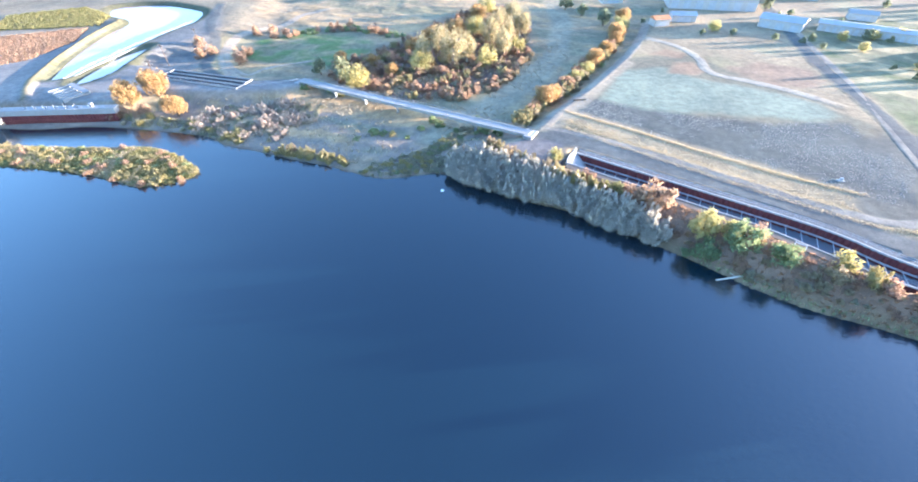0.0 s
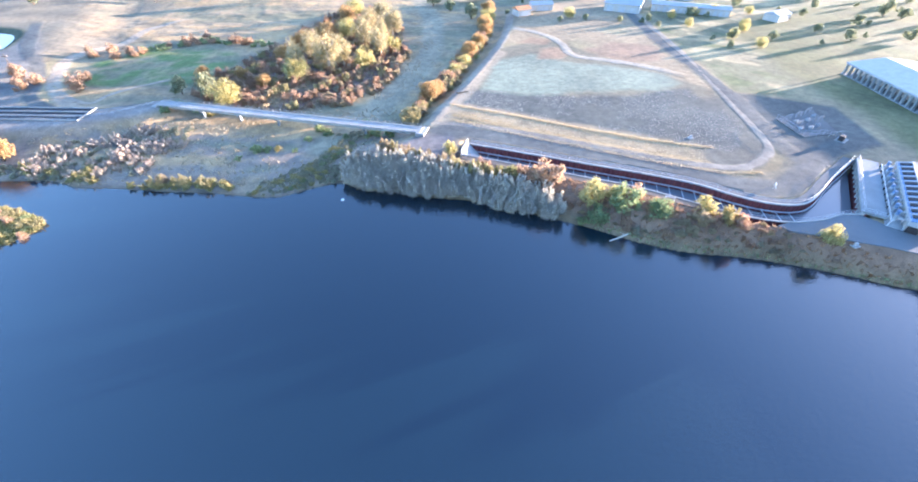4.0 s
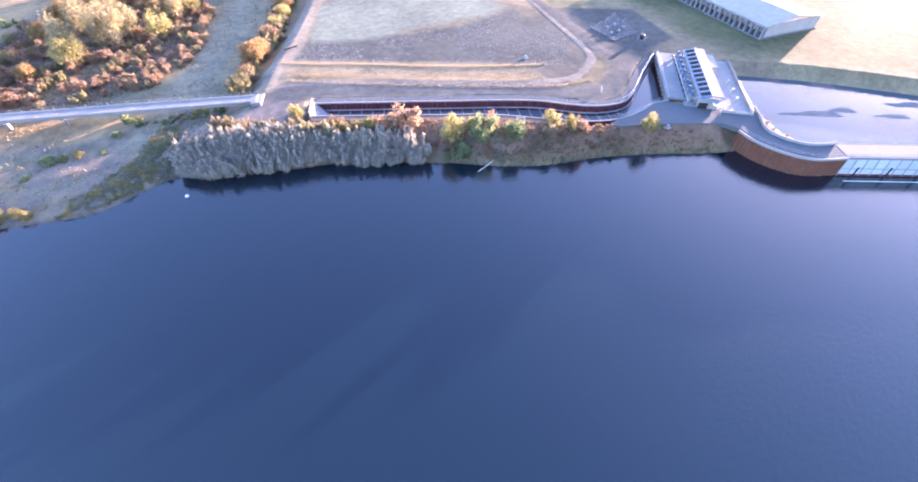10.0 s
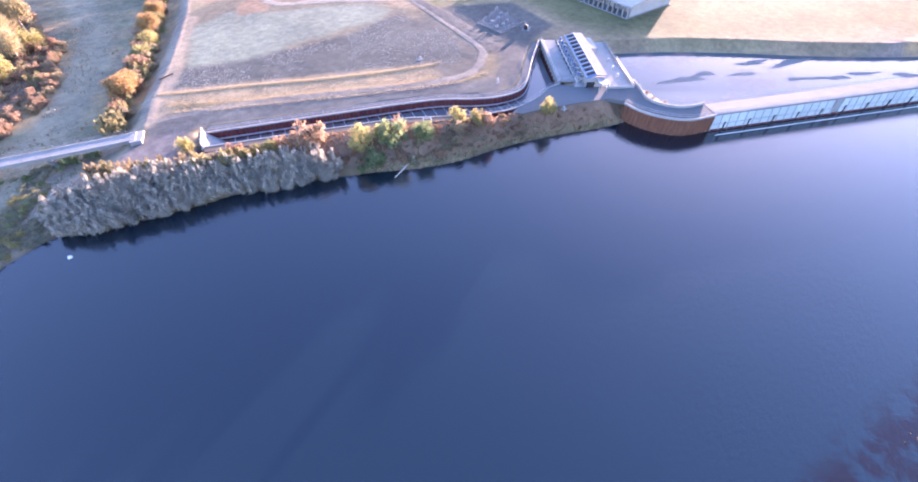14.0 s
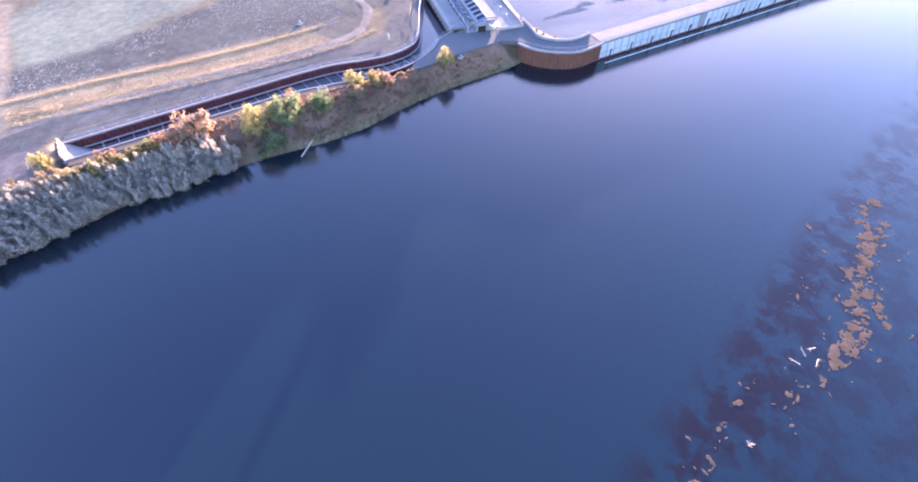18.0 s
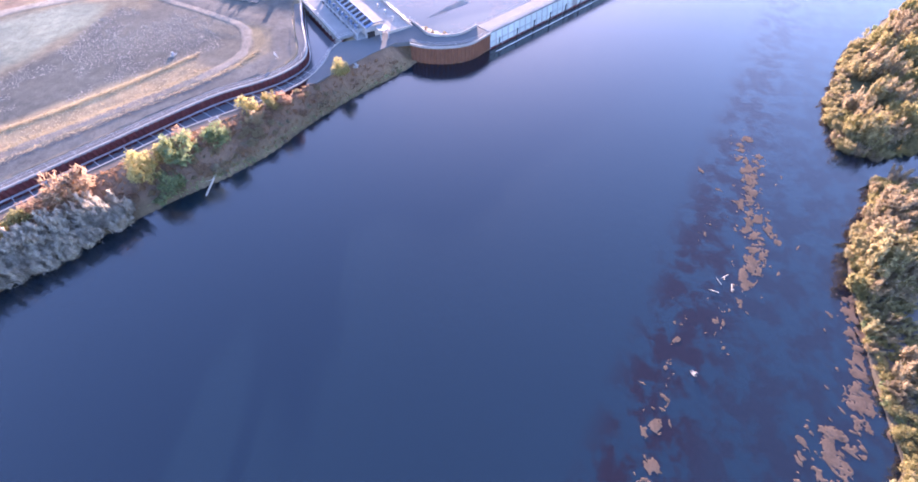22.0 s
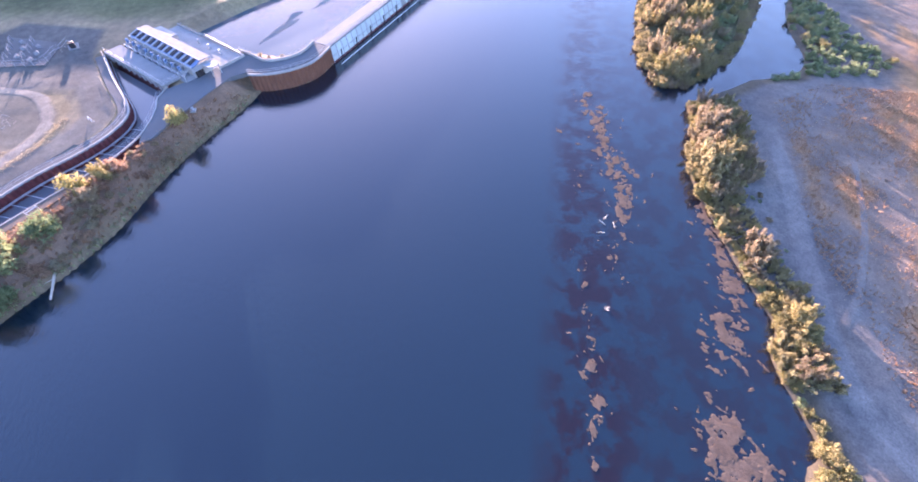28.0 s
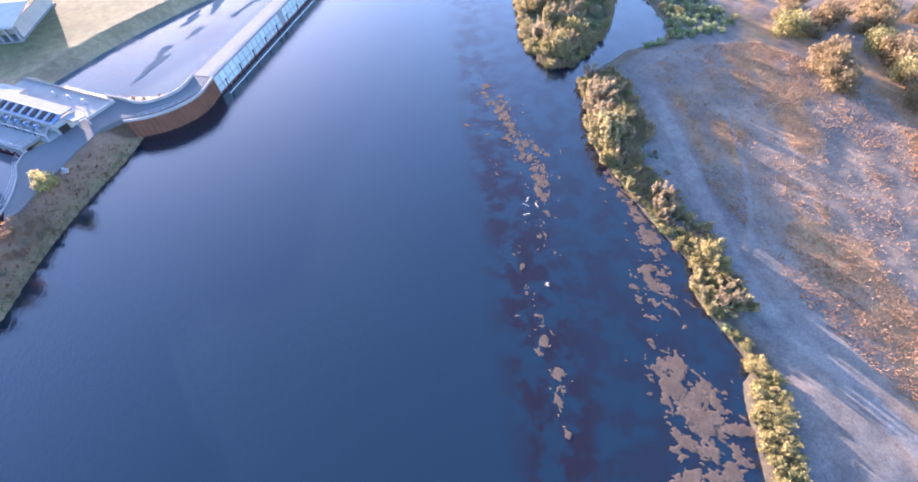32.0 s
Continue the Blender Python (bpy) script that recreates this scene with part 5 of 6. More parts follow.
# the far bank: hedge, wooded islet, lagoon reeds and thickets
HEDGE = [(78, -80.5), (69, -76.5), (61, -70.5), (54, -66.5), (47, -64.5), (41, -63.5), (32, -61.5), (24, -60.5), (18, -59.5), (15, -56), (8, -54.5), (7, -60), (12, -63), (20, -66.5), (30, -70.5), (42, -75), (54, -81), (66, -87.5), (75, -91)]
for x, y in scatter(HEDGE, 300, 1.3, 61):
    edge = float(away(SHORE_R, np.array([x]), np.array([y]))[0])
    k = RNG.random()
    if edge > 7.5 and x < 48:
        if k < 0.45:
            grow("pale" if k < 0.25 else "low", x, y, 0.35)
    elif x > 72:
        grow("gold" if k < 0.6 else "hedge" if k < 0.8 else "low", x, y, 0.85)
    elif x > 46:
        grow("tan_willow" if k < 0.55 else "hedge" if k < 0.85 else "gold", x, y, 0.95 if edge < 8 else 0.6, 0.75 + 0.6 * smooth(-0.2, 0.35, fractal(np.array([x]), np.array([y]), 13, 66))[0])
    elif x > 26:
        grow("gold" if k < 0.5 else "hedge" if k < 0.9 else "tan_willow", x, y, 0.62)
    else:
        grow("hedge" if k < 0.35 else "gold" if k < 0.9 else "low", x, y, 0.78)
for x, y in along(offset(SHORE_R, 0.9), 0, 84, 62, 0.3, 69):
    grow("gold" if RNG.random() < 0.7 else "low", x, y, 0.6)
for x, y, s in ((77, -84, 1.1), (69, -79.5, 1.4), (66, -77, 1.55), (60, -74, 1.5), (56, -71, 1.6), (52, -69, 1.3), (33.5, -66.5, 1.15), (30.5, -64.5, 1.0), (18, -62.5, 1.05), (10, -57.5, 1.0)):
    grow("tan_willow", x, y, s)
for x, y in scatter([(1.5, -53), (-1.5, -49.5), (-4, -46.5), (-9, -43), (-14, -39.5), (-16, -43), (-10, -47), (-5, -52), (-1, -54.5)], 42, 1.3, 62):
    grow("gold", x, y, 0.85)
for x, y in scatter(ISLET_R, 300, 1.8, 63):
    edge = float(away(ISLET_R + ISLET_R[:1], np.array([x]), np.array([y]))[0])
    k = RNG.random()
    side = (x - 88) * 0.64 + (y + 78) * 0.77
    if edge < 2.5:
        grow("gold" if k < 0.4 else "hedge" if k < 0.8 else "low", x, y, 0.9)
    elif side < -9 and x > 95:
        grow("low" if k < 0.5 else "gold" if k < 0.85 else "hedge", x, y, 1.0)
    else:
        grow("tan_willow" if k < 0.5 else "hedge" if k < 0.85 else "gold", x, y, 1.45 if k < 0.85 else 1.5, 1.25)
for x, y in [*along(ISLET_R, 0, 80, 56, 0.4, 67), *along(ISLET_R[:1] + ISLET_R[::-1], 0, 60, 42, 0.4, 68)]:
    if float(level([x], [y])[0]) > -0.3:
        grow("gold" if RNG.random() < 0.45 else "hedge", x, y, 0.8)
for x, y in scatter([(84, -104), (83, -112), (84, -120), (92, -128), (108, -136), (124, -150), (116, -156), (96, -148), (80, -146), (76, -138), (80, -122), (81, -108)], 120, 1.6, 64):
    grow("low" if RNG.random() < 0.92 else "gold", x, y, 0.95)
for x, y, s in ((66, -152, 1.35), (72, -160, 1.2), (45, -140, 1.45), (40, -137, 1.0), (49, -145, 1.2), (58, -183, 1.3), (53, -174, 1.4), (39, -161, 1.3), (33, -156, 1.35), (25, -147, 1.1), (29, -151, 1.1), (64, -168, 1.3),
                (46, -165, 1.1), (36, -172, 1.2), (64, -196, 1.3), (20, -150, 1.2), (78, -172, 1.2), (28, -166, 1.2), (50, -196, 1.3), (16, -160, 1.2), (61, -156, 0.8), (9, -124, 1.2), (4, -130, 1.3), (12, -134, 1.1)):
    grow("thick", x, y, s)
# the low sandy bank and thickets on its north side
for x, y in scatter([(-62, 117.5), (-52, 113.5), (-42, 110.5), (-33, 108), (-36, 111), (-52, 117)], 26, 1.4, 21):
    grow("hedge" if RNG.random() < 0.5 else "gold", x, y, 0.85)
for x, y in scatter([(-30, 104), (-22, 102), (-12, 104), (-3, 104), (-2, 112), (2, 120), (-6, 122), (-12, 114), (-26, 108)], 120, 1.2, 22):
    grow("sage" if RNG.random() < 0.8 else "gold", x, y, 0.5 + 0.3 * RNG.random(), 0.8)
for x, y in scatter([(-90, 130), (-60, 122), (-56, 129), (-48, 137), (-50, 146), (-66, 150), (-86, 146), (-92, 138)], 85, 1.9, 23):
    grow(("blush", "blush", "sage", "blush", "sage")[int(RNG.integers(0, 5))], x, y, 0.7 + 0.5 * RNG.random())
for x, y in scatter([(-120, 136.5), (-104, 134), (-92, 131), (-78, 124.5), (-70, 121.5), (-68, 126), (-84, 133), (-100, 139), (-118, 141)], 48, 1.8, 24):
    grow("sage" if RNG.random() < 0.7 else "gold", x, y, 1.0)
for x, y in along([(-15.6, 104.3), (-7.9, 114.0), (-4.0, 116), (-2.1, 124.5), (6.9, 128.5)], 0, 36, 60, 1.7, 25):
    grow("sage" if RNG.random() < 0.8 else "low", x, y, 0.5 + 0.45 * RNG.random(), 0.9)
for x, y, k, s in ((-28, 126, "low", 1.3), (-25, 125, "low", 1.2), (-22, 124.5, "gold", 0.9), (-17, 122.5, "low", 0.7), (-9, 132, "low", 1.4), (-7, 130, "low", 1.1), (8, 126, "low", 1.4), (12, 124, "low", 1.2), (-50, 160, "low", 1.4),
                   (-56, 164, "low", 1.8), (-59, 158, "low", 1.5), (-45, 156, "gold", 1.2), (5, 134, "low", 1.2), (-33, 122, "low", 0.8), (-13, 128, "low", 0.9)):
    grow(k, x, y, s)
for x, y, s in ((-111, 152, 1.3), (-118, 146, 0.95), (-99.5, 141, 0.95)):
    grow("orange_tree", x, y, s)
for x, y in ((-119, 141), (-113, 143), (-122, 140), (-105, 144)):
    grow("rust", x, y, 1.2)

# the wood beyond the bridge
WOOD = [(-57, 186), (-52, 172), (-42, 163), (-22, 153), (-5, 150), (6, 158), (20, 174), (31, 200), (36, 236), (26, 290), (0, 275), (-22, 232), (-42, 205)]
for x, y in scatter(WOOD, 380, 1.9, 31):
    k = RNG.random()
    grow("rust" if k < 0.62 else "pale" if k < 0.82 else "hedge" if k < 0.93 else "sage", x, y, 0.7 + 0.5 * RNG.random())
for x, y, k, s in ((-40, 163, "yellow_tree", 1.15), (-47, 170, "far_tree", 1.3), (-37, 187, "orange_tree", 0.7), (-28, 176, "orange_tree", 0.6), (-16, 180, "yellow_tree", 1.0), (-16, 185, "pale_tree", 1.15), (-3, 185, "pale_tree", 1.3), (3, 192, "pale_tree", 1.3), (11, 187, "yellow_tree", 1.05), (20, 199, "pale_tree", 1.2), (26, 206, "yellow_tree", 1.0),
                   (30, 229, "pale_tree", 1.2), (14, 215, "pale_tree", 1.25), (-2, 226, "orange_tree", 1.2), (8, 232, "yellow_tree", 1.1), (-14, 216, "orange_tree", 0.9), (20, 240, "pale_tree", 1.2), (-52, 190, "orange_tree", 0.6), (-58, 178, "far_tree", 1.0),
                   (28, 255, "pale_tree", 1.2), (10, 258, "orange_tree", 1.2), (-22, 205, "orange_tree", 0.7), (16, 275, "yellow_tree", 1.2), (-9, 204, "pale_tree", 1.0), (24, 222, "pale_tree", 1.0)):
    grow(k, x, y, s)
for x, y in scatter([(-6, 149), (4, 150), (20, 168), (32, 196), (34, 205), (26, 190), (12, 168), (-4, 156)], 40, 1.9, 32):
    grow("pale" if RNG.random() < 0.6 else "rust", x, y, 0.9)
# the wooded edge between creek and field
for x, y in along([(21, 127), (30, 140), (44, 160), (58, 182), (72, 206), (82, 228)], 0, 115, 95, 1.6, 33):
    k = RNG.random()
    grow("rust" if k < 0.3 else "low" if k < 0.5 else "hedge" if k < 0.75 else "pale", x - 2.2, y + 1.5, 1.3)
for x, y, k, s in ((30, 145, "orange_tree", 0.9), (33, 149, "orange_tree", 0.75), (46, 168, "yellow_tree", 0.65), (57, 186, "orange_tree", 0.8), (52, 176, "yellow_tree", 0.6), (74, 214, "orange_tree", 0.8), (80, 232, "yellow_tree", 0.8), (78, 250, "far_tree", 1.2), (70, 268, "far_tree", 1.2), (64, 285, "far_tree", 1.3), (66, 200, "orange_tree", 0.7), (77, 222, "orange_tree", 0.9), (84, 240, "yellow_tree", 0.9), (88, 252, "orange_tree", 0.9), (60, 190, "yellow_tree", 0.55)):
    grow(k, x, y, s)

# meadow edge, levee and marsh
for x, y in scatter([(-100, 228), (-98, 236), (-60, 252), (-30, 236), (-28, 228), (-60, 240)], 40, 2.4, 41):
    grow("rust" if RNG.random() < 0.5 else "low", x, y, 1.1)
for x, y in ((-99, 240), (-106, 236), (-119, 200), (-116, 206), (-121, 208), (-96, 192), (-100, 200), (-99, 205), (-124, 214)):
    grow("rust", x, y, 1.5)

# the islet of weeds
for x, y in scatter(ISLET_L, 95, 1.9, 51):
    grow(("gold", "hedge", "low", "rust")[int(RNG.integers(0, 4))], x, y, 0.75, 0.6)
grow("hedge", -67, 108, 0.7)

# distant trees
for x, y in scatter([(90, 262), (300, 150), (900, 300), (700, 900), (-500, 900), (-600, 500), (-220, 330), (0, 315)], 230, 12, 71):
    grow("far_tree", x, y, 1.0 + 0.5 * RNG.random())
for x, y in ((100, 252), (131, 218), (146, 209), (156, 204), (195, 203), (114, 264), (117, 219), (160, 196)):
    grow("far_tree", x, y, 0.5)
for x, y, k in ((125, 225, 0.8), (177, 208, 0.5), (176, 193, 0.5), (204, 209, 0.6), (181.5, 169, 0.65), (199, 181, 0.75), (194, 176, 0.6), (184, 155, 0.5), (192, 209, 0.5), (223, 204, 0.6)):
    grow("yellow_tree", x, y, k)
for x, y in scatter([(150, 160), (210, 130), (330, 120), (420, 260), (300, 380), (180, 330), (165, 250)], 90, 6, 72):
    grow("far_tree", x, y, 0.4 + 0.45 * RNG.random())


def tufts(name, places, size, blades, mat, label, category):
    """Many small tufts of grass as one object."""
    p = np.array(places)
    n = len(p)
    z = level(p[:, 0], p[:, 1])
    base = np.repeat(np.stack([p[:, 0], p[:, 1], z], 1), blades, 0)
    a = RNG.random(n * blades) * 6.283
    s = np.repeat(size * (0.5 + RNG.random(n)), blades)
    d = np.stack([np.cos(a), np.sin(a), np.zeros_like(a)], 1)
    w = np.stack([-np.sin(a), np.cos(a), np.zeros_like(a)], 1)
    root = base + d * s[:, None] * 0.3
    tip = root + d * (s * (0.2 + 0.5 * RNG.random(n * blades)))[:, None]
    tip[:, 2] += s * (0.6 + 0.6 * RNG.random(n * blades))
    v = np.stack([root - w * s[:, None] * 0.28, root + w * s[:, None] * 0.28, tip], 1).reshape(-1, 3)
    ob = new(name, soup(name, v, np.arange(len(v)).reshape(-1, 3), mat))
    return tagged(ob, label, category, kind="stuff")


def spread(poly, n, seed, keep=None):
    rng = np.random.default_rng(seed)
    p = np.array(poly)
    lo, hi = p[:, :2].min(0), p[:, :2].max(0)
    q = lo + (hi - lo) * rng.random((n, 2))
    q = q[inside(poly, q[:, 0], q[:, 1])]
    return q if keep is None else q[keep(q[:, 0], q[:, 1])]


FLAT = [(72, -100), (55, -92), (40, -82), (20, -72), (0, -68), (-20, -66), (-50, -80), (-20, -150), (30, -148), (66, -140), (76, -120)]
tufts("herbs", spread(FLAT, 130000, 81, lambda x, y: (herb_bands(x, y) + 0.5 * fractal(x, y, 3, 78) + 0.35 * np.random.default_rng(5).normal(size=len(x)) > 0.12) & (away(SHORE_R, x, y) > 15)), 0.24, 4, F_HERB, "rust-orange dry herbs dotted over the sand flat", "dry herbs")
tufts("grass", spread(FLAT, 4000, 82), 0.17, 4, F_STRAW, "sparse straw-coloured grass on the sand flat", "dry grass")
tufts("bank_grass", spread([(46, 76), (60, 60), (80, 46), (100, 32), (109, 30), (108, 33), (98, 43), (86, 52.5), (70, 68), (50, 83)], 9000, 83, lambda x, y: level(x, y) > 0.3), 0.4, 5, F_HERB, "dry red-brown grass on the steep river bank", "dry grass")
tufts("bank_sedge", spread([(48, 70), (60, 56), (80, 43), (104, 28.5), (107, 31), (84, 47), (64, 60), (50, 74)], 6000, 84, lambda x, y: (level(x, y) > 0.1) & (level(x, y) < 0.9)), 0.4, 5, F_GREEN, "green sedge along the water's edge", "sedge")
tufts("field_grass", np.concatenate([along(GRASS_LINE_A, 0, 82, 3600, 0.5, 85), along(GRASS_LINE_B, 0, 76, 4200, 1.3, 96), along(GRASS_LINE_C, 3, 90, 2600, 0.6, 98), spread([(31, 130), (60, 104), (90, 80.5), (97, 84), (63, 110), (36, 134)], 9000, 97)]), 0.17, 4, F_STRAW, "golden dry grass strip along the field", "dry grass")
tufts("islet_weeds", spread(ISLET_L, 16000, 86), 0.38, 5, F_REED, "green and gold weeds on the islet", "weeds")
tufts("islet_straw", spread(ISLET_L, 14000, 92, lambda x, y: fractal(x, y, 8, 93) > -0.02), 0.42, 5, F_STRAW, "golden dry stalks on the islet", "dry stalks")
tufts("creek_grass", spread([(-100, 128), (-60, 118), (-20, 104), (-4, 106), (16, 120), (34, 150), (50, 200), (40, 260), (20, 180), (-20, 150), (-60, 156), (-96, 150)], 14000, 87, lambda x, y: fractal(x, y, 14, 91) > 0.0), 0.4, 4, F_STRAW, "dry grass tufts in the sandy creek bed", "dry grass")
tufts("marsh", spread([(-260, 268), (-228, 286), (-200, 268), (-192, 244), (-213, 240), (-245, 236)], 9000, 88), 0.6, 5, F_REED, "green and gold marsh plants", "marsh plants")
tufts("rusty_marsh", spread([(-236, 222), (-195, 240), (-186, 216), (-188, 190), (-200, 178), (-240, 205)], 14000, 95), 0.6, 5, F_RUST, "rust-orange marsh plants", "marsh plants")
tufts("wood_floor", spread(WOOD, 12000, 89), 0.5, 5, F_PALE, "tan dry undergrowth of the wood", "undergrowth")


# ---- weir and supply canal ----
def line_frame(a, b):
    a, b = np.array(a, float), np.array(b, float)
    return np.linalg.norm(b - a), math.degrees(math.atan2(*(b - a)[::-1]))


wl, wa = line_frame((-158, 136.6), (-119, 138.6))
weir = thing("weir", "rust-red steel weir wall with a railed walkway and hoists", "weir", (-158, 136.6, 0), turn=wa)
part("face", corrugated(bmesh.new(), np.array([(0, 0), (wl / 2, 0.01), (wl, 0)]), -2.5, 3.3, 1.2, 0.4), M_RUST, weir, "rust-red sheet-pile face")
part("waler", box(bmesh.new(), (wl / 2, -0.4, 1.7), (wl, 0.25, 0.3)), M_RUST, weir)
part("walkway", box(bmesh.new(), (wl / 2, 1.6, 4.2), (wl, 3.4, 1.9), 0, 0.05), M_CONCRETE, weir)
for k in range(6):
    h = part("hoist", box(bmesh.new(), (9 + 3.4 * k, 1.2, 5.5), (0.7, 0.6, 0.7), 0, 0.08), M_GREY, weir, "grey gate hoist")
    part("stem", beam(bmesh.new(), (9 + 3.4 * k, 0.7, 5.0), (9 + 3.4 * k, 0.7, 6.6), 0.06, 6), M_STEEL, h)
part("control_box", box(bmesh.new(), (31, 1.6, 5.9), (1.1, 1.0, 1.3), 0, 0.05), M_ROOF, weir, "white control cabinet")
railing("handrail", [(-157.5, 136.9), (-119.5, 138.9)], 5.15, "galvanised handrail along the weir's walkway", 2.4)
gatehouse = thing("gatehouse", "white concrete gate pier with a flat roof", "gatehouse", (-163, 138, 0), turn=wa)
part("wall", box(bmesh.new(), (0, 0, 3.5), (6, 6, 7.0), 0, 0.1), M_DECK, gatehouse)
part("roof", box(bmesh.new(), (0, 0, 7.2), (6.8, 6.8, 0.4), 0, 0.05), M_ROOF, gatehouse)
part("gate", box(bmesh.new(), (0, -3.1, 1.4), (4.2, 0.2, 2.8)), M_STEEL, gatehouse)
gates = thing("canal_gates", "concrete canal outlet with dark gate slots between piers", "gate structure", (-147.5, 158.0, 3.4), turn=-35)
for k in range(5):
    part("pier", box(bmesh.new(), (3.2 * k, -2.5, 0.9), (0.9, 9.0, 3.0), 0, 0.08), M_CONCRETE, gates)
# dark panels stand in for the shade inside the slots
for k in range(4):
    part("gate", box(bmesh.new(), (3.2 * k + 1.6, 0.5, 0.7), (2.2, 0.25, 2.2)), M_DARK, gates, "dark panel standing in for the shaded gate slot")
part("deck", box(bmesh.new(), (6.4, 0.8, 2.55), (14.6, 2.0, 0.3), 0, 0.03), M_DECK, gates)
dyke = thing("training_wall", "long grey concrete training wall between two canal channels", "training wall")
part("wall", wall_along(bmesh.new(), DYKE, 2.4, 4.7, 1.6), M_GREY, dyke)
part("footing", wall_along(bmesh.new(), DYKE, 2.4, 3.9, 3.4), M_DECK, dyke)
railing("handrail", DYKE, 4.7, "thin handrail along the training wall", 3.0)

ll, la = line_frame((-118, 171), (-82, 159.5))
ladder = thing("fish_ladder", "concrete fish ladder of long dark parallel channels", "fish ladder", (-118, 171, 4.9), turn=la)
# the recessed channels are drawn as a dark slab under low walls
part("floor", box(bmesh.new(), (ll / 2, 0, 0.12), (ll, 9.4, 0.2)), M_DARK, ladder, "dark channel floor")
for k in range(4):
    part("channel_wall", box(bmesh.new(), (ll / 2, -4.6 + 3.07 * k, 0.35), (ll, 0.22, 0.5), 0, 0.04), M_CONCRETE, ladder)
for x in (0, ll):
    part("end_wall", box(bmesh.new(), (x, 0, 0.35), (0.3, 9.6, 0.5), 0, 0.04), M_CONCRETE, ladder)
for y in (-3.8, -0.8, 2.2):
    part("guide_wall", box(bmesh.new(), (ll / 2, y, 0.3), (ll - 1.5, 0.1, 0.3)), M_CONCRETE, ladder)
railing("handrail", [(-116, 166.5), (-84, 156.3)], 5.0, "handrail along the fish ladder", 2.4)
railing("guard_rail", curve([(-82, 158), (-78, 157.5), (-70, 160), (-63, 163.5)], 2.0), 5.0, "low guard rail on the bridge approach", 2.0, 0.7)


# ---- substation ----
def sub_pt(u, v):
    a, b, c, d = (np.array(p, float) for p in ((129.5, 82), (141.5, 81), (149, 97), (131.5, 94)))
    return (a * (1 - u) + b * u) * (1 - v) + (d * (1 - u) + c * u) * v


pad = thing("substation_pad", "pale gravel pad under the electrical substation", "gravel pad", kind="structure")
bm = bmesh.new()
ring = [sub_pt(*q) for q in ((0, 0), (1, 0), (1, 1), (0, 1))]
tops = [bm.verts.new((*q, 5.22)) for q in ring]
lows = [bm.verts.new((*q, 4.7)) for q in ring]
bm.faces.new(tops)
for k in range(4):
    bm.faces.new((tops[k], lows[k], lows[(k + 1) % 4], tops[(k + 1) % 4]))
bmesh.ops.recalc_face_normals(bm, faces=bm.faces)
part("surface", bm, M_GRAVEL, pad)


def transformer():
    ob = thing("transformer", "pale grey transformer with fins and ribbed bushings", "transformer", (0, 0, 0), "substation transformers")
    part("tank", box(bmesh.new(), (0, 0, 1.0), (2.0, 1.4, 1.9), 0, 0.08), M_GREY, ob)
    for k in range(6):
        part("fin", box(bmesh.new(), (-0.9 + 0.36 * k, 0.95, 1.0), (0.1, 0.5, 1.5)), M_GREY, ob)
    for k in range(3):
        part("bushing", beam(bmesh.new(), (-0.6 + 0.6 * k, 0, 1.9), (-0.6 + 0.6 * k, 0, 3.0), (0.14, 0.07), 8), M_GREY, ob)
    part("conservator", beam(bmesh.new(), (-0.8, -0.3, 2.4), (0.8, -0.3, 2.4), 0.28, 10), M_GREY, ob)
    return ob


def bus_frame():
    ob = thing("bus_frame", "galvanised steel bus frame with insulators", "bus frame", (0, 0, 0), "substation frames")
    for x in (-2.4, 2.4):
        part("post", box(bmesh.new(), (x, 0, 2.3), (0.22, 0.22, 4.6)), M_GREY, ob)
    part("crossbar", box(bmesh.new(), (0, 0, 4.5), (5.4, 0.22, 0.22)), M_GREY, ob)
    part("lower_bar", box(bmesh.new(), (0, 0, 3.2), (5.0, 0.12, 0.12)), M_GREY, ob)
    for k in range(4):
        part("insulator", beam(bmesh.new(), (-1.8 + 1.2 * k, 0, 4.6), (-1.8 + 1.2 * k, 0, 5.5), 0.11, 8), M_GREY, ob)
    return ob


tr, bf = transformer(), bus_frame()
for ob in (tr, bf):
    ob.scale = (0.6, 0.6, 0.34)
spots = [(0.2, 0.35), (0.45, 0.3), (0.7, 0.35), (0.3, 0.65), (0.6, 0.62), (0.82, 0.7)]
for k, (u, v) in enumerate(spots):
    m = pose(*sub_pt(u, v), 5.22, 0, 0, 10 + 15 * (k % 3))
    if k == 0:
        tr.matrix_basis = m @ Matrix.Diagonal((0.6, 0.6, 0.34, 1))
    else:
        copy_thing(tr, m)
for k, (u, v) in enumerate([(0.2, 0.85), (0.5, 0.85), (0.8, 0.9), (0.25, 0.5), (0.55, 0.48), (0.85, 0.5)]):
    m = pose(*sub_pt(u, v), 5.22, 0, 0, 12)
    if k == 0:
        bf.matrix_basis = m @ Matrix.Diagonal((0.6, 0.6, 0.34, 1))
    else:
        copy_thing(bf, m)
railing("fence", [tuple(sub_pt(*q)) for q in ((0, 1), (0, 0), (0.55, 0), (0.55, -0.12), (1, -0.1))], 5.05, "pale chain fence round the substation", 2.2, 1.8)


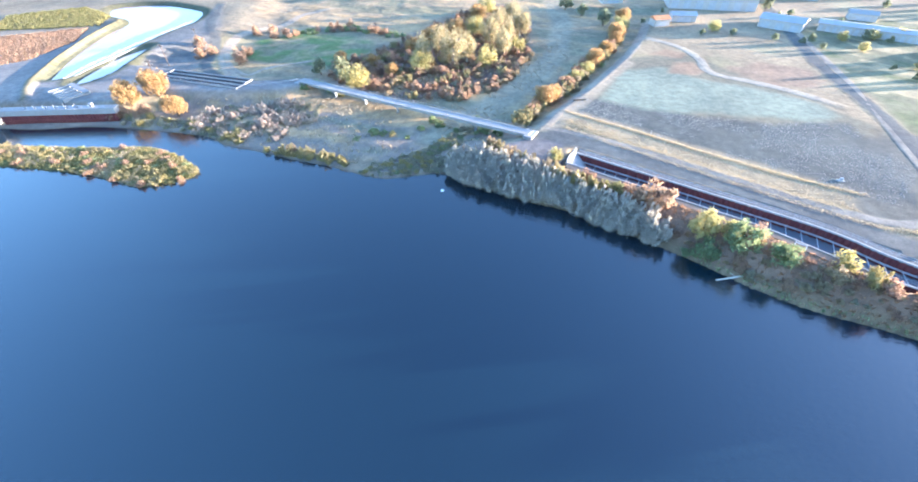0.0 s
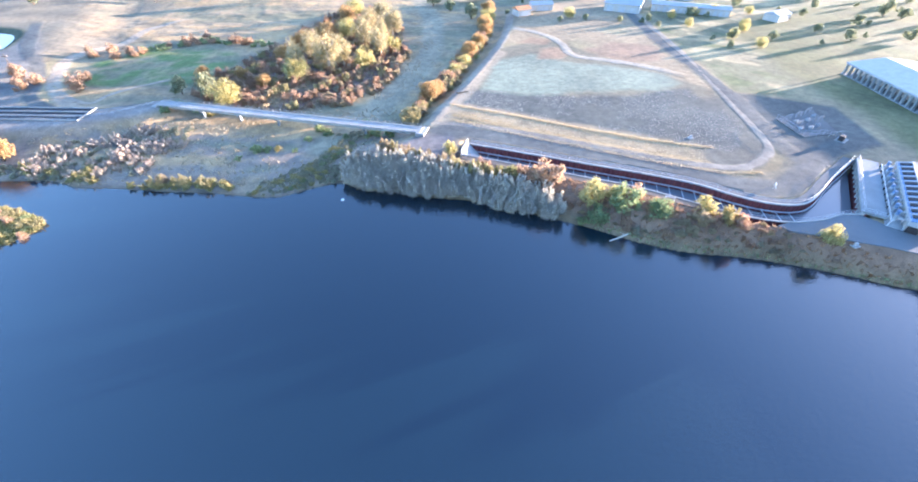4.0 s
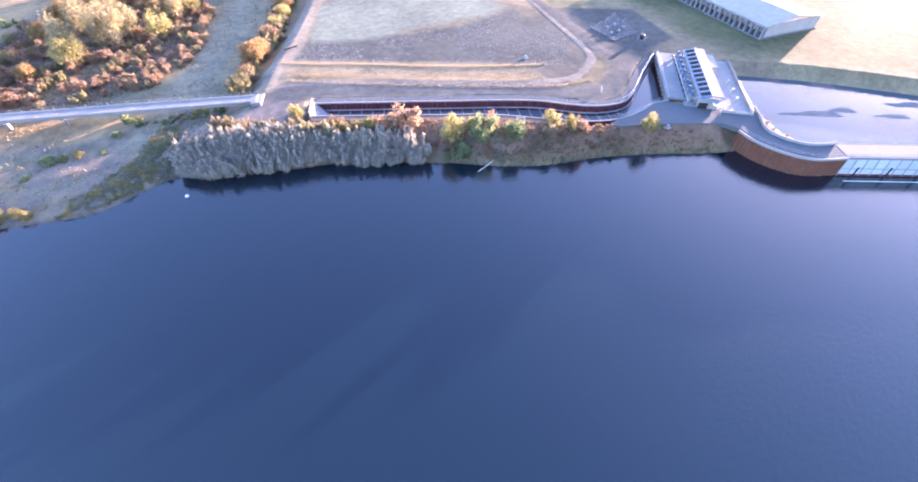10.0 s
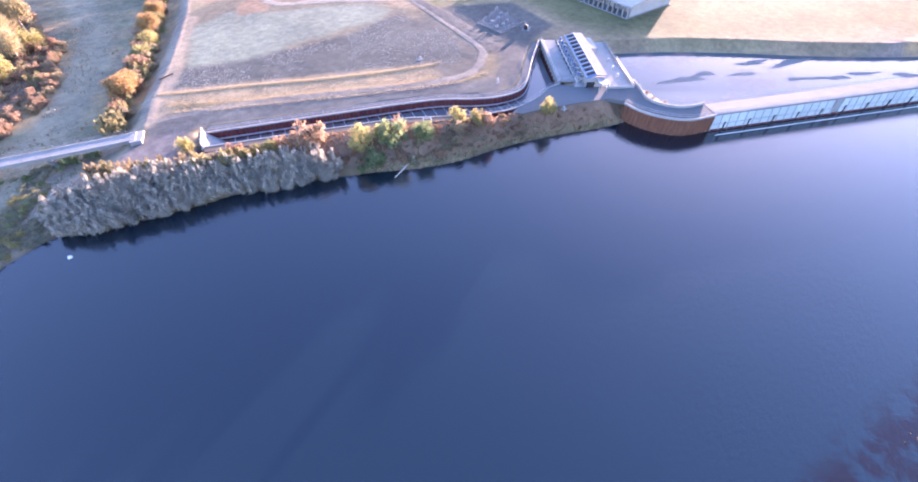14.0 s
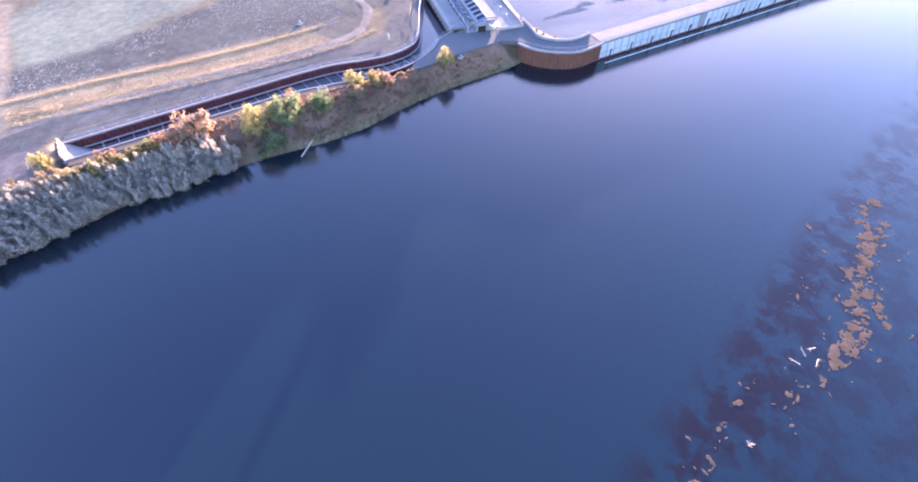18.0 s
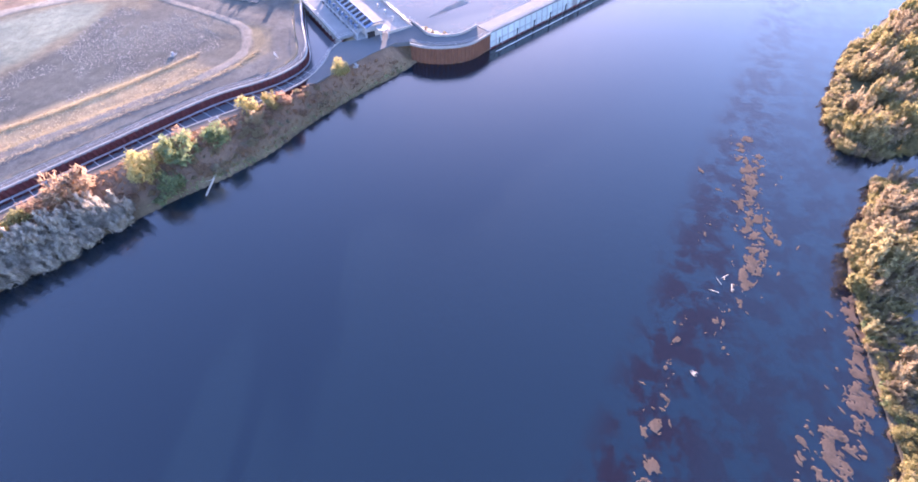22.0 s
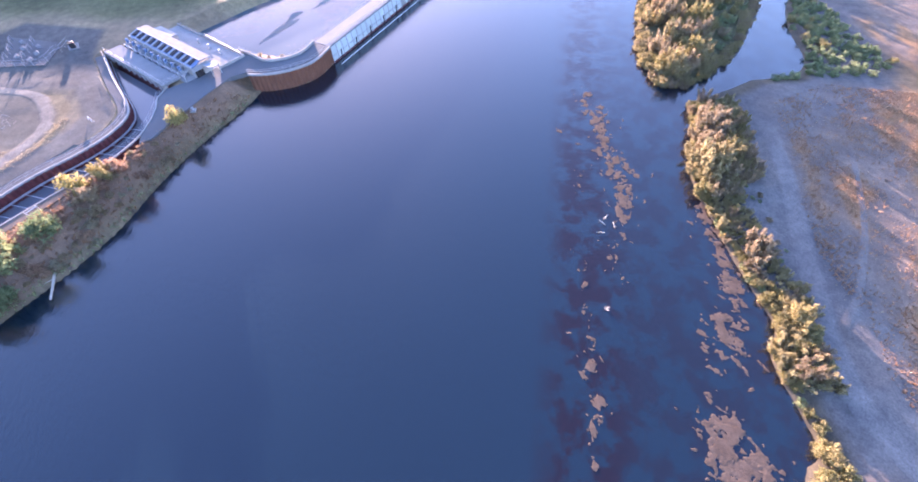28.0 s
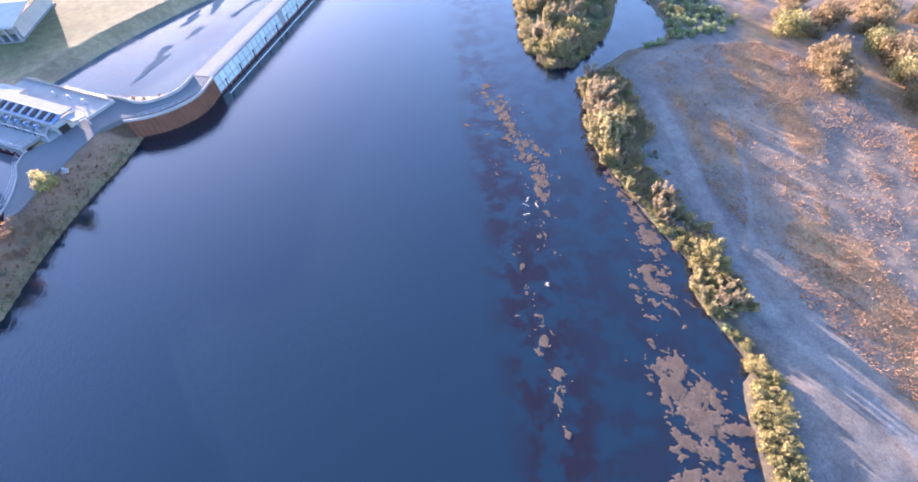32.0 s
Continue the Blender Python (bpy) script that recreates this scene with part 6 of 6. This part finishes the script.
def pole(x, y, h, label):
    ob = thing("utility_pole", label, "utility pole", (x, y, float(level([x], [y])[0])), "utility poles")
    part("shaft", beam(bmesh.new(), (0, 0, -0.5), (0, 0, h), (0.14, 0.09), 8), M_BARK, ob)
    part("crossarm", box(bmesh.new(), (0, 0, h - 0.7), (2.4, 0.14, 0.16)), M_BARK, ob)
    for k in (-1.0, 0, 1.0):
        part("insulator", beam(bmesh.new(), (k, 0, h - 0.6), (k, 0, h - 0.3), 0.07, 6), M_WALL, ob)


for x, y, h in ((-128, 190, 9), (-124, 212, 9), (-118, 164, 8), (-115, 160, 8)):
    pole(x, y, h, "weathered wooden utility pole with a crossarm")
kiosk = thing("switch_kiosk", "dark and white electrical kiosk on a pad", "kiosk", (138.5, 77.5, 5.0), turn=20)
part("plinth", box(bmesh.new(), (0, 0, 0.15), (3.6, 2.6, 0.3), 0, 0.03), M_DECK, kiosk)
part("cabinet", box(bmesh.new(), (-0.7, 0, 1.0), (1.5, 1.3, 1.5), 0, 0.05), M_DARK, kiosk)
part("box", box(bmesh.new(), (0.9, 0.2, 0.8), (1.0, 1.0, 1.0), 0, 0.05), M_WHITE, kiosk)


# ---- sheds, warehouses and houses ----
def building(name, label, at, w, d, h, turn, roof_mat, rise=0.8, bays=6, windows=0, category="building"):
    ob = thing(name, label, category, (*at, 4.9), turn=turn)
    part("wall", box(bmesh.new(), (0, 0, h / 2), (w, d, h)), M_WALL, ob)
    bm = bmesh.new()
    e = 0.5
    v = [bm.verts.new(p) for p in ((-w / 2 - e, -d / 2 - e, h), (w / 2 + e, -d / 2 - e, h), (w / 2 + e, 0, h + rise), (-w / 2 - e, 0, h + rise), (-w / 2 - e, d / 2 + e, h), (w / 2 + e, d / 2 + e, h))]
    for f in ((0, 1, 2, 3), (3, 2, 5, 4), (0, 3, 4), (1, 5, 2), (0, 4, 5, 1)):
        bm.faces.new([v[i] for i in f])
    bmesh.ops.recalc_face_normals(bm, faces=bm.faces)
    roof = part("roof", bm, roof_mat, ob)
    part("ridge", box(bmesh.new(), (0, 0, h + rise), (w + 0.9, 0.5, 0.12)), roof_mat, roof)
    for k in range(bays):
        x = -w / 2 + w * (k + 0.5) / bays
        dr = part("door", box(bmesh.new(), (x, -d / 2 - 0.06, h * 0.38), (w / bays * 0.55, 0.14, h * 0.7)), M_STEEL, ob, "grey roller door")
        part("door_frame", box(bmesh.new(), (x, -d / 2 - 0.05, h * 0.78), (w / bays * 0.65, 0.2, 0.15)), M_ROOF, dr)
    for k in range(windows):
        x = -w / 2 + w * (k + 0.5) / windows
        wn_ = part("window", box(bmesh.new(), (x, d / 2 + 0.05, h * 0.6), (1.2, 0.12, 1.1)), M_DARK, ob)
        part("sill", box(bmesh.new(), (x, d / 2 + 0.12, h * 0.6 - 0.62), (1.4, 0.2, 0.1)), M_ROOF, wn_)
    return ob


building("warehouse", "large white warehouse with a low metal roof", (146, 279), 46, 24, 6.5, -14, M_ROOF, 0.8, 7)
building("warehouse", "pale blue-grey metal workshop with a gabled roof", (162, 231), 19, 12, 4.2, -42, M_ROOF, 1.6, 3)
building("storage_shed", "long low white storage shed with many doors", (195, 217), 40, 10, 3.6, -38, M_ROOF, 0.8, 14)
building("house", "small brown house with a pale porch", (103, 238), 8, 6, 3.2, 10, M_TILE, 1.3, 1, 2, "house")
building("house", "low tan house among trees", (118, 246), 12, 7, 3.2, -8, M_ROOF, 1.2, 1, 3, "house")
building("house", "small grey house with a gabled roof", (212, 245), 12, 8, 3.2, -30, M_CONCRETE, 1.4, 1, 3, "house")
building("house", "pale house beside the far road", (228, 190), 11, 8, 3.2, 15, M_ROOF, 1.4, 1, 3, "house")
building("house", "tan house with a brown roof", (92, 290), 12, 9, 3.2, 5, M_TILE, 1.4, 1, 3, "house")
building("warehouse", "distant white shed with a flat roof", (205, 300), 30, 16, 5.0, -20, M_ROOF, 0.6, 4)
sl_, sa_ = line_frame((190, 119), (171, 53))
shed = thing("hatchery_shed", "long open shed with pale columns and a pale roof", "shed", (190, 119, 5.0), turn=sa_)
bm = slab(bmesh.new(), -1.0, sl_ + 0.5, -1.0, 4.1, 13.0, 5.8, 0.35)
part("roof", bm, M_WALL, shed, "pale weathered roof")
part("rear_roof", slab(bmesh.new(), -1.0, sl_ + 0.5, 13.0, 5.8, 26.0, 4.1, 0.35), M_WALL, shed)
part("fascia", box(bmesh.new(), (sl_ / 2, -1.0, 3.95), (sl_ + 1.6, 0.3, 0.6)), M_ROOF, shed, "white eaves beam")
part("back_wall", box(bmesh.new(), (sl_ / 2, 4.0, 1.95), (sl_, 0.3, 3.9)), M_WALL, shed)
part("end_wall", box(bmesh.new(), (sl_ - 0.2, 13, 2.05), (0.3, 24, 4.1)), M_WALL, shed)
part("floor", box(bmesh.new(), (sl_ / 2, 12, 0.05), (sl_ + 1, 27, 0.3)), M_DECK, shed)
for k in range(30):
    part("column", box(bmesh.new(), (sl_ * k / 29, -0.6, 1.9), (0.6, 0.9, 3.9), 0, 0.04), M_DECK, shed)


# ---- things in and by the water ----
def blob(bm, x, y, z, r, stretch, turn, rng, n=18, lift=0.05):
    a = np.linspace(0, 6.283, n, endpoint=False)
    ph = rng.random(5) * 6.283
    rad = r * (1 + 0.26 * np.sin(2 * a + ph[0]) + 0.2 * np.sin(3 * a + ph[1]) + 0.13 * np.sin(5 * a + ph[2]) + 0.07 * np.sin(7 * a + ph[3]) + 0.04 * rng.normal(size=n))
    u, v = np.cos(a) * rad * stretch, np.sin(a) * rad
    c, s = math.cos(turn), math.sin(turn)
    rim = [bm.verts.new((x + c * p - s * q, y + s * p + c * q, z + 0.005)) for p, q in zip(u, v)]
    mid = [bm.verts.new((x + 0.6 * (c * p - s * q), y + 0.6 * (s * p + c * q), z + lift * (0.6 + 0.5 * rng.random()))) for p, q in zip(u, v)]
    top = bm.verts.new((x, y, z + lift))
    for k in range(n):
        j = (k + 1) % n
        bm.faces.new((rim[k], rim[j], mid[j], mid[k]))
        bm.faces.new((mid[k], mid[j], top))


SCRAPS = bmesh.new()


def torn_sheet(bm, x, y, wide, deep, turn, seed, cell=0.2, cut=0.15, lift=0.02, grain=0.95):
    """A ragged sheet with holes: the part of an oval in which noise lies above a cut, with sloping rims."""
    nx, ny = int(2.4 * wide / cell) + 2, int(2.4 * deep / cell) + 2
    u, v = np.meshgrid(np.linspace(-1.2, 1.2, nx), np.linspace(-1.2, 1.2, ny))
    c, sn = math.cos(turn), math.sin(turn)
    px, py = x + c * u * wide - sn * v * deep, y + sn * u * wide + c * v * deep
    f = 0.55 * (0.75 - np.hypot(u, v)) + 1.0 * fractal(u * wide * 0.75 + seed * 7.3, v * deep + seed * 3.1, grain, seed) + 0.4 * fractal(u * wide + seed, v * deep, grain / 3, seed + 9) - cut
    f[0], f[-1], f[:, 0], f[:, -1] = -1, -1, -1, -1
    made = {}

    def corner(j, i):
        if (j, i) not in made:
            made[j, i] = bm.verts.new((px[j, i], py[j, i], lift * min(1.0, 0.3 + 4 * f[j, i])))
        return made[j, i]

    def crossing(j0, i0, j1, i1):
        key = (min((j0, i0), (j1, i1)), max((j0, i0), (j1, i1)))
        if key not in made:
            t = f[j0, i0] / (f[j0, i0] - f[j1, i1])
            made[key] = bm.verts.new((px[j0, i0] + t * (px[j1, i1] - px[j0, i0]), py[j0, i0] + t * (py[j1, i1] - py[j0, i0]), 0.004))
        return made[key]
    for j in range(ny - 1):
        for i in range(nx - 1):
            ring = ((j, i), (j, i + 1), (j + 1, i + 1), (j + 1, i))
            face = []
            for p, q in zip(ring, ring[1:] + ring[:1]):
                if f[p] > 0:
                    face.append(corner(*p))
                if (f[p] > 0) != (f[q] > 0):
                    face.append(crossing(*p, *q))
            if len(face) > 2:
                bm.faces.new(face)


def islands(bm, least):
    """Each connected piece of a mesh as a mesh of its own, small crumbs left out."""
    seen, out = set(), []
    for first in bm.faces:
        if first in seen:
            continue
        seen.add(first)
        stack, piece = [first], []
        while stack:
            face = stack.pop()
            piece.append(face)
            for v in face.verts:
                for g in v.link_faces:
                    if g not in seen:
                        seen.add(g)
                        stack.append(g)
        if len(piece) >= least:
            one, made = bmesh.new(), {}
            for face in piece:
                for v in face.verts:
                    if v not in made:
                        made[v] = one.verts.new(v.co)
                one.faces.new([made[v] for v in face.verts])
            out.append(one)
    bm.free()
    return out


def algae_mat(x, y, size, seed, turn=0.0):
    """Drifting mats, torn and full of holes, with small scraps round them."""
    rng = np.random.default_rng(seed)
    bm = bmesh.new()
    torn_sheet(bm, 0, 0, size * (0.7 + 0.6 * rng.random()), size * (0.45 + 0.3 * rng.random()), turn + rng.normal() * 0.35, seed, grain=1.0 if size < 2.2 else 1.5, cut=0.13 if size < 2.2 else 0.09)
    z = 0.012 + 0.05 * rng.random()
    for one in islands(bm, 9):
        single("algae_mat", one, M_ALGAE, "torn tan algae mat floating on the river", "algae mat", "floating algae mats", at=(x, y, z))
    for k in range(int(2 + 4 * rng.random())):
        p = rng.normal(size=2) * size * 0.9
        if np.hypot(*p) > size * 0.55:
            blob(SCRAPS, x + p[0] * 1.2, y + p[1], 0.008, size * (0.05 + 0.12 * rng.random() ** 1.6), 1.0 + 1.6 * rng.random(), turn + rng.normal() * 0.5, rng, 12, 0.03)


MATS = along([(89, -57.5), (82, -56), (76.5, -55), (69.7, -52.4), (62.6, -51.1), (58.5, -51.4), (50.8, -47.7), (46, -45)], 0, 47, 36, 1.0, 101)
for k, (x, y) in enumerate(MATS):
    algae_mat(x, y, 2.1 if 50 < x < 80 else 1.5, 200 + k, -0.35)
for k, (x, y) in enumerate(along([(45, -44), (41.8, -42.7), (35.7, -39.6), (32, -36)], 0, 14, 6, 0.7, 108)):
    algae_mat(x, y, 1.0, 260 + k, -0.5)
for k, (x, y, r) in enumerate(((28.6, -29.2, 1.1), (24.4, -28.6, 1.3), (22.6, -27.2, 1.6), (19.6, -26.4, 1.3), (18.4, -25.0, 1.4), (14.6, -24.6, 1.6), (12.4, -24.2, 1.5), (10.6, -22.4, 1.2), (6.5, -20.8, 1.0), (33.6, -31.6, 1.0))):
    algae_mat(x, y, r, 300 + k, -0.5 + 0.4 * (k % 3))
for k, (x, y) in enumerate(along([(47, -63.2), (37, -61.0), (29, -57.8), (22.5, -56.0)], 0, 26, 17, 0.5, 103)):
    algae_mat(x, y, 2.0, 400 + k, 0.35)
for k, (x, y) in enumerate(scatter([(22.5, -50.5), (19, -46.5), (14, -45), (13.5, -48), (16, -53), (21, -54)], 9, 1.9, 104)):
    algae_mat(x, y, 2.0, 500 + k, 0.4)
for k, (x, y) in enumerate(scatter([(9.5, -43), (8.5, -40.5), (3.5, -36), (1, -36), (2, -38.5), (5, -43)], 8, 1.8, 105)):
    algae_mat(x, y, 2.4, 600 + k, 0.75)
for k, (x, y) in enumerate(scatter([(1, -45.5), (-4, -44), (-12, -38), (-14, -32), (-6, -32), (-1, -35.5), (1.5, -40)], 16, 2.2, 106)):
    algae_mat(x, y, 2.8, 700 + k, 0.7)
for k, (x, y) in enumerate(((62, -44), (60, -42.8), (57, -41), (76, -44), (70, -47), (37, -32), (40, -33))):
    algae_mat(x, y, 0.9, 800 + k, 0.5)
single("algae_scraps", SCRAPS, M_ALGAE, "torn scraps of tan algae drifting on the river", "algae scraps", kind="stuff")
for k, (x, y) in enumerate(((165, -6), (172, -14), (150, 18), (158, 8), (182, -22), (176, -2), (142, 22), (190, -34), (168, 8))):
    rng = np.random.default_rng(900 + k)
    bm = bmesh.new()
    blob(bm, 0, 0, 0.0, 0.9 + 0.7 * rng.random(), 4.6, -0.7 + rng.normal() * 0.15, rng, 30, 0.06)
    single("mud_bar", bm, M_MUD, "grey-brown mud bar showing in the shallow pool", "mud bar", "pool mud bars", at=(x, y, 2.012))
snag = thing("snag", "sun-bleached branch snag caught on weeds", "snag", (28.2, -33.2, 0.0))
for k in range(7):
    a = 6.283 * k / 7 + 0.3 * (k % 2)
    part("branch", beam(bmesh.new(), (0, 0, -0.1), (math.cos(a) * (0.5 + 0.12 * (k % 3)), math.sin(a) * 0.55, 0.3 + 0.12 * (k % 3)), (0.07, 0.03), 5), M_PALEBARK, snag)
for x, y, t in ((46.5, -41.2, 20), (44.2, -39.8, 70), (47.6, -42.4, 120), (45.3, -43.1, 160)):
    bm = beam(bmesh.new(), (-0.8, 0, 0.05), (0.8, 0.1, 0.12), (0.09, 0.04), 6)
    beam(bm, (0.1, 0, 0.08), (0.5, 0.5, 0.2), (0.05, 0.02), 5)
    ob = single("driftwood", bm, M_PALEBARK, "pale driftwood branch lying on floating weed", "driftwood", "driftwood pieces", at=(x, y, 0.02))
    ob.rotation_euler.z = radians(t)
fallen = thing("fallen_log", "long bleached log lying from the bank into the water", "fallen log", (53.6, 61.2, 0.0))
part("trunk", beam(bmesh.new(), (0, 0, 0.05), (8.6, 0.9, 0.9), (0.16, 0.30), 8), M_PALEBARK, fallen)
for x, dy in ((2.4, -0.9), (4.2, 1.0), (5.8, -0.8)):
    part("branch", beam(bmesh.new(), (x, x * 0.1, 0.2 + x * 0.09), (x - 0.9, x * 0.1 + dy, 0.5 + x * 0.09), (0.08, 0.03), 5), M_PALEBARK, fallen)
for k, (x, y) in enumerate(along(BANK, 478, 512, 7, 0.4, 107)):
    rng = np.random.default_rng(950 + k)
    bm = bmesh.new()
    bmesh.ops.create_icosphere(bm, subdivisions=2, radius=0.2 + 0.2 * rng.random())
    for v in bm.verts:
        v.co *= 0.8 + 0.4 * rng.random()
        v.co.z *= 0.6
    single("boulder", bm, M_BARK, "dark weathered boulder at the water's edge", "boulder", "bank boulders", at=(x, y, float(level([x], [y])[0]) + 0.1))
buoy = thing("buoy", "small white mooring buoy on the river", "buoy", (-5, 95, 0))
bm = bmesh.new()
bmesh.ops.create_uvsphere(bm, u_segments=14, v_segments=9, radius=0.45)
part("ball", bm, M_WHITE, buoy)
part("ring", beam(bmesh.new(), (0, 0, 0.4), (0, 0, 0.7), 0.08, 8), M_STEEL, buoy)
single("log", beam(bmesh.new(), (-2.2, 0, 0.2), (2.2, 0.3, 0.22), (0.24, 0.18), 8), M_BARK, "dark log lying at the field's edge", "log", at=(41.5, 142.5, 5.0))
sign = thing("barrier", "white folding road barrier on the gravel", "barrier", (100, 63.2, 5.0), turn=40)
for y in (-0.3, 0.3):
    part("leg", beam(bmesh.new(), (-0.8, y, 0), (-0.8, 0, 1.0), 0.05, 5), M_WHITE, sign)
    part("leg", beam(bmesh.new(), (0.8, y, 0), (0.8, 0, 1.0), 0.05, 5), M_WHITE, sign)
part("board", box(bmesh.new(), (0, 0, 0.85), (2.0, 0.08, 0.35)), M_WHITE, sign)
for x, y in ((99.5, 41.2), (74.0, 68.6), (97.0, 91.0)):
    ub = thing("utility_box", "small white utility cabinet on a concrete pad", "utility box", (x, y, float(level([x], [y])[0])), "utility boxes")
    part("pad", box(bmesh.new(), (0, 0, 0.1), (1.6, 1.2, 0.3), 0, 0.02), M_CONCRETE, ub)
    part("cabinet", box(bmesh.new(), (0, 0, 0.6), (0.7, 0.5, 0.7), 0, 0.04), M_ROOF, ub)
bench = thing("platform", "white gauging platform frame on the bank", "platform", (71.5, 66.0, 4.9), turn=-40)
for x in (-1, 1):
    for y in (-0.6, 0.6):
        part("leg", beam(bmesh.new(), (x, y, -0.5), (x, y, 0.9), 0.06, 6), M_WHITE, bench)
part("top", box(bmesh.new(), (0, 0, 0.9), (2.3, 0.3, 0.1)), M_ROOF, bench)

# stones strewn over the bare field
q = spread([(44, 146), (70, 132), (98, 124), (122, 124), (120, 95), (104, 80), (85, 95), (57, 117), (36, 134)], 17000, 111, lambda x, y: fractal(x, y, 16, 113) + 0.5 * fractal(x, y, 5, 114) > -0.08)
rng = np.random.default_rng(112)
base = np.array([(1, 0, 0), (0, 1, 0), (-1, 0, 0), (0, -1, 0), (0, 0, 0.38)], float)
size = 0.07 + 0.17 * rng.random(len(q)) ** 2
jig = base[None] * (0.7 + 0.6 * rng.random((len(q), 5, 1))) * size[:, None, None] + np.stack([q[:, 0], q[:, 1], level(q[:, 0], q[:, 1])], 1)[:, None]
tri = np.array([(0, 1, 4), (1, 2, 4), (2, 3, 4), (3, 0, 4)])
tagged(new("field_stones", soup("field_stones", jig.reshape(-1, 3), (np.arange(len(q))[:, None, None] * 5 + tri[None]).reshape(-1, 3), M_STONE)), "pale stones strewn over the bare field", "stones", kind="stuff")
for x, y, s in ((120.6, 22, 0.5), (120.6, 26.2, 0.8), (119.8, 18.5, 0.65), (122.6, 29.3, 0.6), (121.5, 16.2, 0.6), (119.0, 24.0, 0.6), (123.6, 30.8, 0.55), (118.9, 20.4, 0.6), (123.6, 14.6, 0.5)):
    grow("pale", x, y, s * 0.5)
join_extra()
for ob in [o for k in KINDS.values() for o in k if o.name not in USED]:
    for o in (*ob.children_recursive, ob):
        bpy.data.objects.remove(o)
